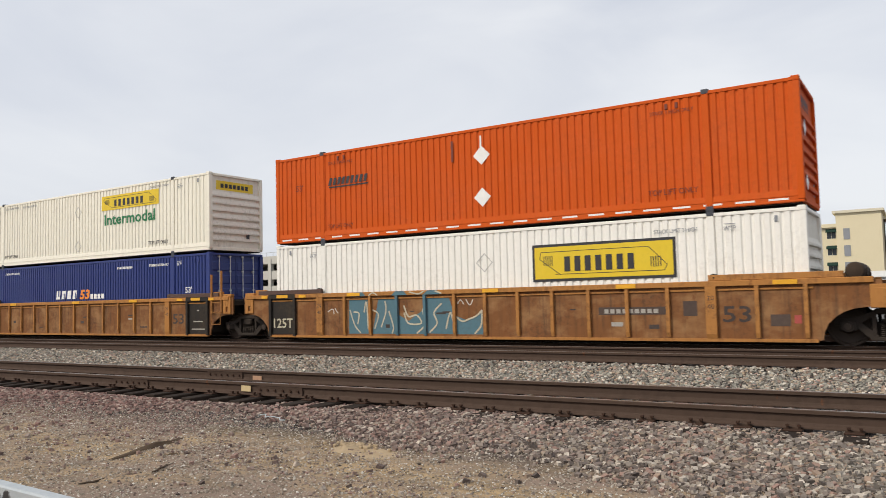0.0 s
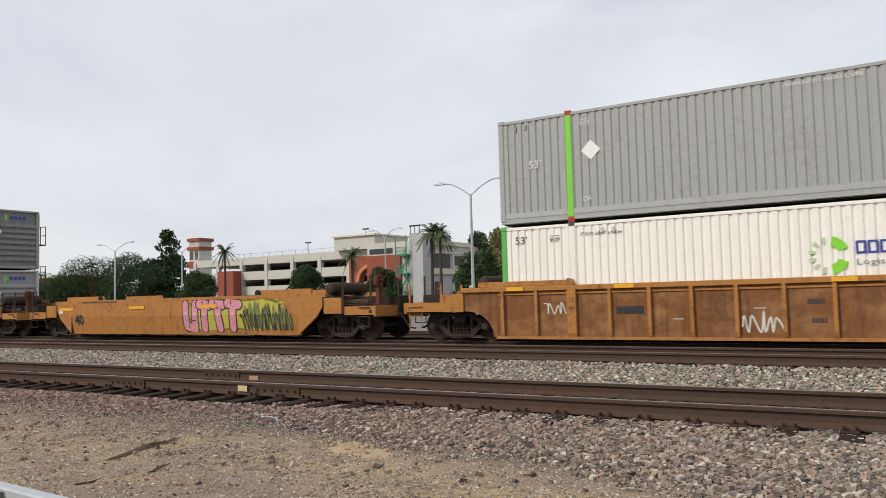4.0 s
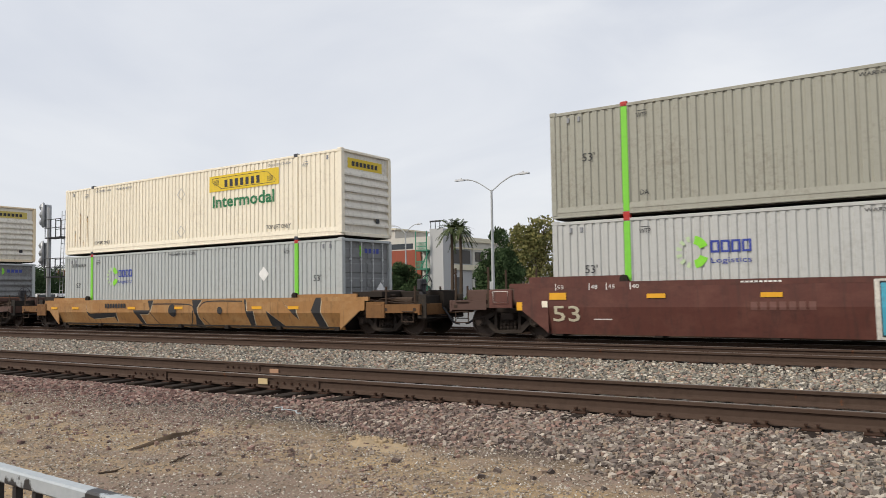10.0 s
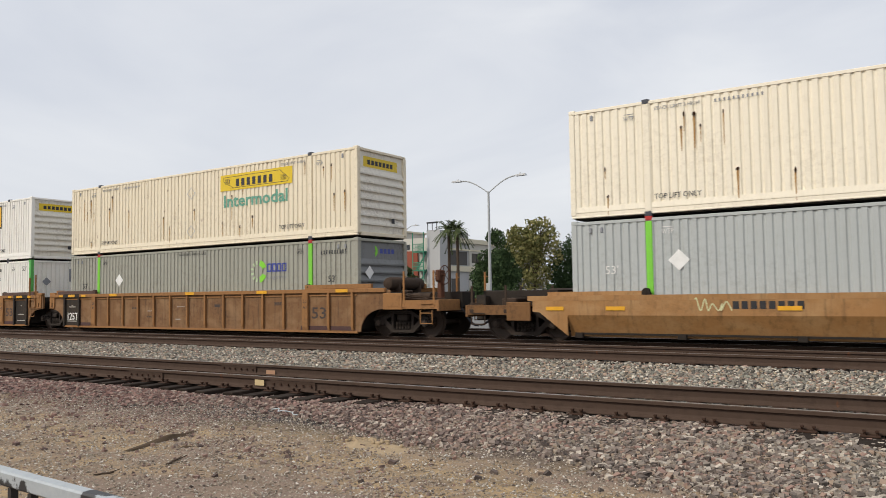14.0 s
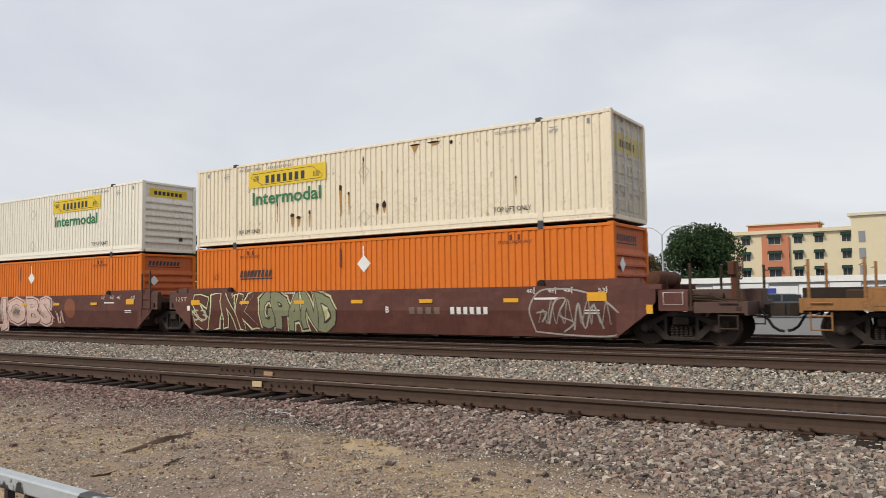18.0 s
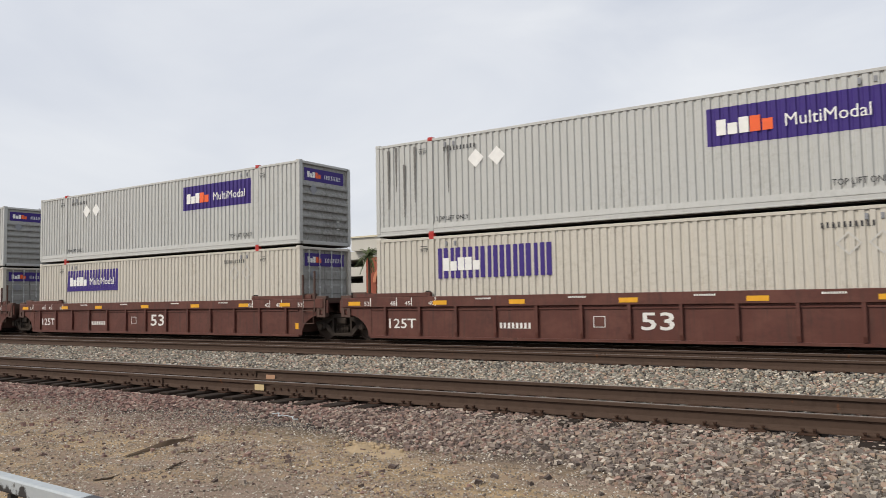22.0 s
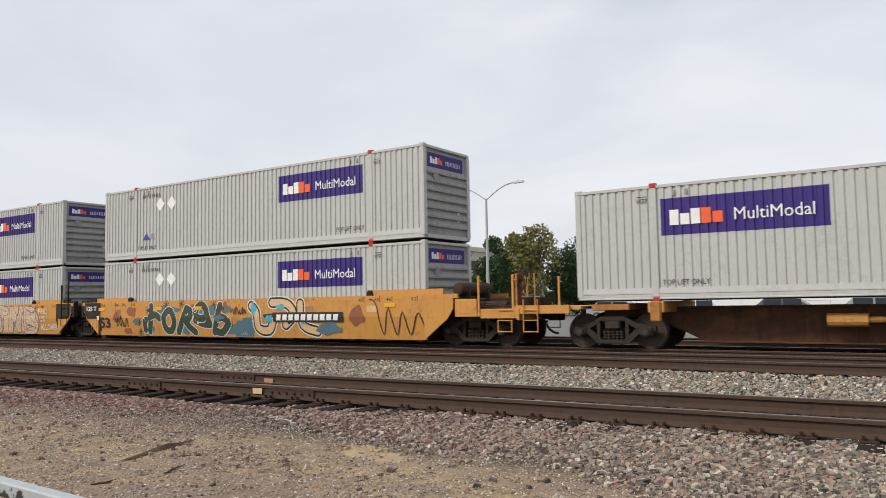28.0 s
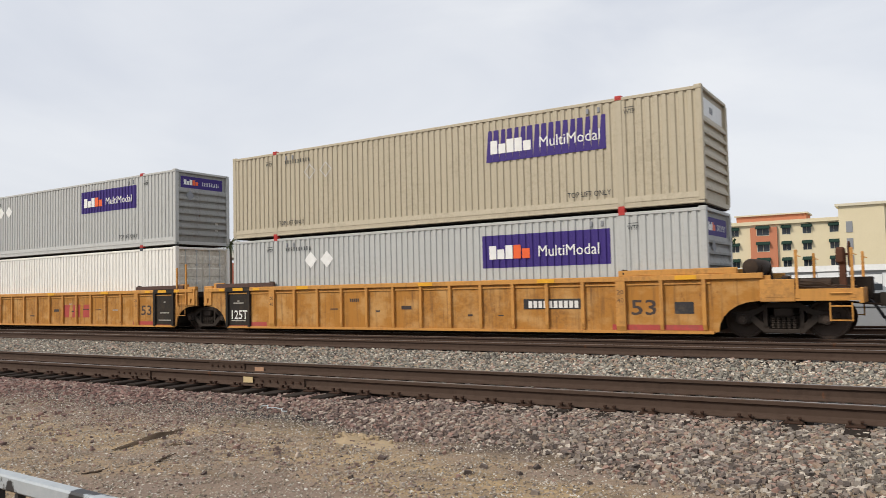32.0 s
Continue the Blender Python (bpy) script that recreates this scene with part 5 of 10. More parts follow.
def mark_scroll(c, x0=1.58, panel=None, green=None, border=False, ink=None, word_too=True, end=True, dirty_end=False):
    panel, green, ink = panel or M_YELLOW, green or M_JGREEN, ink or M_INK
    if border:
        scroll_logo(c, x0, 1.64, x0 + 3.75, 2.60, panel, 3, True)
        if word_too:
            fit_word(c, "Intermodal", x0 + 0.53, x0 + 3.23, 1.17, 0.34, green, bold=0.006)
    else:
        scroll_logo(c, x0, 1.97, x0 + 3.63, 2.55, panel, 4)
        fit_word(c, "Intermodal", x0 + 0.18, x0 + 3.40, 1.38, 0.43, green, bold=0.012)
    lift_words(c, ink)
    fit_word(c, "STACK LIMIT 3 HIGH", 4.66, 5.78, 2.60, 0.085, M_GREYTXT)
    fit_word(c, "STACK LIMIT 3 HIGH", -5.80, -4.70, 2.60, 0.085, M_GREYTXT)
    bars(c, -4.35, -3.2, 2.59, 0.075, 11, M_GREYTXT, gap=0.62, name="number_bar")
    wtp(c, M_GREYTXT)
    for z in (2.05, 0.62):
        frame_of("diamond_outline", c, M_FAINT, diamond(-0.08, z, 0.24), 0.16)
    vents(c, (-7.45, 7.45))
    if end:
        flat("end_logo_panel", c, panel, rect(-0.92, 0.86, 2.28, 2.62), y=CL - 0.072, end=True)
        bars(c, -0.72, 0.66, 2.37, 0.15, 7, M_INK, y=CL - 0.067, end=True)
    if end and not dirty_end:
        flat("data_plate", c, M_INK, rect(0.45, 0.62, 0.52, 0.68), y=CL - 0.008, end=True)


def ring_logo(c, x, z, r, main, pale, y=FACE):
    """A broken ring: solid crescents to the right, fading dashes to the left."""
    def arc(bm, a0, a1, r0, r1, n=6):
        turn = [radians(a0 + (a1 - a0) * k / n) for k in range(n + 1)]
        prism(bm, [(x + r1 * math.cos(p), z + r1 * math.sin(p)) for p in turn] + [(x + r0 * math.cos(p), z + r0 * math.sin(p)) for p in turn[::-1]], y, y - 0.003)
    for a in (22, -78):
        part("logo_crescent", lambda bm: arc(bm, a, a + 56, 0.50 * r, r), main, c)
    for a in (105, 135, 165, 195, 225, 255):
        part("logo_dash", lambda bm: arc(bm, a - 7, a + 7, 0.62 * r, 0.95 * r, 2), pale, c)


def glyph_bars(c, x0, x1, z, h, mat, forms, y=FACE, name="logo_bar", end=False):
    """Plain shapes of a mark: S a solid block, L a lower one, R an open ring."""
    w = (x1 - x0) / len(forms)

    def plate(bm, pts):
        prism(bm, pts, y, y + (0.003 if end else -0.003), "x" if end else "y")
    for i, form in enumerate(forms):
        a, b, top = x0 + i * w, x0 + (i + 0.86) * w, z + h * (0.72 if form == "L" else 1.0)
        if form == "R":
            u, v = (b - a) * 0.24, h * 0.17
            part(name, lambda bm: [plate(bm, q) for q in (rect(a, a + u, z, top), rect(b - u, b, z, top), rect(a + u, b - u, z, z + v), rect(a + u, b - u, top - v, top))], mat, c)
        else:
            part(name, lambda bm: plate(bm, rect(a, b, z, top)), mat, c)


def mark_ring(c, logo=3.15, ink=None, dia=None, faded=False, number=6.5, end_dia="wall"):
    ink = ink or M_INK
    ring_logo(c, logo + 0.42, 1.93, 0.40, M_LIME, M_PALELIME)
    glyph_bars(c, logo + 0.85, logo + 1.80, 1.90, 0.29, M_CBLUE, "RRRR")
    fit_word(c, "Logistics", logo + 0.85, logo + 1.76, 1.66, 0.13, M_CBLUE if not faded else M_GREYTXT)
    fit_word(c, "WARNING HIGH CUBE", -0.78, 0.78, 2.63, 0.085, ink)
    for x in (-7.0, 6.98):
        fit_word(c, "53'", x - 0.17, x + 0.17, 1.50, 0.21, ink)
    bars(c, number, number + 1.15, 2.40, 0.13, 10, ink, gap=0.62, name="number_bar")
    wtp(c, ink, (-5.56, 5.55), 2.45)
    fit_word(c, "DA", 5.42, 5.64, 0.50, 0.13, ink)
    fit_word(c, "DA", -5.66, -5.44, 0.50, 0.13, ink)
    vents(c, (-7.55, -7.25, 7.25, 7.55))
    dx = dia if dia is not None else (-4.58 if logo > 0 else 4.45)
    if dia is not False:
        flat("diamond_sticker", c, M_SHAPE, diamond(dx, 1.80, 0.26))
    if end_dia:
        y, z = (-0.72, 1.78) if end_dia == "wall" else (0.66, 1.22)
        flat("diamond_sticker", c, M_SHAPE, diamond(y, z, 0.22), y=CL - 0.008, end=True)
    ring_logo_end(c)
    bars(c, -0.1, 0.7, 2.42, 0.15, 4, M_CBLUE, y=CL - 0.072, end=True)


def ring_logo_end(c):
    part("logo_ring", lambda bm: prism(bm, [(-0.42 + 0.2 * math.cos(a), 2.48 + 0.2 * math.sin(a)) for a in (-1.2, -0.6, 0, 0.6, 1.2)] + [(-0.36, 2.55), (-0.33, 2.48), (-0.36, 2.41)], CL - 0.073, CL - 0.069, "x"), M_LIME, c)


def mark_white_ring(c, logo=-0.85, seed=1):
    ring_logo(c, logo + 0.45, 1.72, 0.42, M_LIME, M_PALELIME)
    glyph_bars(c, logo + 0.98, logo + 1.88, 1.73, 0.28, M_CBLUE, "RRRR")
    fit_word(c, "Logistics", logo + 0.98, logo + 1.86, 1.50, 0.13, M_GREYTXT)
    bars(c, 4.40, 5.45, 2.40, 0.14, 10, M_INK, gap=0.22, name="number_bar")
    frame_of("diamond_outline", c, M_GREYTXT, diamond(5.15, 2.04, 0.25), 0.10)
    fit_word(c, "STACK LIMIT 3 HIGH", -5.78, -4.68, 2.52, 0.085, M_INK)
    for x in (-7.48, 7.50):
        fit_word(c, "53'", x - 0.17, x + 0.17, 2.40, 0.20, M_INK)
    wtp(c, M_INK, (-6.5, 6.52), 2.40)
    lift_words(c, M_INK)
    fit_word(c, "DA", 6.42, 6.64, 0.45, 0.12, M_INK)
    vents(c, (-5.2, -4.9, 4.9, 5.2), M_FAINT)
    flat("diamond_sticker", c, M_GREYTXT, diamond(-0.55, 1.9, 0.2), y=CL - 0.008, end=True)
    part("vent_box", lambda bm: box(bm, CL - 0.055, CL - 0.02, 0.55, 0.66, 1.9, 2.5), M_GREYTXT, c)


def mark_purple(c, px=1.98, faded=0, dias=True, ink=None, end=True, seed=0):
    ink = ink or M_INK
    x1 = px + 3.72
    if faded:
        rnd = random.Random(seed + 5)
        x = -7.92

        def strips(bm):
            q = x
            while q < 7.9:
                a, b = q + 0.098, q + 0.206
                if px < a and b < x1:
                    w = rnd.uniform(0.0, 0.05)
                    prism(bm, [(a - (0.098 if faded == 1 else w), 1.62), (b, 1.62), (b, 2.50), (a - w, 2.50)], FACE, FACE - 0.002)
                q += PRESS["std"][0]
        part("logo_panel", strips, M_PURPLE, c, "purple panel bleached to stripes")
        white = orange = M_SHAPE
    else:
        pressed_panel(c, M_PURPLE, px, x1, 1.60, 2.50, "std")
        white, orange = M_SHAPE, M_FDXOR
    y = FACE - 0.006
    glyph_bars(c, px + 0.22, px + 0.98, 1.84, 0.37, white, "SLS", y)
    glyph_bars(c, px + 0.97, px + 1.50, 1.84, 0.37, orange, "SL", y)
    if not faded or faded == 1:
        fit_word(c, "MultiModal", px + 1.72, px + 3.42, 1.87, 0.29, M_SHAPE, y=y)
    lift_words(c, ink)
    wtp(c, ink, (-6.3, 6.3), 2.42)
    right = px < 0
    dx = (4.84, 5.48) if right else (-4.45, -3.76)
    if dias:
        for x in dx:
            if faded:
                frame_of("diamond_outline", c, M_FAINT, diamond(x, 2.08, 0.26), 0.2)
            else:
                flat("diamond_sticker", c, M_SHAPE, diamond(x, 2.10, 0.27))
    bars(c, 4.32 if right else -5.55, 5.42 if right else -4.40, 2.43, 0.12, 10, ink, gap=0.62, name="number_bar")
    vents(c, (-5.5, -5.2, 5.2, 5.5))
    if end:
        flat("end_logo_panel", c, M_PURPLE, rect(-1.0, 0.98, 2.22, 2.66), y=CL - 0.072, end=True)
        glyph_bars(c, -0.86, -0.46, 2.34, 0.20, M_SHAPE, "SLS", CL - 0.067, end=True)
        glyph_bars(c, -0.46, -0.18, 2.34, 0.20, M_FDXOR, "SL", CL - 0.067, end=True)
        bars(c, 0.0, 0.85, 2.36, 0.14, 10, M_SHAPE, y=CL - 0.067, gap=0.7, end=True)
        flat("diamond_sticker", c, M_GREYTXT, diamond(-0.62, 1.93, 0.20), y=CL - 0.008, end=True)
        flat("data_plate", c, M_SHAPE, rect(0.62, 0.76, 0.62, 0.95), y=CL - 0.072, end=True)


def mark_slash(c, second=True, ink=None, logo_low=False):
    ink = ink or M_INK
    bars(c, -5.76, -4.16, 1.79, 0.23, 9, ink, gap=0.34, lean=0.3, name="logo_bar")
    flat("logo_underline", c, ink, [(-5.72, 1.70), (-4.15, 1.70), (-4.12, 1.745), (-5.72, 1.745)])
    flat("sticker_strip", c, M_SHAPE, rect(-0.145, -0.095, 2.32, 2.64))
    flat("diamond_sticker", c, M_SHAPE, diamond(-0.10, 2.08, 0.27))
    if second:
        flat("diamond_sticker", c, M_SHAPE, diamond(-0.10, 0.90, 0.27))
    dim = plain("dark_red_lettering", (0.16, 0.035, 0.02), 0.6)
    fit_word(c, "TOP LIFT ONLY", 4.58, 5.78, 0.48, 0.14, dim)
    fit_word(c, "TOP LIFT ONLY", -5.80, -4.75, 0.42, 0.12, dim)
    fit_word(c, "STACK 3 HIGH ONLY", 4.70, 5.75, 2.45, 0.09, dim)
    fit_word(c, "STACK 3 HIGH ONLY", -5.75, -4.75, 2.45, 0.09, dim)
    fit_word(c, "53'", -7.15, -6.85, 1.72, 0.2, dim)
    bars(c, -1.1, -1.0, 2.0, 0.6, 1, dim, name="number_bar")
    for q in np.arange(-7.8, 7.6, 0.72):
        flat("reflector", c, M_SHAPE, rect(q, q + 0.42, 0.115, 0.16), y=-1.281)
    vents(c, (-5.35, -5.1, 5.1, 5.35), dim)
    bars(c, -0.95, 0.55, 2.42, 0.17, 9, M_INK, y=CL - 0.072, gap=0.34, end=True, lean=0.25, name="end_logo_bar")
    flat("logo_underline", c, M_INK, rect(-0.95, 0.55, 2.34, 2.375), y=CL - 0.072, end=True)
    for z in (1.80, 0.55):
        flat("diamond_sticker", c, M_SHAPE, diamond(-0.72, z, 0.2), y=CL - 0.008, end=True)
    flat("data_plate", c, M_GREYTXT, rect(0.82, 0.98, 0.35, 0.72), y=CL - 0.072, end=True)


def mark_blue(c, end=False):
    bars(c, -1.66, -0.05, 1.37, 0.35, 4, M_SHAPE, gap=0.34, lean=0.15, name="logo_bar")
    part("logo_bar", lambda bm: [prism(bm, rect(a, b, z0, z1), FACE - 0.004, FACE - 0.006) for a, b, z0, z1 in ((-1.50, -1.42, 1.47, 1.74), (-1.10, -1.02, 1.37, 1.60), (-0.27, -0.20, 1.37, 1.63), (-0.10, -0.02, 1.37, 1.63))], M_BLUE, c)
    fit_word(c, "53", 0.05, 0.76, 1.36, 0.36, M_UORANGE, bold=0.02, shear=0.15)
    bars(c, 0.82, 1.80, 1.35, 0.19, 4, M_SHAPE, gap=0.25, name="logo_bar")
    for x in (-7.08, 6.92):
        fit_word(c, "53'", x - 0.19, x + 0.19, 1.45, 0.21, M_SHAPE, bold=0.006)
    fit_word(c, "STACKING THREE HIGH ONLY", 4.62, 5.78, 2.50, 0.085, M_SHAPE, bold=0.004)
    fit_word(c, "STACKING THREE HIGH ONLY", -5.76, -4.55, 2.54, 0.085, M_SHAPE, bold=0.004)
    bars(c, 2.62, 3.62, 2.48, 0.09, 11, M_SHAPE, gap=0.4, name="number_bar")
    wtp(c, M_SHAPE, (-6.42, 6.40), 2.46)
    fit_word(c, "TOP LIFT ONLY", 6.22, 6.52, 0.42, 0.07, M_SHAPE)
    fit_word(c, "TOP LIFT ONLY", -6.55, -6.25, 0.42, 0.07, M_SHAPE)
    vents(c, (-7.5, -7.25, 7.25, 7.5), M_BLUE)
    if end:
        bars(c, -0.95, -0.35, 1.96, 0.16, 4, M_SHAPE, y=CL - 0.066, end=True, lean=0.15)
        bars(c, -0.30, 0.05, 1.94, 0.16, 2, M_UORANGE, y=CL - 0.066, end=True)
        for a, b, z in ((0.25, 0.55, 1.5), (0.25, 0.5, 1.25), (0.62, 0.95, 1.45), (0.62, 0.95, 1.2), (0.3, 0.5, 1.0)):
            flat("data_line", c, M_SHAPE, rect(a, b, z, z + 0.07), y=CL - 0.066, end=True)
        flat("data_plate", c, M_SHAPE, rect(-1.0, -0.55, 0.72, 0.95), y=CL - 0.066, end=True)
        flat("data_plate", c, M_UORANGE, rect(0.55, 0.95, 0.62, 0.88), y=CL - 0.066, end=True)


M_RUST, M_RUSTRUN, M_SOOT = plain("rust_hole", (0.045, 0.025, 0.015), 0.9, 0, 0.4, 30), plain("rust_run", (0.40, 0.24, 0.09), 0.8, 0, 0.3, 12), plain("soot_run", (0.16, 0.155, 0.15), 0.8, 0, 0.3, 12)


def rust_spots(c, spots, kind=None):
    """Rusted-through pocks, each with a run below it: x, z, width, height, length of the run."""
    for k, (x, z, w, h, run) in enumerate(spots):
        rnd = random.Random(k * 3 + 1)
        w, h = w * 1.35, h * 1.35
        if run:
            flat("rust_run", c, M_RUSTRUN, [(x - w * 0.35, z), (x + w * 0.35, z), (x + w * 0.12, z - run), (x - w * 0.1, z - run)], y=FACE + 0.001)
        if w > 0.03:
            flat("rust_spot", c, M_RUST, [(x + w * 0.5 * math.cos(a * 0.785) * rnd.uniform(0.6, 1.2), z + h * 0.5 * math.sin(a * 0.785) * rnd.uniform(0.6, 1.2)) for a in range(8)], y=FACE - 0.001)


mark_slash(BOX[1, "high"])
c = BOX[1, "low"]
scroll_logo(c, 1.45, 1.46, 5.12, 2.30, M_YELLOW, 2, True)
fit_word(c, "STACK LIMIT 3 HIGH", 4.68, 5.71, 2.46, 0.10, M_GREYTXT); wtp(c, M_GREYTXT)
frame_of("diamond_outline", c, M_FAINT, diamond(-0.1, 1.98, 0.27), 0.14); vents(c, (-7.45, 7.45))
mark_scroll(BOX[2, "high"])
mark_blue(BOX[2, "low"])
mark_blue(BOX[3, "high"], end=True)
c = BOX[3, "low"]
bars(c, -5.26, -4.1, 2.46, 0.13, 10, M_GREYTXT, gap=0.4, name="number_bar"); wtp(c, M_INK, (-6.45, 6.45), 2.45); vents(c, (-5.4, -5.1, 5.1, 5.4))
part("logo_ring", lambda bm: (prism(bm, [(-0.35, 2.0), (-0.12, 2.25), (-0.05, 2.05)], CL - 0.073, CL - 0.069, "x"), prism(bm, [(-0.35, 1.9), (-0.12, 1.65), (-0.05, 1.85)], CL - 0.073, CL - 0.069, "x")), M_DGREEN, c)
bars(c, 0.0, 0.75, 1.86, 0.24, 4, M_GREYTXT, y=CL - 0.073, end=True, name="logo_bar")
mark_ring(BOX[4, "high"], ink=M_CHALK, dia=-5.42); mark_white_ring(BOX[4, "low"], -0.55)
mark_ring(BOX[6, "high"]); mark_ring(BOX[6, "low"], ink=M_CHALK, dia=-5.37)
mark_white_ring(BOX[7, "high"], -0.85); mark_white_ring(BOX[7, "low"], -1.25)
mark_ring(BOX[8, "high"]); mark_ring(BOX[8, "low"])
mark_ring(BOX[9, "high"], dia=False); mark_ring(BOX[9, "low"], logo=-4.85, end_dia="door")
mark_ring(BOX[10, "low"], logo=-4.95, number=-7.55, end_dia="door")
mark_scroll(BOX[10, "high"])
for n in (11, 12, 13):
    mark_scroll(BOX[n, "high"], panel=M_FYELLOW if n == 11 else M_YELLOW, green=M_JGREEN if n != 13 else M_FGREEN)
mark_ring(BOX[11, "low"], dia=-5.2); mark_ring(BOX[12, "low"], ink=M_CHALK, dia=-5.3); mark_ring(BOX[13, "low"], faded=True)
mark_scroll(BOX[14, "high"], 1.55, border=True); mark_white_ring(BOX[14, "low"], -0.45)
mark_slash(BOX[15, "high"]); mark_slash(BOX[15, "low"], second=False)
mark_scroll(BOX[16, "high"], -5.30, end=False)
flat("end_logo_panel", BOX[16, "high"], M_FYELLOW, rect(-1.10, 1.10, 1.88, 2.34), y=CL - 0.072, end=True)
bars(BOX[16, "high"], -0.55, 0.62, 2.0, 0.20, 7, M_INK, y=CL - 0.067, end=True, gap=0.45)
mark_slash(BOX[16, "low"], second=False)
mark_scroll(BOX[17, "high"]); mark_slash(BOX[17, "low"], second=False)
mark_slash(BOX[18, "high"]); mark_ring(BOX[18, "low"], ink=M_CHALK, dia=-5.3)
for n in (19, 20, 21):
    mark_purple(BOX[n, "high"]); mark_purple(BOX[n, "low"], -5.84, faded=2 if n != 20 else 1, seed=n)
for n in (22, 23, 24):
    mark_purple(BOX[n, "low"], -5.84)
for n in (25, 26, 27):
    mark_purple(BOX[n, "high"], 2.0); mark_purple(BOX[n, "low"], 1.95)
    for tier in ("high",):
        if n != 27:
            flat("triangle_mark", BOX[n, tier], M_CBLUE, [(-5.56, 0.76), (-5.06, 0.76), (-5.31, 1.02)])
            bars(BOX[n, tier], -5.0, -4.6, 0.78, 0.22, 1, M_GREYTXT, gap=0.55)
mark_purple(BOX[28, "high"], 2.1, faded=1, end=False, seed=3); flat("end_logo_panel", BOX[28, "high"], M_SHAPE, rect(-1.0, 0.98, 2.22, 2.66), y=CL - 0.072, end=True); bars(BOX[28, "high"], -0.32, 0.02, 2.35, 0.16, 2, M_GREYTXT, y=CL - 0.067, gap=0.2, end=True); mark_purple(BOX[28, "low"], 1.98)
mark_purple(BOX[29, "high"], 1.98)


rust_spots(BOX[16, "high"], ((-1.05, 1.62, 0.12, 0.18, 0.9), (-0.7, 1.42, 0.07, 0.1, 0.7), (0.45, 0.92, 0.12, 0.2, 0.25), (0.72, 0.95, 0.13, 0.2, 0.25), (0.65, 2.0, 0.02, 0.2, 0.9), (-0.1, 2.45, 0.06, 0.14, 0.8), (5.3, 1.35, 0.05, 0.08, 0.5), (3.2, 2.6, 0.08, 0.1, 0.0),
    (-3.2, 0.9, 0.16, 0.1, 0.4), (-2.9, 0.8, 0.2, 0.1, 0.3), (-2.4, 0.95, 0.1, 0.12, 0.5), (-3.9, 1.3, 0.06, 0.1, 0.6), (1.9, 2.66, 0.3, 0.05, 0.2), (2.6, 2.67, 0.4, 0.05, 0.1)))
for n, sd in ((11, 1), (12, 2), (13, 3)):
    rnd = random.Random(sd)
    rust_spots(BOX[n, "high"], [(rnd.uniform(-7.6, 7.6), rnd.uniform(0.5, 2.6), rnd.uniform(0.025, 0.07), rnd.uniform(0.05, 0.12), rnd.uniform(0.2, 0.9)) for k in range(22)])
rust_spots(BOX[10, "high"], [(x, z, 0.035, 0.1, r) for x, z, r in ((-6.95, 1.75, 1.2), (-6.4, 1.6, 1.0), (-7.3, 1.0, 0.6), (-6.95, 0.75, 0.3), (-6.7, 0.6, 0.2))])
for x, z0, z1 in ((-7.6, 0.9, 2.7), (-7.3, 1.4, 2.75), (-7.0, 0.6, 2.2), (-6.6, 1.0, 2.7), (-5.4, 1.2, 2.6)):
    flat("soot_run", BOX[19, "high"], M_SOOT, [(x, z0), (x + 0.02, z0), (x + 0.06, z1), (x - 0.03, z1)])
# ---- markings and graffiti on the cars ----
def skin(style, z):
    """Where the outside of a car's side lies at height z."""
    top, raised, foot = STYLE[style]
    if style in ("smooth", "low"):
        bend = foot + 0.52 * (top - foot)
        return -1.50 if z >= bend else -1.50 + TUCK[style] * (bend - z) / (bend - foot)
    return -1.45 if z < top - (0.30 if style == "tall" else 0.13) else -1.525


CAR_STYLE = {1: "ribbed", 2: "ribbed", 3: "ribbed", 4: "ribbed", 5: "smooth", 6: "smooth", 7: "smooth", 8: "smooth", 9: "smooth", 10: "low", 11: "low", 12: "low",
             13: "ribbed", 14: "ribbed", 15: "ribbed", 16: "smooth", 17: "smooth", 18: "smooth", 19: "tall", 20: "tall", 21: "tall", 25: "smooth", 26: "smooth", 27: "smooth", 28: "ribbed", 29: "ribbed"}


def sprayed(n, name, mat, bm, layer=1, label=""):
    """Flat paint shapes (x, z in the mesh) laid on the side of car n, bent with it."""
    style = CAR_STYLE[n]
    top, raised, foot = STYLE[style]
    if style in ("smooth", "low"):
        bend = foot + 0.52 * (top - foot)
        bmesh.ops.bisect_plane(bm, geom=bm.verts[:] + bm.edges[:] + bm.faces[:], plane_co=(0, 0, bend), plane_no=(0, 0, 1))
    for v in bm.verts:
        v.co.y = skin(style, v.co.z) - 0.003 * layer
    me = bpy.data.meshes.new(name)
    bm.to_mesh(me); bm.free()
    me.materials.append(None)
    return child(name, me, mat, CARS[n], None, label)


def poly(bm, pts):
    bm.faces.new([bm.verts.new((x, 0, z)) for x, z in pts])


def patch(n, mat, x0, x1, z0, z1, layer=1, name="paint_patch", lean=0.0):
    bm = bmesh.new()
    poly(bm, [(x0, z0), (x1, z0), (x1 + lean, z1), (x0 + lean, z1)])
    return sprayed(n, name, mat, bm, layer)


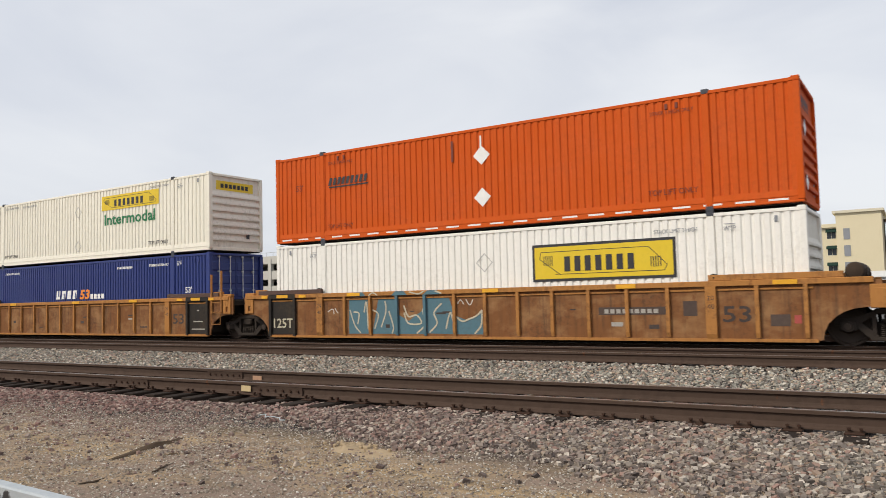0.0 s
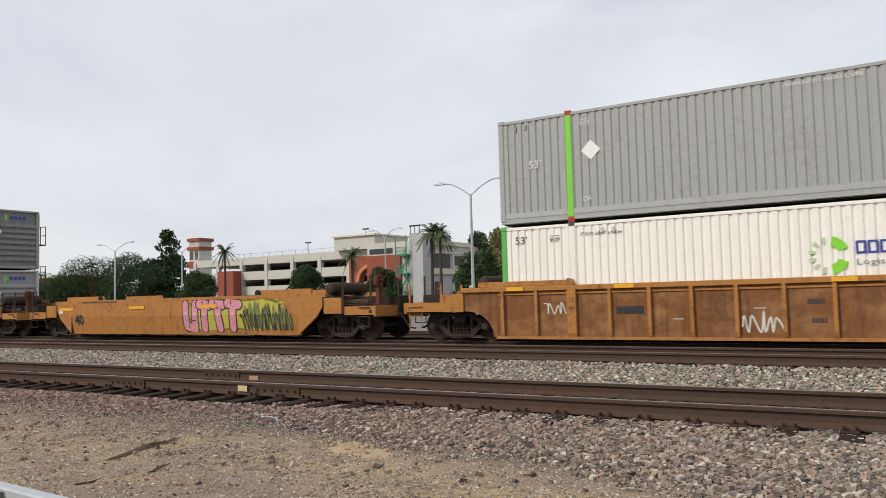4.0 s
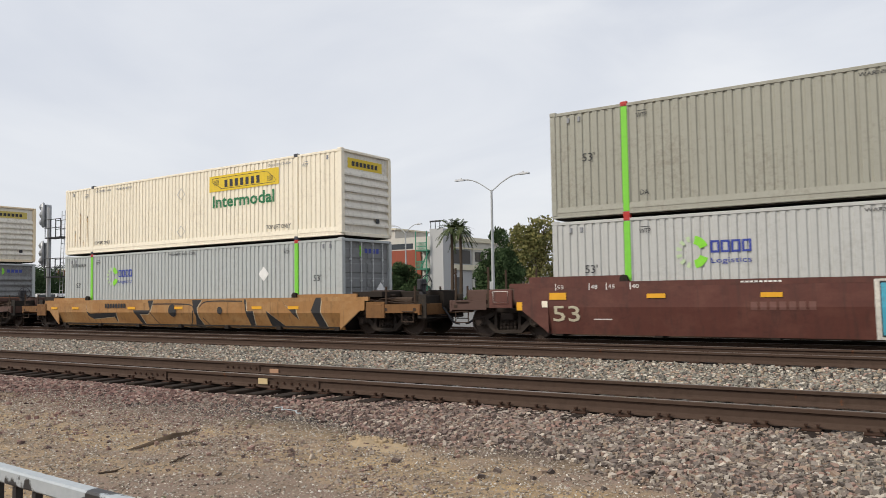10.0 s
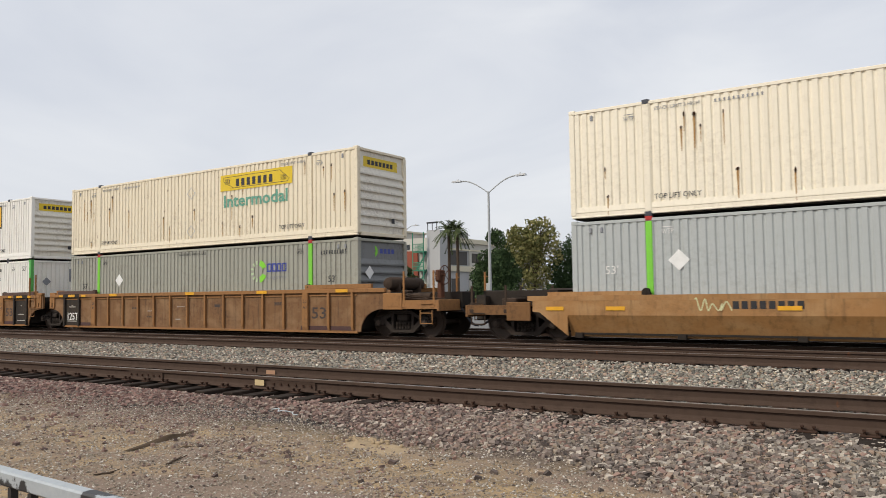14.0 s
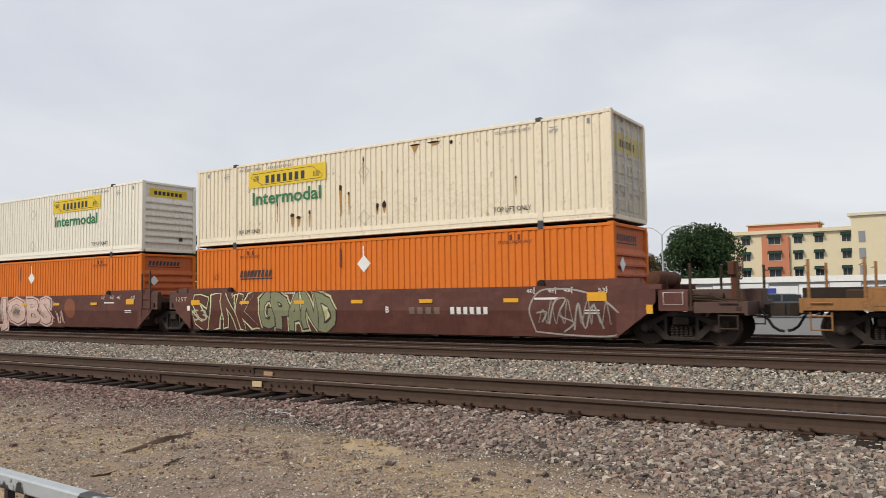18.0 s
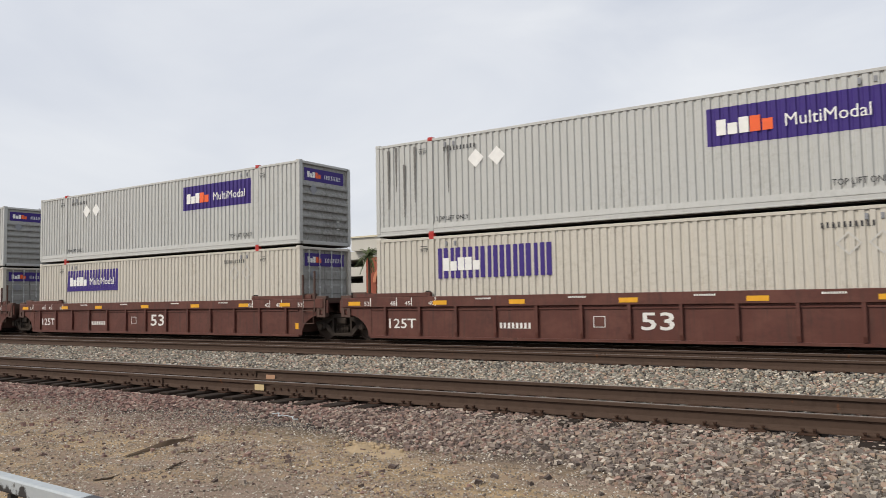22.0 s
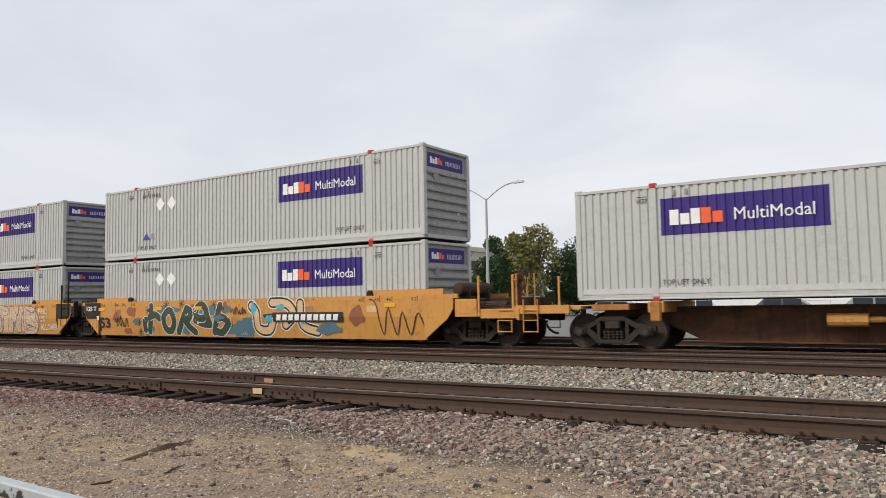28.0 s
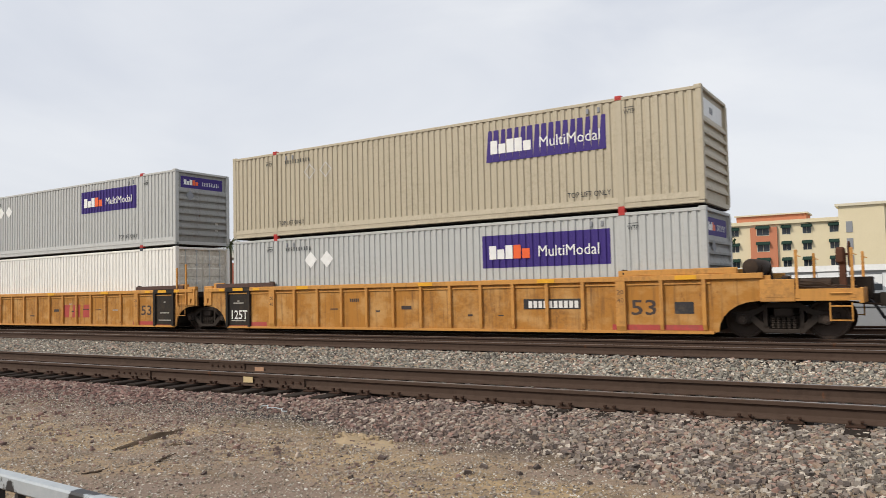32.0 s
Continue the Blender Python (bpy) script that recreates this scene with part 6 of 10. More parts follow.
def cloud(n, mat, x0, x1, z0, z1, layer):
    """A sprayed haze behind letters, with a lumpy edge."""
    rnd = random.Random(n * 7 + int(x0 * 10))
    pts, k = [], 64
    for i in range(k):
        a = 6.2832 * i / k
        c, q = math.cos(a), math.sin(a)
        w = 0.92 + 0.08 * math.sin(i * 1.7 + n) + rnd.uniform(-0.05, 0.03)
        pts.append(((x0 + x1) / 2 + (x1 - x0) / 2 * w * math.copysign(abs(c) ** 0.45, c), (z0 + z1) / 2 + (z1 - z0) / 2 * w * math.copysign(abs(q) ** 0.45, q)))
    bm = bmesh.new(); poly(bm, pts)
    bmesh.ops.triangulate(bm, faces=bm.faces)
    return sprayed(n, "graffiti_cloud", mat, bm, layer)


def car_word(n, text, x0, x1, z, h, mat, layer=2, bold=0.0, shear=0.0, name="lettering", clip=None, wobble=None):
    me = word_mesh(text, round(h / 0.70, 4), bold, shear)
    xs = [v.co.x for v in me.vertices]
    a, k = min(xs), (x1 - x0) / (max(xs) - min(xs))
    bm = bmesh.new(); bm.from_mesh(me)
    bmesh.ops.delete(bm, geom=[f for f in bm.faces if f.normal.z < 0.5], context="FACES")
    for v in bm.verts:
        v.co = Vector((x0 + (v.co.x - a) * k, 0, z + v.co.y))
    if wobble is not None:
        # a hand-drawn swing of the strokes, the same for every coat of a letter
        for _ in range(2):
            bmesh.ops.subdivide_edges(bm, edges=[e for e in bm.edges if e.calc_length() > 0.13], cuts=1)
        bmesh.ops.triangulate(bm, faces=[f for f in bm.faces if len(f.verts) > 4])
        mid = (x0 + x1) / 2
        for v in bm.verts:
            u, q = v.co.x - mid, v.co.z - z
            v.co.x += 0.06 * math.sin(5.0 * q + wobble * 1.9) + 0.10 * u * math.sin(3.2 * q + wobble)
            v.co.z += 0.05 * math.sin(5.5 * u + wobble * 2.7)
    if clip:
        for co, keep in ((clip[0], {"clear_inner": True}), (clip[1], {"clear_outer": True})):
            bmesh.ops.bisect_plane(bm, geom=bm.verts[:] + bm.edges[:] + bm.faces[:], plane_co=(0, 0, co), plane_no=(0, 0, 1), **keep)
    return sprayed(n, name, mat, bm, layer)


def car_bars(n, x0, x1, z, h, count, mat, layer=2, gap=0.3, lean=0.0):
    bm = bmesh.new()
    comb(bm, lambda p, q: (p, 0, q), x0, x1, z, h, count, gap, lean)
    return sprayed(n, "number_bar", mat, bm, layer)


def stroke(bm, a, b, w):
    """A fat sprayed stroke with rounded ends."""
    a, b = Vector(a), Vector(b)
    d = (b - a)
    ang = math.atan2(d.y, d.x)
    pts = []
    for k in range(5):
        t = ang - math.pi / 2 + math.pi * k / 4
        pts.append((b.x + w * math.cos(t), b.y + w * math.sin(t)))
    for k in range(5):
        t = ang + math.pi / 2 + math.pi * k / 4
        pts.append((a.x + w * math.cos(t), a.y + w * math.sin(t)))
    poly(bm, pts)


LETTERS = (((.1, 0, .1, 1), (.1, 1, .8, .8), (.1, .5, .7, .45), (.7, .45, .85, 0)), ((.9, .9, .2, 1), (.2, 1, .1, .5), (.1, .5, .9, .45), (.9, .45, .8, 0), (.8, 0, .1, .05)),
           ((.1, 0, .4, 1), (.4, 1, .9, 0), (.25, .4, .7, .4)), ((.1, 1, .1, .1), (.1, .1, .8, 0), (.8, 0, .9, 1)), ((.1, 0, .15, 1), (.15, 1, .9, 0), (.9, 0, .9, 1)),
           ((.15, 0, .15, 1), (.15, 1, .9, 1), (.15, .5, .7, .5), (.15, 0, .9, .05)), ((.5, 0, .5, 1), (0.05, 1, .95, .95)), ((.1, .5, .5, 1), (.5, 1, .9, .5), (.9, .5, .5, 0), (.5, 0, .1, .5)))


def piece(n, x0, x1, z0, z1, count, fill, line, seed, fat=0.13, rim=0.045, back=None, shine=None):
    """A graffiti piece: interlocking fat letters of no alphabet, each with its outline over its neighbour, a backing cloud and highlights."""
    rnd = random.Random(seed)
    w, h = (x1 - x0) / count, z1 - z0
    letters = []
    for i in range(count):
        form, lean, seg = LETTERS[rnd.randrange(len(LETTERS))], rnd.uniform(-0.12, 0.12), []
        for a, b, cc, d in form:
            def P(u, v):
                return (x0 + w * (i + 0.06 + 0.88 * u) + lean * (v - 0.5), z0 + fat + (h - 2 * fat) * v + rnd.uniform(-0.02, 0.02))
            seg.append((P(a, b), P(cc, d)))
        letters.append(seg)

    def lay(name, mat, segs, wide, layer):
        bm = bmesh.new()
        for a, b in segs:
            stroke(bm, a, b, wide)
        for co, keep in ((z0 + 0.001, {"clear_inner": True}), (z1 - 0.001, {"clear_outer": True})):
            bmesh.ops.bisect_plane(bm, geom=bm.verts[:] + bm.edges[:] + bm.faces[:], plane_co=(0, 0, co), plane_no=(0, 0, 1), **keep)
        ob = sprayed(n, name, mat, bm, layer)
        # overlapping strokes lie a hair apart
        for k, p in enumerate(ob.data.polygons):
            for vi in p.vertices:
                ob.data.vertices[vi].co.y -= 0.00003 * k
    if back:
        lay("graffiti_cloud", back, [q for seg in letters for q in seg], fat + rim * 3.2, 1)
    for i, seg in enumerate(letters):
        lay("graffiti_outline", line, seg, fat + rim, 2 + 0.6 * i)
        lay("graffiti_fill", fill, seg, fat, 2.3 + 0.6 * i)
        bm = bmesh.new()
        # inner lines where the strokes of a letter meet
        for a, b in seg[1:]:
            m = Vector(a).lerp(Vector(b), 0.3)
            d = (Vector(b) - Vector(a)).normalized()
            stroke(bm, m + Vector((-d.y, d.x)) * fat * 0.75, m + Vector((-d.y, d.x)) * -fat * 0.1, rim * 0.45)
        sprayed(n, "graffiti_line", line, bm, 2.5 + 0.6 * i)
        if shine:
            bm = bmesh.new()
            for a, b in seg[::2]:
                m = (Vector(a) + Vector(b)) / 2
                stroke(bm, m + Vector((-0.03, 0.05)), m + Vector((0.03, 0.09)), 0.022)
            sprayed(n, "graffiti_shine", shine, bm, 2.55 + 0.6 * i)


def fat_word(n, text, x0, x1, z0, z1, fill, line, rim=0.06, back=None, seed=1):
    """Sprayed letters that can be read: each on its own, fat, outlined and leaning its own way."""
    rnd = random.Random(seed)
    w = (x1 - x0) / len(text)
    for i, ch in enumerate(text):
        a, b = x0 + i * w - 0.05, x0 + (i + 1) * w + 0.05
        dz, sh = rnd.uniform(0, 0.06), rnd.uniform(-0.15, 0.15)
        z, h = z0 + 0.10 + dz, z1 - z0 - 0.22
        for mat, grow, lay in ((back, 0.15, 1), (line, 0.085, 2 + 0.5 * i), (fill, 0.085 - rim, 2.25 + 0.5 * i)):
            if mat:
                g = grow if mat is not fill else 0.085 - rim
                car_word(n, ch, a - g * 0.8, b + g * 0.8, z, h, mat, lay, 0.035 + g, sh, "graffiti_letter", (z0, z1), seed + i)


def ribbon(bm, pts, w):
    """A continuous sprayed line through pts, smoothed."""
    P = [Vector(p) for p in pts]
    fine = []
    for i in range(len(P) - 1):
        p0, p1, p2, p3 = P[max(0, i - 1)], P[i], P[i + 1], P[min(len(P) - 1, i + 2)]
        for k in range(5):
            t = k / 5
            fine.append(0.5 * (2 * p1 + (p2 - p0) * t + (2 * p0 - 5 * p1 + 4 * p2 - p3) * t * t + (3 * p1 - p0 - 3 * p2 + p3) * t ** 3))
    fine.append(P[-1])
    rows = []
    for i, p in enumerate(fine):
        d = (fine[min(i + 1, len(fine) - 1)] - fine[max(i - 1, 0)]).normalized()
        nn = Vector((-d.y, d.x)) * w
        rows.append([bm.verts.new((q.x, 0, q.y)) for q in (p - nn, p + nn)])
    for a, b in zip(rows, rows[1:]):
        bm.faces.new((a[0], b[0], b[1], a[1]))


def scrawl(n, x0, x1, z0, z1, mat, seed, count=9, w=0.014, layer=3):
    rnd = random.Random(seed)
    bm = bmesh.new()
    pts = [(x0, rnd.uniform(z0, z1))]
    for i in range(count * 2):
        pts.append((x0 + (x1 - x0) * (i + 1) / (count * 2) + rnd.uniform(-0.06, 0.06), z0 + w if i % 2 else rnd.uniform(z0 + 0.5 * (z1 - z0), z1)))
    ribbon(bm, pts, w)
    ob = sprayed(n, "graffiti_scrawl", mat, bm, layer)
    for k, pl in enumerate(ob.data.polygons):
        for vi in pl.vertices:
            ob.data.vertices[vi].co.y -= 0.0001 * k


def settle(ob, step=0.00003):
    """Overlapping strokes of one coat lie a hair apart."""
    for k, pl in enumerate(ob.data.polygons):
        for vi in pl.vertices:
            ob.data.vertices[vi].co.y -= step * k
    return ob


def thick(bm, pts, w):
    """A sprayed stroke along a bend, with round ends."""
    ribbon(bm, pts, w)
    for x, z in (pts[0], pts[-1]):
        poly(bm, [(x + w * math.cos(0.6283 * k), z + w * math.sin(0.6283 * k)) for k in range(10)])


def lines(n, mat, runs, w, layer, name="graffiti_line"):
    """Thin or fat strokes of one colour, as one coat of paint."""
    bm = bmesh.new()
    for pts in runs:
        thick(bm, pts, w)
    return settle(sprayed(n, name, mat, bm, layer))


def shape(n, mat, pts, layer, name="graffiti_fill"):
    bm = bmesh.new(); poly(bm, pts)
    bmesh.ops.triangulate(bm, faces=bm.faces)
    return sprayed(n, name, mat, bm, layer)


# strokes of sprayed letters in a unit cell
STYLES = {
    "F": (((0.45, 1.0), (0.40, 0.6), (0.18, 0.0)), ((0.30, 0.58), (0.70, 0.66), (0.98, 0.52)), ((-0.12, 0.06), (-0.10, 0.36), (0.02, 0.46))),
    "o": (((0.50, 0.82), (0.18, 0.55), (0.25, 0.12), (0.62, 0.04), (0.88, 0.40), (0.72, 0.76), (0.50, 0.82)),),
    "r": (((0.62, 0.92), (0.38, 0.50), (0.05, 0.02)), ((0.62, 0.92), (0.92, 0.78), (0.78, 0.54), (0.48, 0.52)), ((0.50, 0.46), (0.82, 0.20), (1.15, 0.02))),
    "g": (((0.50, 1.0), (0.18, 0.80), (0.24, 0.55), (0.60, 0.50), (0.86, 0.72), (0.72, 0.96), (0.50, 1.0)), ((0.10, 0.42), (0.50, 0.30), (0.98, 0.26)), ((0.86, 0.70), (0.98, 0.26))),
    "e": (((0.62, 1.0), (0.42, 0.60), (0.12, 0.02)), ((0.34, 0.52), (0.72, 0.56), (1.02, 0.42)), ((0.14, 0.06), (0.62, 0.02), (1.05, 0.34))),
    "S": (((0.92, 0.90), (0.45, 1.0), (0.12, 0.75), (0.45, 0.52), (0.85, 0.30), (0.55, 0.02), (0.10, 0.12)),),
    "L": (((0.40, 1.0), (0.25, 0.50), (0.20, 0.08), (0.60, 0.02), (0.95, 0.14)),),
    "C": (((0.92, 0.92), (0.48, 0.98), (0.18, 0.55), (0.35, 0.08), (0.90, 0.12)),),
    "Y": (((0.10, 1.0), (0.28, 0.58), (0.62, 0.50)), ((0.90, 1.0), (0.70, 0.40), (0.40, 0.02), (0.10, 0.14))),
    "E": (((0.85, 1.0), (0.30, 0.86), (0.20, 0.45), (0.40, 0.04), (0.92, 0.10)), ((0.25, 0.52), (0.75, 0.56))),
    "R": (((0.15, 0.0), (0.20, 0.55), (0.30, 1.0), (0.75, 0.95), (0.70, 0.58), (0.30, 0.48)), ((0.45, 0.48), (0.70, 0.20), (0.98, 0.0))),
    "I": (((0.20, 0.95), (0.55, 0.98), (0.55, 0.5), (0.40, 0.06), (0.10, 0.04)), ((0.55, 0.98), (0.95, 0.92))),
    "N": (((0.10, 0.0), (0.22, 0.55), (0.20, 0.96)), ((0.20, 0.96), (0.55, 0.50), (0.80, 0.04)), ((0.80, 0.04), (0.85, 0.55), (0.95, 1.0))),
    "B": (((0.18, 0.0), (0.22, 0.50), (0.25, 1.0)), ((0.25, 1.0), (0.80, 0.88), (0.70, 0.58), (0.30, 0.52)), ((0.30, 0.52), (0.92, 0.36), (0.80, 0.04), (0.18, 0.0))),
    "H": (((0.15, 1.0), (0.22, 0.5), (0.10, 0.0)), ((0.85, 1.0), (0.80, 0.5), (0.92, 0.0)), ((0.22, 0.46), (0.80, 0.54))),
    "T": (((0.05, 0.92), (0.50, 1.0), (0.98, 0.90)), ((0.52, 0.98), (0.48, 0.5), (0.58, 0.0))),
    "A": (((0.05, 0.0), (0.30, 0.55), (0.52, 1.0)), ((0.52, 1.0), (0.72, 0.5), (0.96, 0.0)), ((0.25, 0.36), (0.78, 0.36))),
}


def cell(letter, x0, x1, z0, z1, pad, lean=0.0):
    """The strokes of a letter laid into a box on the car's side."""
    return [[(x0 + pad + (x1 - x0 - 2 * pad) * u + lean * (v - 0.5), z0 + pad + (z1 - z0 - 2 * pad) * v) for u, v in run] for run in STYLES[letter]]


def burner(n, letters, x0, x1, z0, z1, coats, seed=1, fat=0.15, squeeze=0.06):
    """A sprayed word: each letter in several coats (paint, half width), from its rim inwards, over the letter before it."""
    rnd = random.Random(seed)
    w = (x1 - x0) / len(letters)
    for i, ch in enumerate(letters):
        lean, dz = rnd.uniform(-0.14, 0.14), rnd.uniform(-0.03, 0.03)
        runs = cell(ch, x0 + i * w - squeeze, x0 + (i + 1) * w + squeeze, z0 + dz, z1 + dz, fat, lean)
        for k, (mat, half) in enumerate(coats):
            bm = bmesh.new()
            for pts in runs:
                thick(bm, pts, half)
            for v in bm.verts:
                v.co.z = min(max(v.co.z, z0 + 0.001 * k), z1 - 0.001 * k)
            settle(sprayed(n, "graffiti_letter", mat, bm, 2 + 0.55 * i + 0.14 * k), 0.000012)


def stars(n, mat, spots, r, layer=2, w=0.014):
    """Sprayed asterisks."""
    bm = bmesh.new()
    for k, (x, z) in enumerate(spots):
        for a in range(4):
            t = 0.785 * a + 0.3 * k
            stroke(bm, (x - r * math.cos(t), z - r * math.sin(t)), (x + r * math.cos(t), z + r * math.sin(t)), w)
    return settle(sprayed(n, "graffiti_star", mat, bm, layer), 0.0001)


def blots(n, mat, spots, layer, seed=1):
    """Patches of thin overspray with lumpy edges: x, z, half width, half height."""
    rnd, bm = random.Random(seed), bmesh.new()
    for x, z, a, b in spots:
        ph = rnd.uniform(0, 6)
        poly(bm, [(x + a * (1 + 0.22 * math.sin(3 * q * 0.2618 + ph) + rnd.uniform(-0.08, 0.08)) * math.cos(q * 0.2618), z + b * (1 + 0.2 * math.sin(4 * q * 0.2618 + ph)) * math.sin(q * 0.2618)) for q in range(24)])
    bmesh.ops.triangulate(bm, faces=bm.faces)
    return settle(sprayed(n, "graffiti_blot", mat, bm, layer), 0.00002)


def spray(name, col):
    return paint(name, col, 0.6, 0.45, (0.15, 0.11, 0.08), 0.35, fade=0.28, bump=0.0)


S_WHITE, S_TAN, S_BLACK = spray("white_spray", (0.62, 0.60, 0.54)), spray("tan_spray", (0.50, 0.45, 0.33)), spray("black_spray", (0.022, 0.022, 0.025))
S_CYAN, S_PINK, S_OLIVE, S_LIMEW = spray("blue_spray", (0.06, 0.36, 0.50)), spray("pink_spray", (0.60, 0.24, 0.30)), spray("olive_spray", (0.22, 0.23, 0.13)), spray("pale_yellow_spray", (0.60, 0.60, 0.34))
S_ROSE, S_PEACH, S_DGREEN, S_STEEL = spray("pale_rose_spray", (0.62, 0.44, 0.38)), spray("peach_spray", (0.62, 0.42, 0.22)), spray("dark_green_spray", (0.035, 0.055, 0.035)), spray("steel_blue_spray", (0.075, 0.16, 0.20))
S_RED, S_GREEN, S_YELG, S_GREY = spray("red_spray", (0.40, 0.055, 0.045)), spray("moss_green_spray", (0.17, 0.20, 0.06)), spray("yellow_green_spray", (0.45, 0.40, 0.06)), spray("silver_spray", (0.36, 0.33, 0.29))
S_FADERED = spray("faded_maroon_spray", (0.17, 0.065, 0.04))
S_STEELGREY = spray("thin_grey_spray", (0.085, 0.075, 0.068))
S_HAZE, S_TANLINE = spray("grey_green_haze_spray", (0.095, 0.078, 0.060)), spray("dull_tan_spray", (0.30, 0.22, 0.13))
S_DSTAIN = spray("dark_stain_spray", (0.07, 0.045, 0.035))
S_MAROON = spray("maroon_spray", (0.065, 0.028, 0.026))
S_CREAMY = spray("creamy_spray", (0.58, 0.47, 0.33))
S_SILV, S_DRED = spray("silver_pink_spray", (0.64, 0.56, 0.47)), spray("dark_red_spray", (0.15, 0.03, 0.025))
S_PALE, S_ICE = spray("bone_white_spray", (0.55, 0.49, 0.38)), spray("ice_blue_spray", (0.50, 0.56, 0.55))
S_FAINTGREY, S_TEALDARK = spray("rubbed_grey_spray", (0.17, 0.12, 0.095)), spray("deep_teal_spray", (0.035, 0.22, 0.34))
S_PALEBLUE, S_VIOLET, S_RUSTSPRAY = spray("pale_blue_spray", (0.16, 0.46, 0.58)), spray("violet_spray", (0.15, 0.10, 0.20)), spray("rust_brown_spray", (0.26, 0.09, 0.04))
S_PALEPK = spray("pale_pink_spray", (0.60, 0.50, 0.42))


def ticks(n, z, mat, left=True, right=True, sizes=("53", "48", "45", "40")):
    for s, on in ((-1, left), (1, right)):
        if on:
            for t, x in zip(sizes, (7.92, 6.98, 6.52, 5.90)):
                car_word(n, t, s * x - 0.09 + (0.13 if s < 0 else -0.13), s * x + 0.09 + (0.13 if s < 0 else -0.13), z, 0.10, mat)
                patch(n, mat, s * x - 0.012, s * x + 0.012, z - 0.03, z + 0.14, 2, "size_tick")


def reflectors(n, xs, z, w=0.46, h=0.11):
    for x in xs:
        patch(n, M_YEL, x - w / 2, x + w / 2, z, z + h, 7, "reflector")


def brown_marks(n, left125=True):
    car_word(n, "53", -8.02, -7.26, 0.50, 0.40, S_TAN, 5, 0.004)
    ticks(n, 1.33, M_CHALK)
    patch(n, M_YEL, -8.10, -7.62, 1.06, 1.24, 7, "reflector"); patch(n, M_YEL, 7.40, 7.92, 1.10, 1.32, 7, "reflector")
    patch(n, M_CREAM, -8.32, -8.16, 0.86, 1.03, 7, "data_plate")
    if n in (7, 8, 16, 17):
        car_word(n, "125T", -8.98, -8.36, 1.20, 0.15, S_TAN, 3)
    reflectors(n, (-5.26, -2.65, -0.2, 2.4, 5.2), 1.08)
    car_bars(n, 5.9, 6.9, 1.15, 0.05, 1, M_CHALK); car_bars(n, 7.3, 7.9, 0.85, 0.03, 1, M_CHALK); car_bars(n, 7.3, 7.9, 0.78, 0.03, 1, M_CHALK)
    car_bars(n, -6.9, -6.2, 0.55, 0.02, 1, M_CHALK); car_bars(n, -3.3, -2.4, 1.42, 0.035, 9, M_CHALK)


# orange ribbed cars
for n in (1, 2, 3, 4, 13, 14, 15, 28, 29):
    ink = spray("dark_brown_lettering", (0.05, 0.035, 0.03))
    car_word(n, "53", 6.24, 6.86, 0.56, 0.36, ink, 2, 0.006)
    for x in (-6.0, 6.0):
        for z, t in ((0.86, "40"), (1.06, "20")):
            ob = car_word(n, t, x - 0.08, x + 0.08, z, 0.11, ink, 0); ob.location.y = -0.088
    reflectors(n, (-7.6, -4.6, 0.2, 4.0, 7.6), 1.385, 0.5, 0.10)
    if n in (2, 3, 13, 14, 15, 28, 29):
        for s, t in (((-1, "125T"),) if n in (2, 13, 14, 28, 29) else ()) + (((1, ""),) if n in (2, 3, 14, 15, 29) else ()):
            if t:
                ob = car_word(n, t, -7.99, -7.2, 0.42, 0.30, M_CHALK, 1, 0.006); ob.location.y = -0.014
            for z, w in ((1.02, 0.10), (0.62 if s > 0 else 0.95, 0.5), (0.35, 0.7)):
                ob = car_bars(n, s * 7.65 - w / 2, s * 7.65 + w / 2, z, 0.035, 1, S_GREY, 1, 0.0); ob.location.y = -0.014
    rnd = random.Random(n)
    for k in range(7):
        a = rnd.choice([-4.5, -3.5, -2.5, -1.5, -.5, .5, 1.5, 2.5, 3.5, 4.5]) + rnd.uniform(-0.25, 0.1)
        z = rnd.uniform(0.4, 1.0)
        car_bars(n, a, a + rnd.uniform(0.2, 0.55), z, rnd.choice((0.03, 0.05, 0.10)), rnd.choice((1, 1, 5)), rnd.choice((S_GREY, ink, ink)))
for a, b, pts in ((-4.9, -4.05, ((-4.86, 0.24), (-4.84, 1.28), (-4.05, 1.28), (-4.05, 0.24))), (-3.9, -3.05, ((-3.95, 0.24), (-3.70, 1.28), (-3.05, 1.28), (-3.05, 0.24))), (-2.95, -2.05, ((-2.95, 0.24), (-2.95, 0.8), (-2.6, 0.62), (-2.05, 0.95), (-2.05, 0.24))),
                  (-1.95, -1.05, ((-1.95, 0.26), (-1.95, 1.3), (-1.2, 1.3), (-1.05, 0.9), (-1.05, 0.24))), (-0.95, -0.1, ((-0.95, 0.24), (-0.95, 0.75), (-0.6, 0.62), (-0.12, 0.88), (-0.1, 0.24)))):
    shape(1, S_STEEL, pts, 1)
lines(1, S_TAN, (((-4.8, 0.95), (-4.62, 0.5), (-4.4, 0.27)), ((-4.65, 0.9), (-4.45, 0.85), (-4.5, 0.55)), ((-4.25, 0.9), (-4.15, 1.2), (-4.1, 0.4)), ((-3.9, 0.95), (-3.7, 0.8), (-3.85, 0.4)), ((-3.6, 0.45), (-3.42, 0.9), (-3.45, 1.2)), ((-3.3, 0.9), (-3.15, 0.45), (-3.2, 0.27))), 0.022, 3)
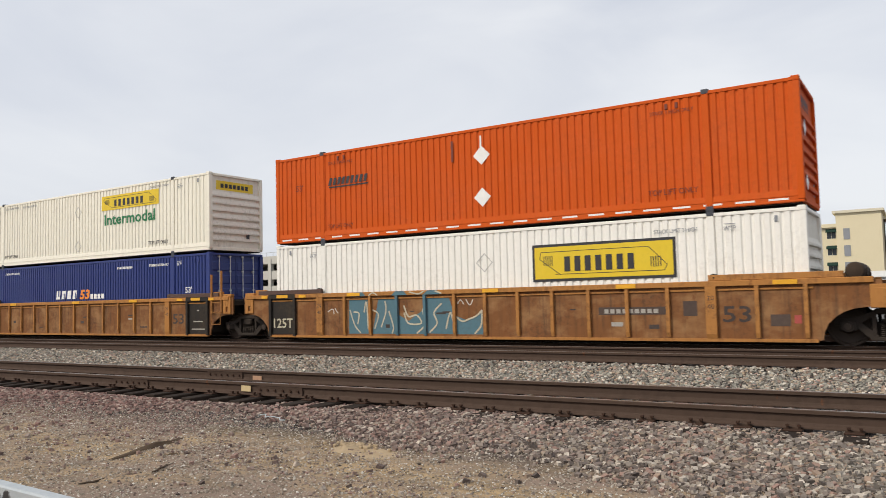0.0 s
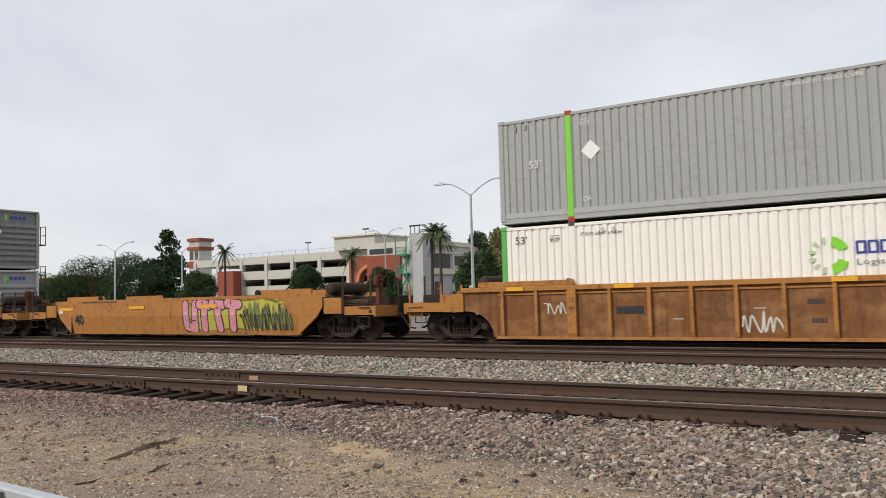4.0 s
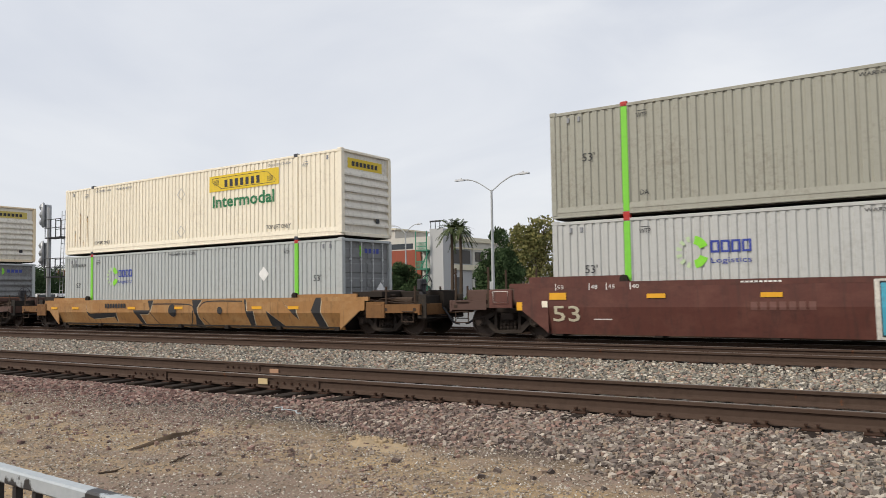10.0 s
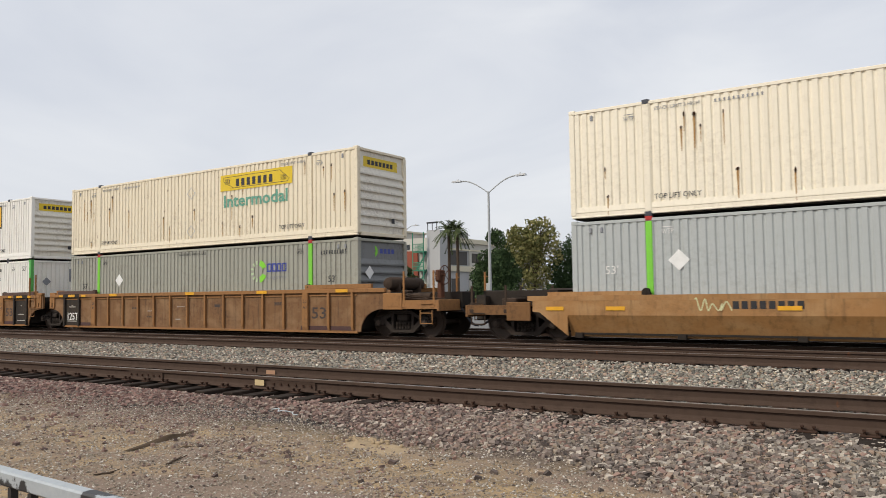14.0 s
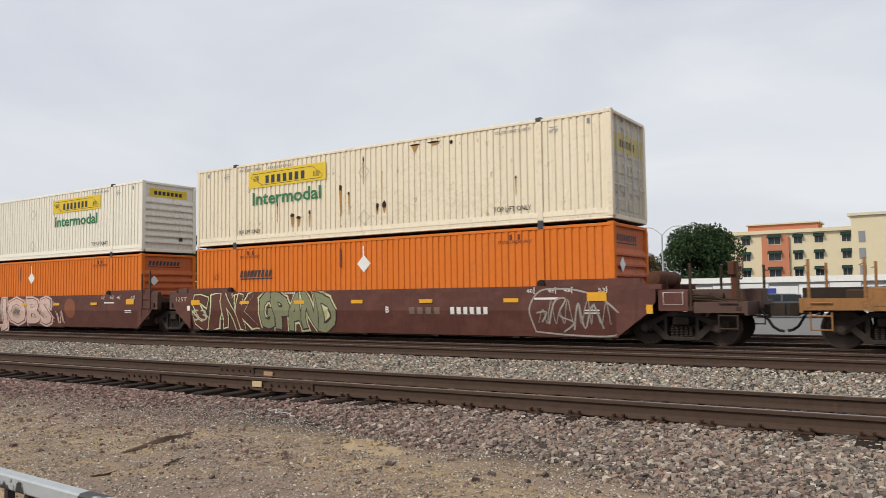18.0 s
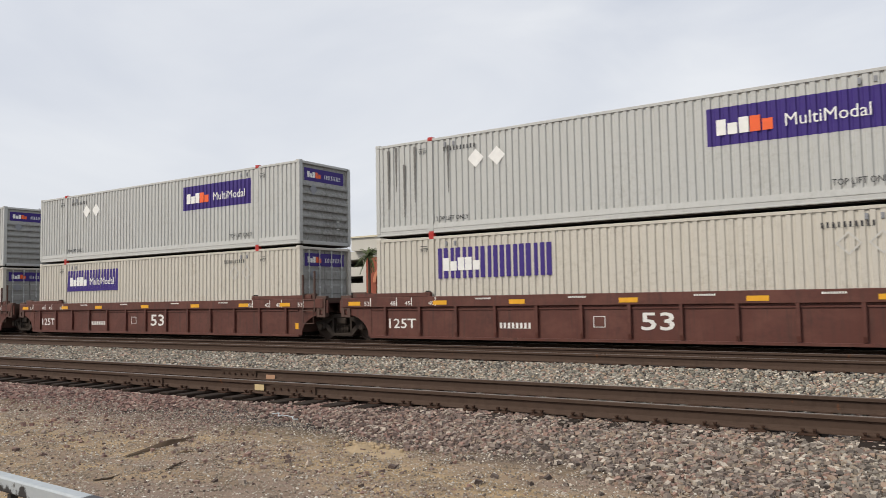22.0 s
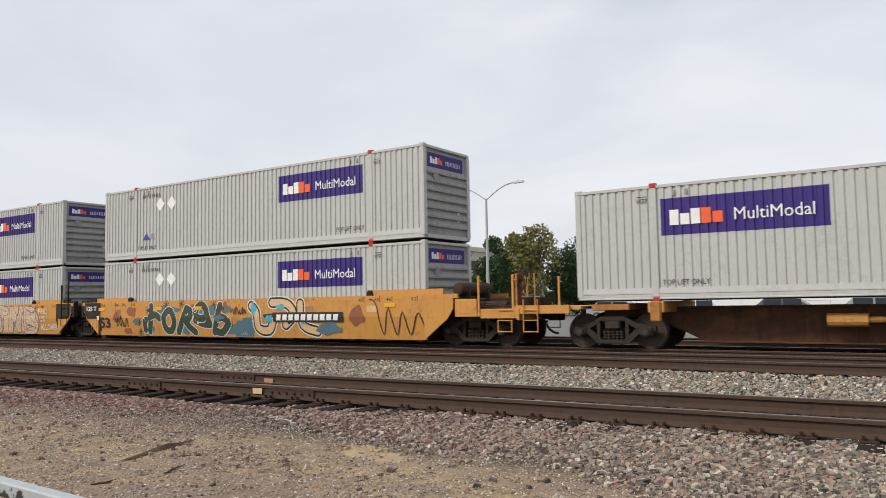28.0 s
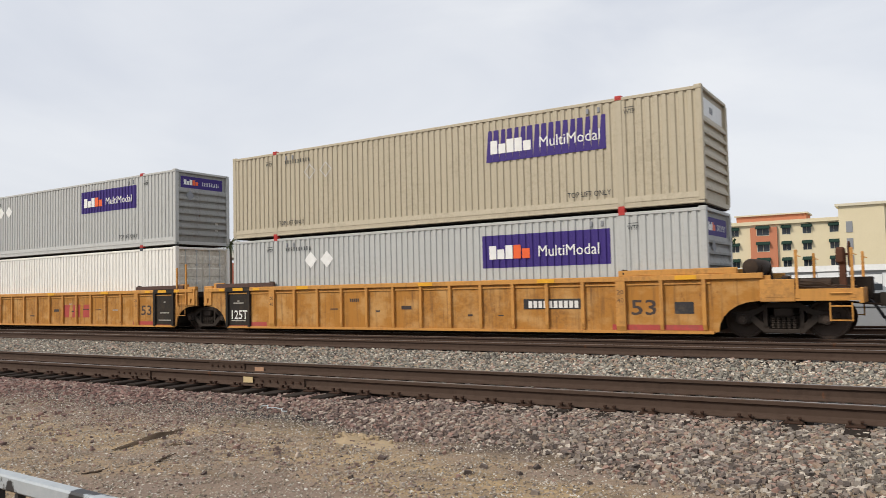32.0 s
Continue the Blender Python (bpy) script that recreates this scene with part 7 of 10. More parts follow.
lines(1, S_TAN, (((-2.75, 1.05), (-2.6, 0.75), (-2.3, 0.78), (-2.15, 0.55), (-2.6, 0.55), (-2.75, 0.85)), ((-2.1, 0.95), (-2.05, 0.5), (-2.3, 0.27)), ((-1.85, 0.3), (-1.6, 0.55), (-1.7, 0.85), (-1.45, 1.1)), ((-1.3, 0.4), (-1.15, 0.85), (-1.05, 0.55)), ((-0.95, 0.72), (-0.75, 0.60), (-0.55, 0.66), (-0.3, 0.75), (-0.12, 0.9)), ((-0.35, 0.27), (-0.15, 0.5), (-0.12, 0.88))), 0.024, 3)
lines(1, S_WHITE, (((-5.7, 0.92), (-5.5, 1.0), (-5.45, 0.85)), ((-5.4, 1.02), (-5.3, 0.88)), ((-0.9, 1.1), (-0.8, 1.2), (-0.7, 1.08)), ((-0.62, 1.2), (-0.5, 1.05), (-0.4, 1.2))), 0.012, 3)
for x in (-4.45, -2.9, -1.75):
    shape(1, S_STEEL, ((x - 0.28, 1.375), (x + 0.3, 1.375), (x + 0.2, 1.495), (x - 0.12, 1.495)), 1)
lines(1, S_TAN, (((-4.0, 1.40), (-3.85, 1.47), (-3.7, 1.40)), ((-2.5, 1.46), (-2.2, 1.40), (-2.0, 1.47)), ((-1.6, 1.47), (-1.4, 1.40))), 0.02, 2)
for rib_ in [o for o in CARS[1].children if o.name.split(".")[0] == "rib" and o.matrix_basis[0][0] > 0 and o.matrix_basis.translation.x in (-2.0, -3.0)]:
    rib_.material_slots[0].material = S_STEEL
car_bars(1, 3.4, 4.8, 0.78, 0.10, 9, S_GREY, 3)
patch(1, S_DSTAIN, 7.26, 7.67, 0.46, 0.72); patch(1, S_RED, 7.75, 7.89, 0.52, 0.70); patch(1, S_PEACH, 8.31, 8.44, 0.62, 0.8); patch(1, S_DSTAIN, 5.35, 5.67, 0.7, 1.05); patch(1, S_DSTAIN, 3.25, 4.95, 0.74, 0.93)
ob = car_word(1, "125T", -8.06, -7.2, 0.42, 0.30, S_TAN, 1, 0.006); ob.location.y = -0.014
scrawl(4, -1.9, -1.05, 0.28, 0.85, S_WHITE, 4, 5, 0.02); scrawl(4, 2.2, 2.9, 0.25, 1.15, S_WHITE, 5, 4, 0.016); scrawl(4, -6.8, -6.2, 0.75, 1.1, S_WHITE, 6, 4)
patch(4, S_BLACK, 3.2, 5.0, 0.60, 1.0); car_bars(4, 3.35, 4.85, 0.68, 0.24, 3, S_TAN, 3, 0.18, 0.3)
patch(4, S_BLACK, -4.85, -4.15, 0.74, 0.93); patch(4, M_CAR_YE, 7.1, 8.1, 0.2, 1.3)
for n, x0 in ((14, 1.2), (29, 0.85)):
    car_bars(n, x0, x0 + 2.3, 0.46, 0.52, 3, S_FADERED if n == 14 else S_RED, 1, 0.3, 0.12)
patch(28, S_BLACK, 3.3, 5.0, 0.70, 0.97); car_bars(28, 3.45, 4.9, 0.74, 0.18, 10, M_CHALK, 3)
for n in (13, 14, 15, 28, 29):
    for a, b in ((5.75, 7.95), (-8.15, -6.3)):
        patch(n, S_MAROON if n < 20 else S_RED, a, b, 0.19, 0.32, 3)
patch(28, S_BLACK, 7.3, 7.75, 0.58, 0.86)
# short empty car and the patchy orange one
cloud(5, S_YELG, 0.6, 5.9, 0.3, 1.42, 1)
piece(5, 0.7, 3.6, 0.25, 1.40, 4, S_PINK, S_BLACK, 8, 0.15, 0.05, None, S_WHITE); scrawl(5, 3.6, 5.9, 0.3, 1.3, S_BLACK, 9, 14, 0.02); scrawl(5, 3.8, 6.0, 0.35, 1.35, S_GREEN, 10, 14, 0.03)
car_word(5, "40", -6.05, -5.45, 0.55, 0.38, S_BLACK, 3, 0.02); reflectors(5, (-6.6, -2, 2), 1.12, 0.9)
patch(5, S_WHITE, -7.15, -6.9, 1.0, 1.2); car_bars(5, -5.5, -3.2, 1.4, 0.05, 16, S_BLACK)
M_RB = paint("red_brown_patch_paint", (0.17, 0.072, 0.042), 0.6, 0.4, (0.08, 0.045, 0.03), 0.4, 0.1)
for x0, x1, z0, z1 in ((-4.5, 5.72, 0.42, 1.06), (-4.5, 0.1, 1.06, 1.49), (2.48, 5.72, 1.06, 1.49), (0.1, 1.42, 1.22, 1.49)):
    patch(6, M_RB, x0, x1, z0, z1, 1)
for x0, x1, z0, z1 in ((1.42, 2.48, 0.42, 1.3), (-2.1, -1.55, 1.2, 1.36), (4.42, 4.95, 1.14, 1.3), (-0.6, 0.44, 1.30, 1.46), (4.98, 5.5, 0.40, 0.54), (6.67, 6.92, 0.42, 0.48), (7.0, 8.2, 0.9, 1.16), (-4.2, -3.9, 0.75, 1.4)):
    patch(6, M_CAR_YE, x0, x1, z0, z1, 2)
car_word(6, "53", -7.98, -7.30, 0.48, 0.40, S_BLACK, 3, 0.008)
patch(6, S_BLACK, 1.71, 4.42, 0.64, 1.15, 3)
for k in range(3):
    patch(6, M_SHAPE, 2.0 + 0.78 * k, 2.6 + 0.78 * k, 0.74, 1.05, 4, "logo_bar", 0.06)
car_word(6, "GWF13", 5.0, 5.48, 0.425, 0.09, S_BLACK, 3); patch(6, S_PEACH, -1.22, -0.9, 0.92, 1.0, 3)
bm = bmesh.new(); poly(bm, [(-0.04 + 0.21 * math.cos(q * 0.5236), 0.91 + 0.21 * math.sin(q * 0.5236)) for q in range(12)]); sprayed(6, "round_emblem", M_CAR_MU, bm, 2)
patch(6, S_BLACK, -4.97, -1.88, 0.74, 1.06, 3); car_bars(6, -4.85, -3.6, 0.80, 0.19, 4, M_SHAPE, 4, 0.25, 0.2); car_bars(6, -3.3, -1.95, 0.80, 0.19, 6, M_SHAPE, 4, 0.25, 0.2)
scrawl(6, -5.7, -4.4, 0.3, 1.45, S_WHITE, 12, 7, 0.014, 5); scrawl(6, 0.3, 1.1, 0.75, 1.25, S_WHITE, 13, 6, 0.014, 5)
ticks(6, 1.33, S_BLACK)
# brown cars
for n in (7, 8, 9, 16, 17, 18):
    brown_marks(n)
shape(7, S_PALE, ((-6.55, 1.30), (-6.2, 1.40), (-5.9, 1.48), (-4.2, 1.46), (-4.0, 1.49), (-2.62, 1.49), (-2.80, 0.85), (-2.40, 0.18), (-6.20, 0.18), (-6.35, 0.6)), 1)
shape(7, S_PALE, ((-1.88, 1.44), (-1.3, 1.25), (-0.9, 1.48), (0.15, 1.48), (0.4, 1.2), (0.75, 1.49), (2.26, 1.49), (2.12, 0.90), (2.45, 0.19), (-1.55, 0.19), (-1.7, 0.7)), 1)
blots(7, M_CAR_BR, ((-5.55, 1.22, 0.22, 0.12), (-3.35, 1.30, 0.35, 0.05), (1.05, 0.75, 0.22, 0.16), (-4.05, 1.36, 0.2, 0.07), (0.15, 0.95, 0.10, 0.16)), 1.6, 7)
blots(7, S_ICE, ((-4.4, 1.15, 0.12, 0.28), (-0.35, 1.28, 0.1, 0.14), (1.75, 1.1, 0.14, 0.25), (1.35, 0.55, 0.16, 0.12), (-2.95, 1.4, 0.2, 0.05)), 1.8, 8)
lines(7, S_DSTAIN, (
        ((-5.22, 1.41), (-5.23, 1.22)),
        ((-5.34, 1.19), (-4.93, 1.13)),
        ((-5.33, 1.19), (-5.27, 0.91), (-5.08, 0.64), (-4.91, 0.32), (-5.05, 0.18)),
        ((-4.67, 1.41), (-4.7, 1.17), (-4.89, 1.05)),
        ((-4.93, 1.13), (-4.89, 1.01), (-4.76, 0.64), (-4.59, 0.18)),
        ((-5.1, 0.67), (-4.78, 0.66)),
        ((-5.27, 0.9), (-5.63, 0.77), (-5.77, 0.18)),
        ((-4.29, 1.42), (-4.34, 0.76)),
        ((-4.3, 0.54), (-4.27, 0.18)),
        ((-4.18, 0.54), (-4.14, 0.23)),
        ((-3.74, 1.25), (-3.73, 0.8), (-3.57, 0.23)),
        ((-6.35, 1.01), (-6.13, 0.99), (-5.92, 1.09)),
        ((-6.55, 1.14), (-6.42, 0.82), (-6.47, 0.69), (-6.34, 0.18)),
        ((-4.11, 0.23), (-3.7, 0.19)),
    ), 0.017, 2.2)
for pts in (
        ((-5.84, 0.67), (-5.58, 1.02), (-5.63, 0.77), (-5.43, 0.81), (-5.44, 0.54)),
        ((-4.41, 1.04), (-4.31, 1.38), (-4.24, 1.04)),
        ((-4.45, 0.74), (-4.19, 0.74), (-4.21, 0.54), (-4.48, 0.54)),
        ((-6.24, 0.29), (-5.92, 0.35), (-5.71, 0.18), (-6.2, 0.18)),
        ((-4.3, 0.56), (-4.19, 0.56), (-4.14, 0.19), (-4.27, 0.19)),
    ):
    shape(7, S_DSTAIN, pts, 2.6, "graffiti_shade")
for pts in (
        ((-5.75, 0.67), (-5.62, 0.81), (-5.52, 0.63)),
        ((-4.41, 0.71), (-4.35, 0.71), (-4.36, 0.59), (-4.42, 0.59)),
    ):
    shape(7, S_PALEPK, pts, 3.0)
for k, (ch, a, b) in enumerate((("R", -1.6, -0.6), ("A", -0.6, 0.3), ("C", 0.3, 1.1), ("E", 1.2, 2.2))):
    lines(7, S_DSTAIN, cell(ch, a, b, 0.24, 1.40, 0.10, 0.1 * math.sin(k * 2.1)), 0.015, 2.2, "graffiti_letter")
    lines(7, S_DSTAIN, cell(ch, a + 0.14, b + 0.16, 0.20, 1.20, 0.12, 0.1 * math.sin(k * 2.1)), 0.007, 2.4, "graffiti_letter")
lines(7, S_PINK, (((2.35, 1.45), (2.5, 1.3), (2.4, 1.1)), ((2.3, 0.8), (2.55, 0.6), (2.45, 0.35)), ((-6.6, 1.4), (-6.5, 1.0), (-6.3, 0.4))), 0.012, 2.6)
car_bars(7, 2.12, 3.09, 0.78, 0.22, 4, M_CHALK, 6, 0.36); car_bars(7, 3.29, 4.27, 0.78, 0.20, 6, M_CHALK, 6, 0.36)
car_bars(8, -5.7, -4.84, 0.80, 0.21, 4, M_CHALK, 6, 0.36); car_bars(8, -4.66, -3.72, 0.80, 0.19, 6, M_CHALK, 6, 0.36)
for pts in (
    ((-3.28, 0.57), (-2.93, 0.63), (-2.64, 0.49), (-2.44, 0.32), (-3.27, 0.33)),
    ((-4.59, 1.27), (-4.28, 1.28), (-4.28, 1.01), (-4.67, 1.02)),
):
    shape(8, S_FAINTGREY, pts, 1, "graffiti_shade")
lines(8, S_HAZE, (
    ((-5.37, 0.36), (-5.18, 0.51), (-4.95, 0.62), (-4.73, 1.04), (-4.61, 1.29)),
    ((-4.16, 1.24), (-4.15, 0.64), (-4.0, 0.47)),
    ((-3.91, 0.72), (-3.33, 0.71)),
    ((-3.31, 0.33), (-3.32, 0.57), (-3.24, 0.94), (-3.19, 1.24)),
    ((-3.29, 0.31), (-2.43, 0.34), (-2.62, 0.51), (-2.88, 0.55), (-3.02, 0.77), (-3.05, 1.3)),
    ((-3.67, 1.07), (-3.51, 1.33), (-3.24, 1.38)),
), 0.060, 1.5)
for mat, half, layer in ((S_TANLINE, 0.024, 2.2), (S_PALE, 0.008, 3.0)):
    lines(8, mat, (
        ((-6.2, 0.22), (-5.76, 0.23), (-5.52, 0.4), (-5.32, 0.62), (-5.05, 0.66), (-4.97, 0.89)),
        ((-4.58, 1.19), (-4.53, 1.33), (-4.27, 1.33), (-4.26, 1.18)),
        ((-4.23, 1.14), (-4.23, 0.66), (-4.12, 0.45), (-3.95, 0.33), (-3.89, 0.21)),
        ((-4.01, 0.62), (-3.89, 0.8), (-3.68, 0.82), (-3.57, 1.19), (-3.4, 1.28)),
        ((-4.01, 0.61), (-3.35, 0.61), (-3.37, 0.29), (-2.9, 0.26), (-2.23, 0.27), (-2.6, 0.59), (-2.84, 0.61), (-2.93, 0.77), (-2.97, 1.01)),
        ((-3.39, 1.1), (-3.28, 1.34), (-3.12, 1.35)),
        ((-6.41, 0.61), (-6.27, 0.55), (-6.1, 0.55)),
    ), half, layer)
for pts in (
        ((0.11, 0.25), (0.42, 0.91), (0.91, 1.27), (1.23, 0.76), (1.46, 0.33), (1.64, 0.25)),
        ((-1.52, 1.31), (-1.15, 1.3), (-0.89, 0.77), (-0.69, 0.4), (-1.21, 0.28), (-1.48, 0.54)),
        ((4.89, 0.26), (5.44, 0.58), (5.98, 0.99), (6.49, 0.86), (6.84, 0.36), (6.77, 0.27)),
        ((2.79, 1.24), (3.48, 1.33), (3.43, 0.85), (2.83, 0.86)),
        ((7.4, 0.33), (7.66, 0.79), (7.81, 0.34)),
    ):
    shape(8, S_HAZE, pts, 1, "graffiti_shade")
for mat, half, layer in ((S_TANLINE, 0.022, 2.2), (S_PALE, 0.009, 3.0)):
    lines(8, mat, (
        ((-2.02, 0.21), (-1.91, 0.34), (-0.13, 0.35), (-0.01, 0.24), (0.12, 0.47), (0.37, 0.95), (0.67, 1.24)),
        ((1.05, 1.23), (1.32, 0.58), (1.54, 0.42), (1.76, 0.55), (2.28, 0.23)),
        ((-1.63, 1.39), (-1.47, 1.08), (-1.42, 0.66), (-1.69, 0.62), (-1.58, 0.39), (-1.06, 0.26)),
        ((-1.06, 0.26), (-0.44, 0.47), (-0.43, 0.69), (-0.71, 0.84), (-0.89, 0.7)),
        ((4.49, 0.23), (4.81, 0.25), (4.97, 0.45), (5.37, 0.61), (5.49, 0.81), (5.79, 0.92), (6.02, 1.12)),
        ((6.5, 1.08), (6.67, 0.74), (6.98, 0.42), (7.3, 0.58), (7.63, 0.91), (7.79, 0.86), (7.84, 0.34)),
        ((8.21, 0.4), (8.55, 0.73)),
        ((2.65, 0.86), (2.84, 1.31), (3.44, 1.36)),
        ((2.21, 0.91), (2.74, 0.82), (3.6, 0.78)),
    ), half, layer)
for n, x in ((8, 2.2), (17, 3.4), (9, 3.4)):
    bm = bmesh.new(); poly(bm, [(x + 0.42 * math.cos(q * 0.5236), 0.96 + 0.42 * math.sin(q * 0.5236)) for q in range(12)])
    sprayed(n, "round_emblem", spray("rust_orange_emblem", (0.22, 0.07, 0.03)), bm, 1)
for text, x0, x1, fill, line, k in (("BUMP", -0.55, 2.35, S_CYAN, S_BLACK, 1), ("OTUS", 4.45, 7.4, S_WHITE, S_BLACK, 2)):
    car_word(9, text, x0 - 0.1, x1 + 0.1, 0.28, 1.08, S_WHITE if k == 1 else S_BLACK, 2, 0.11); car_word(9, text, x0, x1, 0.30, 1.05, S_BLACK if k == 1 else S_TAN, 4, 0.075); car_word(9, text, x0 + 0.02, x1 - 0.02, 0.31, 1.03, fill, 6, 0.045)
car_bars(9, -3.1, -1.7, 0.80, 0.18, 7, spray("faded_lettering", (0.16, 0.075, 0.06)), 4, 0.3)
fat_word(16, "SINK", -8.0, -4.75, 0.17, 1.48, M_CAR_BR, S_LIMEW, 0.045, S_BLACK, 41); fat_word(16, "GPAND", -4.5, -1.2, 0.17, 1.48, S_OLIVE, S_BLACK, 0.045, S_LIMEW, 42)
car_bars(16, 1.79, 2.98, 0.76, 0.20, 4, S_FAINTGREY, 4, 0.36); car_bars(16, 3.24, 4.55, 0.76, 0.20, 6, M_CHALK, 4, 0.40); car_word(16, "B", 0.92, 1.05, 0.80, 0.18, M_CHALK, 4, 0.006)
for k, pts in enumerate((((5.9, 0.3), (5.75, 0.9), (6.05, 1.36), (6.6, 1.42), (7.1, 1.38), (7.8, 1.15), (8.35, 0.6), (8.1, 0.24), (7.0, 0.22), (5.9, 0.3)), ((6.3, 0.5), (6.5, 1.1), (6.8, 1.15), (6.6, 0.75), (7.0, 0.55), (6.7, 0.3)), ((7.0, 0.35), (7.15, 1.05), (7.3, 0.4), (7.55, 1.0), (7.8, 0.4)), ((5.95, 0.8), (6.25, 0.82), (6.1, 0.55)))):
    bm = bmesh.new(); ribbon(bm, pts, 0.022); sprayed(16, "graffiti_line", S_GREY, bm, 3 + 0.3 * k)
scrawl(16, 6.0, 8.0, 0.5, 1.2, S_GREY, 43, 8, 0.01, 2.5)
cloud(17, spray("rosy_haze_spray", (0.30, 0.16, 0.14)), -2.9, 2.4, 0.25, 1.42, 1)
car_word(17, "JOBS", -2.6, 2.1, 0.30, 1.08, S_ROSE, 2, 0.14); car_word(17, "JOBS", -2.5, 2.0, 0.32, 1.05, S_DSTAIN, 3, 0.076); car_word(17, "JOBS", -2.45, 1.95, 0.34, 1.02, S_ROSE, 5, 0.055); cloud(17, S_PALEPK, -2.75, 1.5, 0.40, 1.25, 1)
scrawl(17, 2.3, 2.9, 0.3, 0.9, S_ROSE, 46, 5, 0.016)
cloud(18, S_PINK, -6.3, 2.9, 0.22, 1.46, 0.5)
fat_word(18, "SIMUAE", -6.1, -0.35, 0.18, 1.48, S_CYAN, S_BLACK, 0.052, S_PINK, 51); fat_word(18, "BZ", -0.3, 2.7, 0.18, 1.48, S_CYAN, S_BLACK, 0.052, S_PALEPK, 52)
blots(18, S_TEALDARK, ((-5.7, 0.4, 0.5, 0.14), (-4.2, 0.5, 0.35, 0.2), (-2.3, 0.42, 0.6, 0.13), (-0.6, 0.9, 0.4, 0.12), (1.0, 0.45, 0.4, 0.16), (2.1, 0.75, 0.3, 0.2)), 6.3, 9)
blots(18, S_PALEBLUE, ((-5.2, 1.2, 0.35, 0.12), (-3.3, 1.1, 0.3, 0.12), (0.4, 1.25, 0.5, 0.10), (1.9, 1.15, 0.4, 0.14)), 6.4, 10)
lines(18, S_BLACK, (((-5.9, 1.05), (-5.3, 0.95), (-5.25, 0.5), (-5.6, 0.3)), ((-4.7, 1.3), (-4.2, 0.8), (-3.9, 0.25)), ((-3.6, 1.3), (-3.9, 0.9), (-4.4, 0.3)), ((-3.1, 1.25), (-2.9, 0.7), (-3.2, 0.3)), ((-2.3, 1.2), (-2.0, 0.6), (-1.6, 0.3)), ((-1.5, 1.2), (-1.0, 1.1), (-1.1, 0.75), (-0.6, 0.7)), ((-1.0, 0.4), (-0.5, 0.35))), 0.022, 6.6)
lines(18, S_LIMEW, (((-0.1, 1.38), (0.3, 1.42), (0.55, 1.25), (0.3, 0.85), (0.75, 0.6), (0.9, 0.3)), ((0.95, 1.35), (1.7, 1.42), (1.95, 1.2), (1.3, 0.7), (1.9, 0.62), (2.4, 0.35))), 0.014, 6.7)
stars(18, S_WHITE, ((-5.42, 1.12),), 0.16, 6.8, 0.01)
car_bars(18, -2.92, -1.90, 0.80, 0.19, 6, M_CHALK, 9, 0.36); scrawl(18, 2.75, 3.3, 0.9, 1.4, S_WHITE, 53, 4)
# low mustard and dark cars
SHARDS = (((-6.07, 1.14), (-6.01, 0.75), (-5.78, 0.64), (-3.93, 0.69), (-4.01, 0.27), (-4.11, 0.52), (-5.63, 0.42), (-5.95, 0.54)), ((-2.77, 0.78), (-1.62, 0.78), (-1.82, 0.63), (-2.34, 0.63), (-2.15, 0.18), (-2.35, 0.2)),
          ((-1.81, 1.16), (-1.45, 1.16), (-1.66, 0.73)), ((0.87, 1.16), (1.43, 1.16), (1.15, 0.87), (1.18, 0.5), (1.4, 0.17), (0.85, 0.17), (1.03, 0.55)), ((3.69, 1.16), (3.79, 1.16), (3.82, 0.75), (4.16, 0.75), (4.08, 0.23), (3.86, 0.23)),
          ((4.78, 0.78), (5.58, 0.22), (4.9, 0.23)), ((5.48, 1.17), (5.91, 0.8), (6.21, 0.82), (6.25, 0.47)), ((7.11, 1.19), (7.35, 1.19), (7.29, 0.74), (7.48, 0.18), (7.11, 0.18), (6.89, 0.78)))
for pts in SHARDS:
    bm = bmesh.new(); poly(bm, [(x + 0.03, z - 0.015) for x, z in pts]); sprayed(10, "graffiti_edge", S_TAN, bm, 1)
    bm = bmesh.new(); poly(bm, pts); sprayed(10, "graffiti_shard", S_BLACK, bm, 2)
for pts in (((-1.66, 0.98), (-1.5, 1.02), (0.6, 1.0), (0.95, 0.85)), ((-1.7, 0.72), (-1.35, 0.3), (-1.2, 0.18)), ((0.95, 0.8), (0.75, 0.4), (0.55, 0.17)), ((1.3, 0.9), (1.75, 1.1), (3.6, 1.1)), ((1.4, 0.5), (1.75, 0.17))):
    bm = bmesh.new(); ribbon(bm, pts, 0.02); sprayed(10, "graffiti_line", S_BLACK, bm, 3)
for x, r in ((-0.28, 0.24), (2.42, 0.14)):
    bm = bmesh.new(); poly(bm, [(x + r * math.cos(q * 0.5236), 0.77 + r * math.sin(q * 0.5236)) for q in range(12)])
    sprayed(10, "graffiti_dot", S_BLACK, bm, 6)
car_bars(10, -4.67, -3.2, 0.88, 0.17, 8, S_BLACK, 8, 0.3)
for n in (10, 12):
    reflectors(n, (-8.5, -6.85, -2.85, 0.1, 4.35, 6.1), 0.82, 0.5, 0.10)
car_bars(12, -4.05, -2.5, 0.86, 0.17, 8, S_BLACK, 3, 0.3); car_word(12, "53", 5.38, 5.78, 0.47, 0.24, S_BLACK, 3, 0.012)
patch(12, S_BLACK, 7.6, 8.0, 0.52, 0.76); scrawl(12, -4.9, -4.1, 0.8, 1.1, S_LIMEW, 62, 5); car_bars(12, 1.2, 2.3, 1.05, 0.04, 12, S_BLACK)
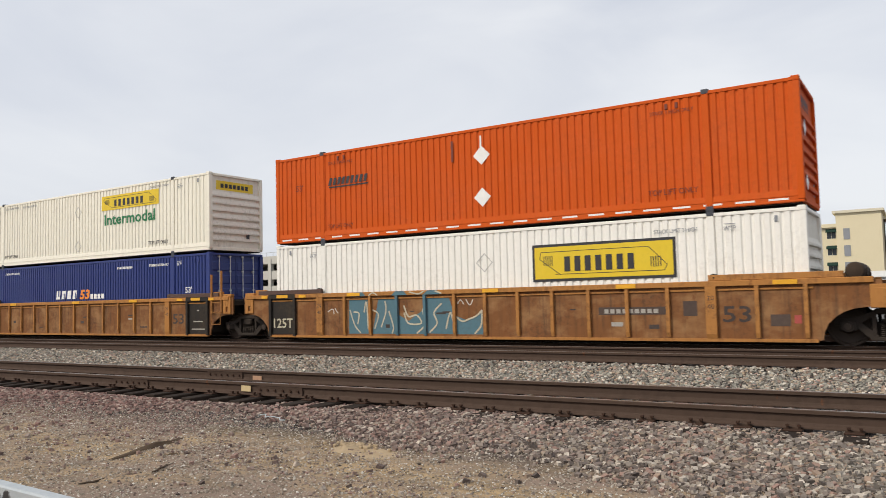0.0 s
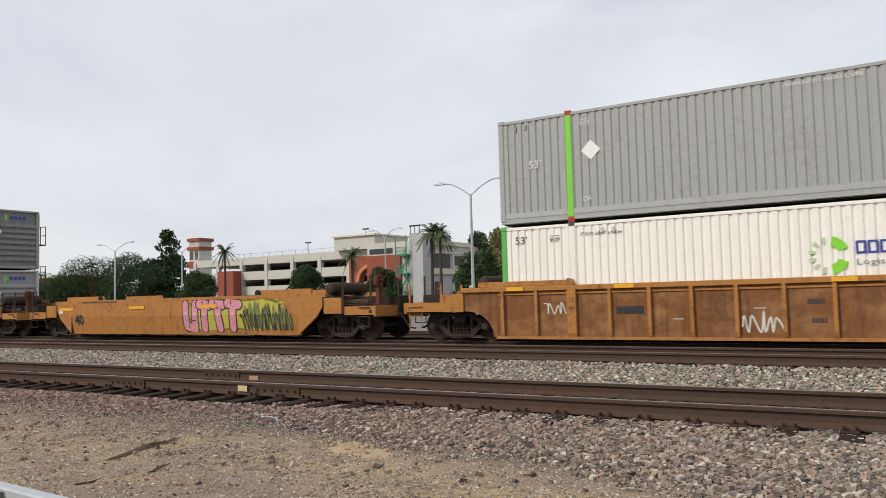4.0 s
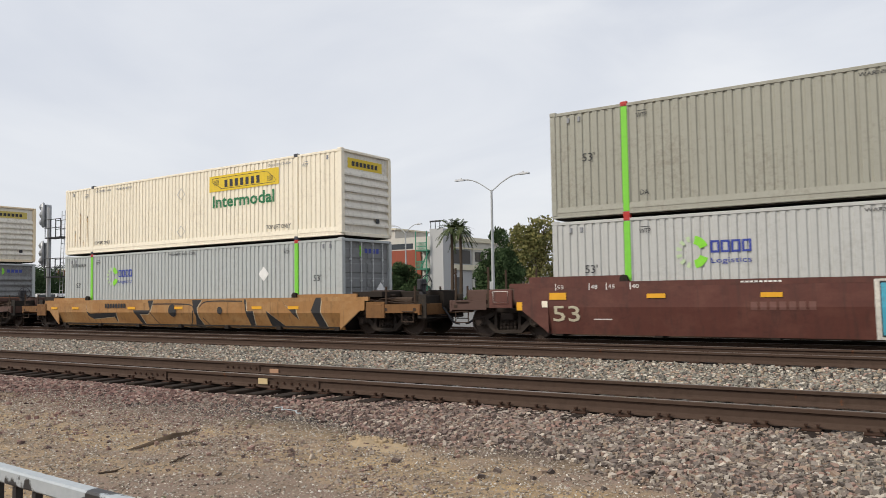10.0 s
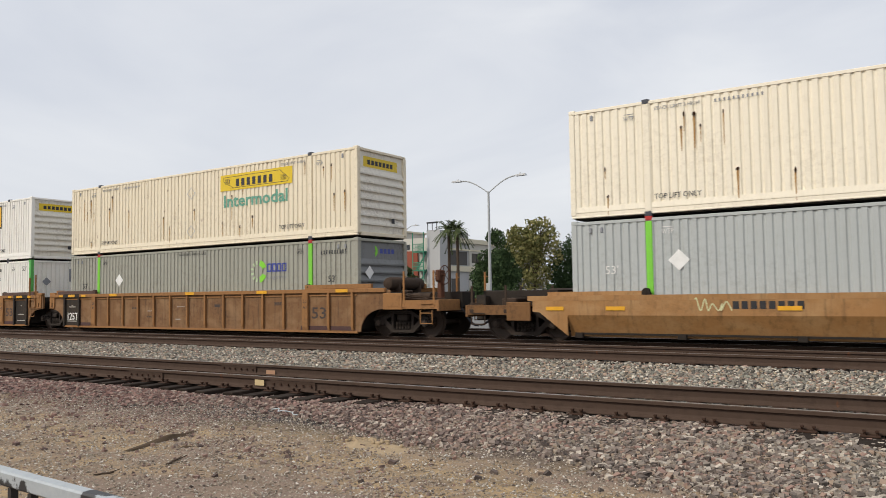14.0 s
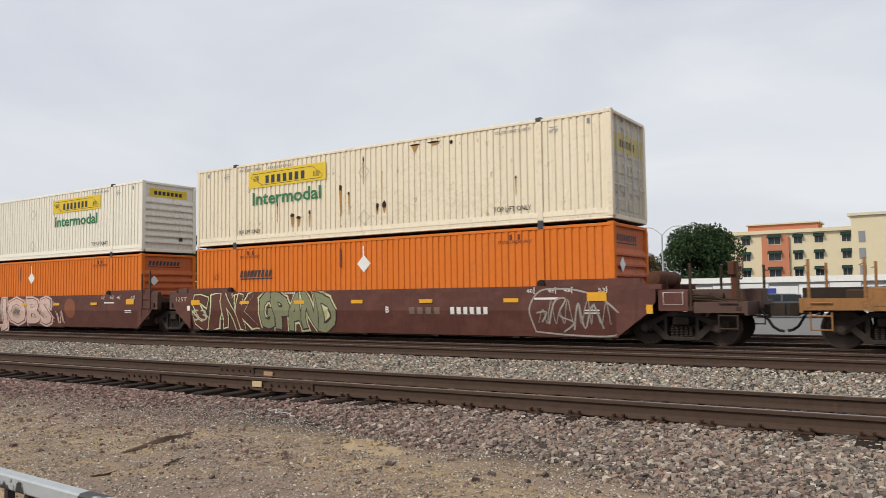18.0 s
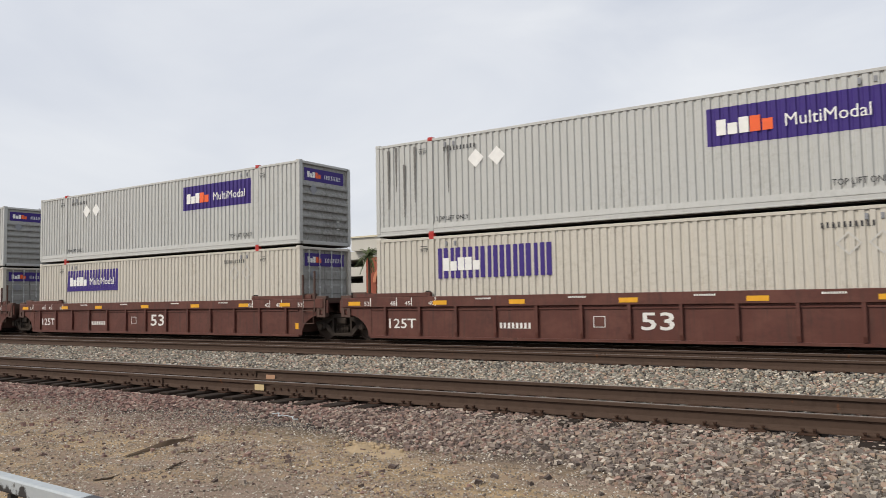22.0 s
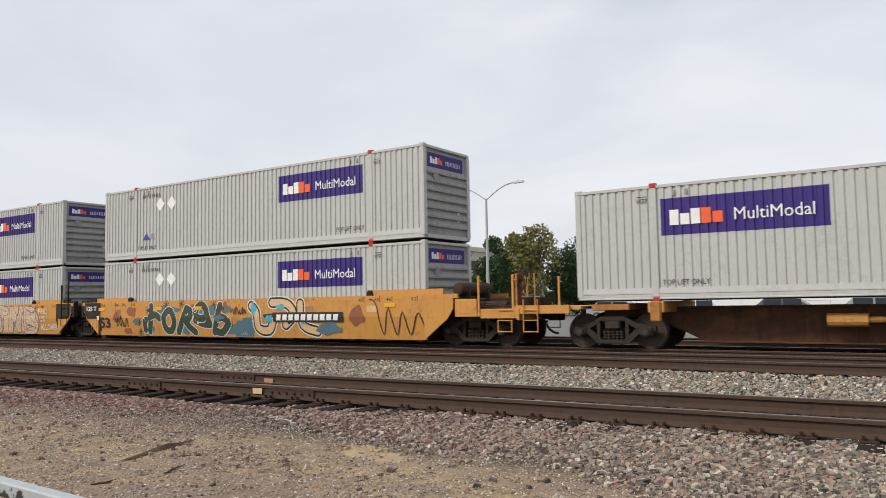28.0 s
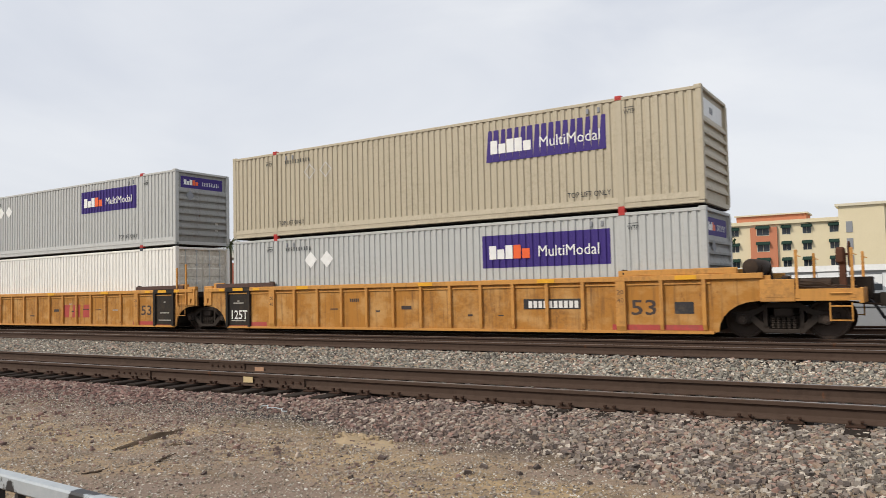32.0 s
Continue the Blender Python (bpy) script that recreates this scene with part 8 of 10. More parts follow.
# the dark brown car: a silver piece in thin dark red lines, a small dark red one, and a silver one cut by red
shape(11, S_SILV, ((-8.26, 0.49), (-8.31, 0.72), (-8.21, 0.91), (-7.99, 1.18), (-6.68, 1.185), (-5.38, 1.185), (-3.3, 1.18), (-3.45, 0.97), (-3.52, 0.77), (-3.0, 0.75), (-2.72, 0.62), (-2.62, 0.42), (-2.64, 0.18), (-5.15, 0.165), (-6.7, 0.165), (-7.98, 0.18)), 1)
for mat, half, layer in ((S_DRED, 0.040, 1.5), (S_ROSE, 0.016, 1.9)):
    lines(11, mat, (
        ((-3.3, 1.06), (-3.52, 0.78), (-3.0, 0.77), (-2.7, 0.62), (-2.59, 0.42), (-2.61, 0.2)),
        ((-7.96, 0.18), (-8.34, 0.49), (-8.18, 0.94), (-7.87, 1.185)),
    ), half, layer)
for pts in (
    ((-7.92, 1.12), (-7.46, 1.11), (-7.6, 0.96), (-7.88, 0.91)),
    ((-6.03, 0.99), (-5.64, 1.05), (-5.86, 0.77), (-5.52, 0.59), (-5.99, 0.77)),
    ((-3.77, 0.68), (-3.46, 0.65), (-3.23, 0.5), (-3.54, 0.46)),
    ((-2.96, 0.74), (-2.72, 0.6), (-2.65, 0.22), (-2.9, 0.19), (-2.79, 0.53)),
):
    shape(11, S_DRED, pts, 2.3, "graffiti_shade")
for mat, half, layer in ((S_ROSE, 0.040, 2.5), (S_DRED, 0.027, 2.8), (S_MAROON, 0.012, 3.2)):
    lines(11, mat, (
    ((-7.23, 0.85), (-7.74, 0.86), (-7.88, 0.62), (-7.6, 0.47), (-7.25, 0.62)),
    ((-7.0, 1.09), (-7.23, 0.71), (-7.18, 0.33), (-7.26, 0.19)),
    ((-6.69, 1.0), (-6.83, 0.62), (-6.47, 0.35), (-6.5, 0.2)),
    ((-6.2, 1.09), (-6.47, 0.78), (-6.69, 0.83)),
    ((-5.57, 1.07), (-6.09, 0.95), (-5.99, 0.74), (-5.58, 0.65), (-5.55, 0.48), (-5.99, 0.41), (-6.27, 0.59)),
    ((-5.18, 1.09), (-5.54, 0.83), (-5.23, 0.5), (-5.2, 0.21)),
    ((-5.12, 0.78), (-4.4, 0.75), (-4.83, 0.59), (-4.63, 0.37), (-4.21, 0.28)),
    ((-4.2, 0.71), (-4.26, 0.47), (-4.09, 0.21)),
    ((-3.46, 0.74), (-3.86, 0.65), (-3.6, 0.43), (-3.08, 0.59), (-3.38, 0.72)),
), half, layer)
cloud(11, S_BLACK, -2.7, 0.1, 0.20, 0.72, 1)
lines(11, S_ROSE, (((-1.8, 0.37), (-1.82, 0.76), (-1.65, 0.85), (-1.12, 0.9), (-0.58, 0.84), (-0.27, 1.0), (-0.12, 0.95), (-0.18, 0.81), (-0.39, 0.38), (-0.52, 0.32), (-0.86, 0.32), (-1.34, 0.23), (-1.69, 0.31), (-1.8, 0.37)),), 0.026, 1.8)
shape(11, S_DRED, ((-1.8, 0.37), (-1.82, 0.76), (-1.65, 0.85), (-1.12, 0.9), (-0.58, 0.84), (-0.27, 1.0), (-0.12, 0.95), (-0.18, 0.81), (-0.39, 0.38), (-0.52, 0.32), (-0.86, 0.32), (-1.34, 0.23), (-1.69, 0.31)), 1.6)
for mat, half, layer in ((S_MAROON, 0.070, 2.2), (S_PALEPK, 0.036, 2.8)):
    lines(11, mat, (
        ((-1.67, 0.71), (-1.54, 0.77), (-1.44, 0.71), (-1.69, 0.44), (-1.42, 0.45)),
        ((-1.23, 0.79), (-1.33, 0.65), (-1.23, 0.51), (-1.11, 0.65), (-1.23, 0.79)),
        ((-1.05, 0.73), (-0.92, 0.8), (-0.85, 0.7), (-1.05, 0.43), (-0.79, 0.45)),
        ((-0.7, 0.77), (-0.61, 0.7), (-0.73, 0.44)),
        ((-0.28, 0.89), (-0.43, 0.7), (-0.48, 0.57)),
        ((-0.52, 0.47), (-0.51, 0.43)),
    ), half, layer)
shape(11, S_SILV, ((0.09, 1.15), (2.3, 1.15), (3.96, 1.15), (5.47, 1.15), (6.09, 1.185), (6.34, 1.07), (6.23, 0.88), (6.42, 0.54), (6.71, 0.5), (6.84, 0.47), (6.8, 0.25), (4.95, 0.21), (2.84, 0.18), (0.89, 0.2), (0.57, 0.38), (0.5, 0.62), (0.08, 0.84)), 1)
for pts in (
    ((0.6, 1.15), (0.79, 1.15), (0.81, 0.81), (0.93, 0.6), (0.53, 0.65), (0.53, 0.78), (0.75, 0.79)),
    ((1.27, 0.62), (1.49, 0.91), (1.7, 0.86), (1.39, 0.6), (1.6, 0.31), (1.51, 0.23), (1.39, 0.47)),
    ((1.74, 1.11), (1.91, 0.91), (2.23, 0.93), (2.08, 0.73), (1.85, 0.91)),
    ((2.47, 0.95), (2.78, 0.94), (3.3, 0.82), (3.24, 0.72), (2.8, 0.83), (2.49, 0.85)),
    ((2.51, 0.6), (3.02, 0.67), (3.4, 0.6), (3.35, 0.5), (2.96, 0.58), (2.54, 0.5)),
    ((2.73, 0.19), (3.01, 0.4), (3.01, 0.2)),
    ((3.77, 1.16), (3.86, 1.16), (3.79, 0.53), (3.71, 0.72)),
) + (
    ((4.14, 0.25), (4.38, 0.41), (4.54, 0.25), (4.35, 0.33)),
    ((4.36, 0.74), (4.69, 0.51), (4.56, 0.5), (4.28, 0.72)),
    ((4.83, 1.12), (4.98, 1.07), (4.95, 0.91), (5.1, 1.02), (5.04, 0.72), (4.85, 0.74)),
    ((5.47, 0.93), (5.69, 1.06), (5.59, 0.86), (5.82, 0.83), (5.79, 0.67), (5.65, 0.49), (5.68, 0.74), (5.54, 0.79)),
    ((5.96, 0.76), (6.06, 0.85), (6.03, 0.58), (6.11, 0.4), (6.02, 0.51), (5.97, 0.23), (5.85, 0.26)),
    ((6.74, 0.47), (6.83, 0.47), (6.78, 0.25), (6.7, 0.25)),
):
    shape(11, S_RED, pts, 2.0, "graffiti_shade")
for pts in (
    ((3.42, 1.12), (3.72, 1.14), (3.68, 0.77), (3.49, 0.65), (3.35, 0.7), (3.33, 0.85)),
    ((4.0, 0.77), (4.36, 0.79), (4.04, 0.53)),
    ((4.85, 0.82), (4.98, 0.82), (4.95, 0.69), (4.87, 0.69)),
    ((1.91, 0.7), (2.18, 0.74), (2.08, 0.6)),
    ((1.5, 0.99), (1.71, 1.03), (1.64, 0.9)),
    ((5.33, 0.46), (5.48, 0.25), (5.33, 0.25)),
    ((5.31, 0.6), (5.48, 0.63), (5.43, 0.48), (5.33, 0.49)),
    ((6.37, 0.76), (6.53, 0.6), (6.42, 0.54)),
):
    shape(11, M_CAR_DB, pts, 2.5, "graffiti_gap")
for mat, half, layer in ((S_DRED, 0.026, 3.0), (S_WHITE, 0.012, 3.5)):
    lines(11, mat, (
        ((0.51, 0.63), (0.58, 0.38), (0.91, 0.21)),
        ((2.06, 0.6), (2.19, 0.42), (2.21, 0.2)),
        ((3.4, 0.58), (3.62, 0.45), (3.64, 0.21)),
        ((4.0, 0.51), (4.41, 0.62), (4.69, 0.48)),
        ((4.72, 0.81), (4.96, 0.53), (5.02, 0.37)),
        ((6.23, 0.86), (6.43, 0.54)),
        ((5.96, 0.77), (5.92, 0.49), (5.85, 0.26)),
        ((1.27, 0.51), (1.45, 0.47), (1.52, 0.23)),
        ((5.3, 0.46), (5.48, 0.44), (5.52, 0.24)),
    ), half, layer)
shape(11, S_STEELGREY, ((6.38, 0.78), (7.33, 0.71), (7.5, 0.54), (7.49, 0.24), (6.92, 0.24), (6.82, 0.49), (6.44, 0.54)), 1, "graffiti_haze")
for x, z in ((3.19, 0.98), (-1.98, 0.83)):
    lines(11, M_CHALK, ([(x + 0.11 * math.cos(0.5236 * k), z + 0.11 * math.sin(0.5236 * k)) for k in range(13)],), 0.012, 4, "round_emblem")
car_bars(11, -3.57, -2.88, 0.81, 0.22, 4, S_CREAMY, 4, 0.3); car_bars(11, -0.21, 0.25, 1.0, 0.09, 7, M_CHALK, 4, 0.3); car_bars(11, 3.36, 4.5, 0.86, 0.12, 16, S_CREAMY, 4, 0.3)
reflectors(11, (-1.55, 6.5), 1.04, 0.5, 0.10); patch(11, M_YEL, 7.3, 8.7, 1.05, 1.13, 7, "reflector"); patch(11, M_CREAM, 8.75, 8.95, 0.98, 1.16, 7, "data_plate")
for z in (0.98, 0.92, 0.86):
    car_bars(11, 7.6, 8.6, z, 0.03, 12, M_CHALK, 4, 0.4)
ticks(11, 1.0, M_CHALK, False, True)
# placards on the end panels of the brown cars
for n, q in ((7, 1), (9, -1), (16, 1), (18, -1)):
    x = q * 9.58
    frame_of("placard_outline", CARS[n], M_CHALK, rect(x - 0.24, x + 0.24, 1.0, 1.3), 0.08, y=-1.518)
    flat("data_plate", CARS[n], M_YEL, rect(q * 9.0 - 0.08, q * 9.0 + 0.08, 0.78, 1.0), y=-1.503)
# tall brown-red cars
for n in (19, 20, 21):
    car_word(n, "53", 0.28, 1.10, 0.43, 0.42, M_CHALK, 2, 0.008)
    ob = frame_of("plate_outline", CARS[n], M_CHALK, rect(-0.96, -0.64, 0.48, 0.76), 0.12, y=-1.455)
    car_bars(n, -3.68, -2.68, 0.44, 0.15, 8, M_CHALK, 2, 0.45)
    for x, t in ((-8.3, "53"), (-7.3, "48"), (-6.75, "45"), (-5.9, "40"), (5.9, "40"), (6.75, "45"), (7.3, "48"), (8.3, "53")):
        ob = car_word(n, t, x - 0.1, x + 0.1, 1.09, 0.13, M_CHALK, 1); ob.location.y = -0.002
        ob = patch(n, M_CHALK, x + 0.13, x + 0.16, 1.07, 1.32, 1, "size_tick"); ob.location.y = -0.002
    for x in (-8.8, -5.6, -3.1, 0.0, 3.0, 5.6, 7.6):
        ob = patch(n, M_YEL, x - 0.24, x + 0.24, 1.10, 1.22, 2, "reflector"); ob.location.y = -0.002
    for x in (-4.4, -1.6, 1.6, 4.3):
        ob = car_bars(n, x, x + 0.5, 1.24, 0.04, 9, M_CHALK, 2); ob.location.y = -0.002
    patch(n, M_YEL, 8.0, 8.15, 0.35, 0.55)
car_word(20, "125T", -7.5, -6.5, 0.42, 0.28, M_CHALK, 2, 0.004); car_word(19, "125T", -7.5, -6.5, 0.42, 0.28, M_CHALK, 2, 0.004)
scrawl(21, 1.6, 2.7, 0.35, 0.85, S_GREY, 81, 8, 0.01); scrawl(21, 3.15, 4.4, 0.35, 0.85, S_GREY, 82, 8, 0.01); scrawl(21, 4.7, 5.4, 0.6, 0.85, S_GREY, 83, 6, 0.01)
# orange smooth cars at the tail: black ends at the shared trucks
for n, ends in ((25, (-1,)), (26, (-1, 1)), (27, (1,))):
    for q in ends:
        bm = bmesh.new(); poly(bm, [(q * 8.0, 1.48), (q * 9.12, 1.48), (q * 9.12, 1.09), (q * 8.93, 0.82), (q * 8.0, 0.30)]); sprayed(n, "end_patch", M_BLACK, bm, 1.5)
        if q < 0:
            car_word(n, "125 T", -8.98, -8.28, 1.16, 0.17, M_CHALK, 3, 0.008); patch(n, M_CREAM, -8.25, -8.1, 0.78, 0.95, 3, "data_plate")
for n in (25, 26, 27):
    car_word(n, "53", -8.05, -7.35, 0.48, 0.40, S_BLACK, 5, 0.02); ticks(n, 1.33, S_BLACK)
    reflectors(n, (-7.9, -4.2, -1.9, 6.9), 1.15, 0.42, 0.12)
    for k in range(6):
        patch(n, S_PEACH if k % 2 else M_CAR_MU, -7 + 2.6 * k, -6.6 + 2.6 * k, 1.0, 1.2, 1)
blots(25, S_STEEL, ((-4.9, 0.5, 0.35, 0.3), (-3.7, 1.15, 0.7, 0.16), (-2.7, 0.5, 0.4, 0.25), (-1.3, 1.1, 0.6, 0.18), (-0.8, 0.9, 0.3, 0.16), (-0.2, 0.4, 0.5, 0.14), (0.45, 0.55, 0.4, 0.25), (-5.6, 0.7, 0.2, 0.14), (-0.3, 1.15, 0.2, 0.1), (4.4, 0.5, 0.5, 0.2)), 1, 11)
blots(25, S_RUSTSPRAY, ((-6.9, 0.9, 0.25, 0.2), (-5.9, 1.1, 0.3, 0.2), (-0.45, 1.2, 0.18, 0.2), (-2.2, 1.25, 0.15, 0.1), (5.6, 0.9, 0.3, 0.3), (-6.2, 0.35, 0.25, 0.12)), 1.2, 12)
stars(25, S_MAROON, ((-5.45, 0.72), (-3.75, 1.36), (-2.85, 1.38), (-1.05, 1.30), (-0.15, 0.55), (-4.85, 1.15), (-5.4, 0.3)), 0.17, 1.8)
burner(25, "Forge", -5.05, -0.30, 0.18, 1.46, ((S_WHITE, 0.165), (S_DGREEN, 0.135)), 3, 0.16, 0.12)
lines(25, S_WHITE, ([(-2.07 + 0.012 * k * math.cos(k * 0.7), 1.12 + 0.012 * k * math.sin(k * 0.7)) for k in range(14)],), 0.012, 6)
shape(25, S_STEEL, ((0.0, 0.19), (0.15, 0.55), (0.45, 0.62), (0.5, 0.85), (0.95, 0.86), (1.05, 0.5), (0.9, 0.19)), 1.4)
for mat, grow, lay in ((S_WHITE, 0.045, 2), (S_BLACK, 0.0, 2.3), (S_PEACH, -0.06, 2.6)):
    lines(25, mat, (((0.9, 1.25), (1.15, 1.0), (1.2, 0.5), (1.7, 0.42), (1.95, 0.75)), ((1.9, 1.35), (2.6, 1.30), (2.9, 0.95), (2.5, 0.6)), ((3.2, 1.3), (3.3, 0.6), (3.9, 0.4))), 0.18 + grow, lay)
shape(25, S_BLACK, ((1.45, 0.95), (2.0, 1.0), (2.1, 0.82), (1.7, 0.62)), 2.5)
blots(25, S_CYAN, ((1.0, 1.15, 0.12, 0.22), (1.75, 0.8, 0.16, 0.14), (2.3, 1.2, 0.2, 0.1), (3.3, 0.8, 0.1, 0.2)), 2.9, 13)
car_word(25, "2022", 0.30, 0.62, 0.27, 0.09, S_WHITE, 3)
scrawl(25, -0.15, 0.65, 0.95, 1.25, S_MAROON, 97, 6, 0.02)
patch(25, S_BLACK, 1.95, 5.05, 0.70, 1.02, 7); car_bars(25, 2.1, 4.9, 0.76, 0.19, 10, M_SHAPE, 8, 0.28, 0.2)
scrawl(25, 6.1, 8.2, 0.3, 1.5, S_BLACK, 93, 4, 0.02); scrawl(25, -7, -6.2, 0.5, 1.0, S_BLACK, 94, 5, 0.02); scrawl(25, -1.1, -0.5, 1.1, 1.35, S_BLACK, 95, 5, 0.016)
burner(26, "SELCY", -6.95, -2.4, 0.18, 1.46, ((S_GREY, 0.205), (S_WHITE, 0.190), (S_BLACK, 0.165)), 96, 0.20, 0.10)
lines(26, S_CREAMY, (((-6.5, 0.55), (-6.3, 0.75), (-6.15, 0.55)), ((-5.75, 0.9), (-5.5, 1.05)), ((-4.9, 0.4), (-4.5, 0.36), (-4.3, 0.5)), ((-3.5, 0.8), (-3.4, 1.1), (-3.2, 0.8)), ((-2.9, 0.6), (-2.7, 0.8))), 0.05, 6)
patch(26, S_BLACK, -1.36, 1.0, 0.68, 1.18, 3)
car_bars(26, -1.15, 0.82, 0.78, 0.31, 3, M_SHAPE, 4, 0.22, 0.2)
cloud(26, S_PEACH, 1.1, 6.6, 0.2, 1.45, 1)
burner(26, "RINB", 1.45, 6.45, 0.18, 1.46, ((S_DSTAIN, 0.215), (S_CREAMY, 0.185), (S_PINK, 0.120), (S_CREAMY, 0.095), (S_DSTAIN, 0.036), (S_CREAMY, 0.020)), 97, 0.20, 0.12)
lines(26, S_DSTAIN, (((2.1, 0.25), (2.3, 0.6), (2.2, 1.0)), ((3.3, 0.25), (3.4, 0.7), (3.2, 1.2)), ((4.3, 0.3), (4.7, 0.8), (5.0, 1.3)), ((5.4, 0.35), (6.0, 0.5), (6.5, 0.4)), ((5.5, 1.3), (6.1, 1.1), (6.4, 1.35))), 0.014, 6.5)
lines(26, S_RED, (((1.15, 0.5), (1.3, 0.75), (1.2, 0.4)), ((1.0, 1.3), (1.3, 1.15), (1.15, 0.9)), ((6.4, 1.2), (6.6, 0.9), (6.55, 0.6))), 0.014, 6.6)
for text, x0, x1, z in (("FIND", 6.55, 7.35, 1.05), ("US", 6.7, 7.1, 0.72), ("ALLOVER", 6.7, 8.1, 0.36)):
    car_word(26, text, x0, x1, z, 0.24, S_WHITE, 6, 0.01)
patch(27, S_BLACK, -4.9, -1.75, 0.76, 1.08, 3); car_bars(27, -4.75, -1.95, 0.82, 0.20, 10, M_SHAPE, 4, 0.28, 0.2)
shape(27, S_CREAMY, ((1.5, 1.05), (1.85, 1.32), (2.5, 1.48), (4.9, 1.47), (5.5, 0.8), (5.62, 0.18), (0.6, 0.18), (1.0, 0.5), (1.6, 0.53)), 1)
shape(27, S_GREEN, ((0.62, 0.185), (1.0, 0.45), (1.7, 0.48), (2.0, 0.62), (2.3, 0.55), (2.7, 0.66), (3.1, 0.52), (3.4, 0.60), (3.8, 0.55), (4.2, 0.66), (4.6, 0.58), (5.0, 0.68), (5.4, 0.55), (5.6, 0.185)), 1.4)
blots(27, S_OLIVE, ((1.4, 0.34, 0.3, 0.08), (2.8, 0.36, 0.4, 0.1), (3.7, 0.3, 0.3, 0.08), (4.7, 0.38, 0.3, 0.1)), 1.6, 14)
for pts in (((1.47, 1.05), (1.82, 1.33), (2.48, 1.48), (1.77, 1.21), (1.95, 0.67), (2.24, 0.67), (2.23, 0.47), (1.70, 0.47)), ((2.91, 1.46), (3.21, 1.45), (2.99, 0.66), (2.64, 0.67), (2.92, 0.98)), ((3.54, 1.17), (3.72, 1.16), (3.71, 0.93), (4.12, 1.0), (4.14, 0.77), (3.67, 0.77), (3.51, 0.62)),
            ((4.17, 1.34), (4.43, 0.27), (4.04, 0.23), (4.03, 0.73)), ((4.21, 1.34), (4.70, 1.44), (4.89, 1.09), (4.72, 1.10), (4.63, 1.33)), ((4.88, 0.79), (5.32, 0.86), (5.42, 0.23), (5.08, 0.20), (5.06, 0.46)), ((0.53, 0.26), (0.98, 0.51), (1.58, 0.55), (1.81, 0.24), (1.60, 0.42), (1.06, 0.41)), ((2.98, 0.62), (3.10, 0.22), (3.24, 0.22), (3.14, 0.64))):
    shape(27, S_BLACK, pts, 2.2, "graffiti_shard")
    lines(27, S_WHITE, (list(pts[:4]),), 0.011, 2.6, "graffiti_edge")
    blots(27, S_STEEL, ((sum(p[0] for p in pts) / len(pts), sum(p[1] for p in pts) / len(pts), 0.05, 0.09),), 2.4, 15)
blots(27, S_VIOLET, ((0.75, 0.62, 0.06, 0.06), (0.95, 0.55, 0.05, 0.05), (1.1, 0.7, 0.06, 0.06), (0.55, 0.5, 0.04, 0.04), (1.25, 0.62, 0.05, 0.05), (0.85, 0.78, 0.04, 0.04)), 2, 16)
blots(27, M_CAR_BR, ((-5.35, 1.1, 0.22, 0.3), (5.35, 1.25, 0.15, 0.2)), 1.1, 17)
bm = bmesh.new(); poly(bm, [(6.05 + 0.36 * math.cos(q * 0.4488), 1.02 + 0.38 * math.sin(q * 0.4488)) for q in range(14)]); sprayed(27, "graffiti_round", S_TAN, bm, 3)
bm = bmesh.new()
for x, z, r in ((5.92, 1.02, 0.085), (6.18, 1.02, 0.085), (6.05, 0.86, 0.035)):
    poly(bm, [(x + r * math.cos(q * 0.785), z + r * math.sin(q * 0.785)) for q in range(8)])
sprayed(27, "graffiti_dot", S_BLACK, bm, 4)
scrawl(27, 6.6, 7.3, 0.4, 1.2, S_TAN, 99, 6, 0.02); scrawl(27, -6.9, -5.9, 0.55, 1.35, S_BLACK, 100, 6, 0.025); lines(27, S_BLACK, (((-7.0, 0.7), (-6.7, 1.2), (-6.3, 1.25), (-6.2, 0.85)), ((-6.9, 1.1), (-6.5, 0.9), (-6.2, 1.1)), ((-6.6, 0.75), (-6.55, 0.5), (-6.7, 0.45)), ((-6.4, 0.75), (-6.35, 0.45))), 0.018, 4)
# spine cars: lettering plates on the deck edge
for n, plates in ((22, ((-4.6, -2.3, ""), (-0.5, 0.7, ""))), (23, ((-5.0, -2.35, "ALL PURPOSE SPINE CAR"), (-0.44, 0.63, ""))), (24, ((1.4, 3.05, ""), (4.7, 6.0, "")))):
    for x0, x1, text in plates:
        part("deck_plate", lambda bm: box(bm, x0, x1, -1.366, -1.355, 0.945, 1.135), M_BLACK, CARS[n], "black lettering plate")
        if text:
            fit_word(CARS[n], text, x0 + 0.06, x1 - 0.06, 0.985, 0.11, M_CHALK, y=-1.366)
        elif n == 23:
            bars(CARS[n], x0 + 0.25, x1 - 0.15, 0.98, 0.12, 3, S_RED, y=-1.366, gap=0.2, lean=0.2)
        else:
            bars(CARS[n], x0 + 0.08, x1 - 0.08, 0.985, 0.11, 10, M_CHALK, y=-1.366, gap=0.35, lean=0.15)


# ---- foreground fence and litter on the ground ----
def leaf_material(name, dark, light):
    m, n, l, b = nodes_of(name)
    geo = n.new("ShaderNodeNewGeometry")
    r = ramp(n, [(0.0, dark), (0.6, tuple((a + c) / 2 for a, c in zip(dark, light))), (1.0, light)])
    l.new(geo.outputs["Random Per Island"], r.inputs[0])
    l.new(r.outputs[0], b.inputs["Base Color"])
    b.inputs["Roughness"].default_value = 0.85
    b.inputs["Specular IOR Level"].default_value = 0.08
    return m


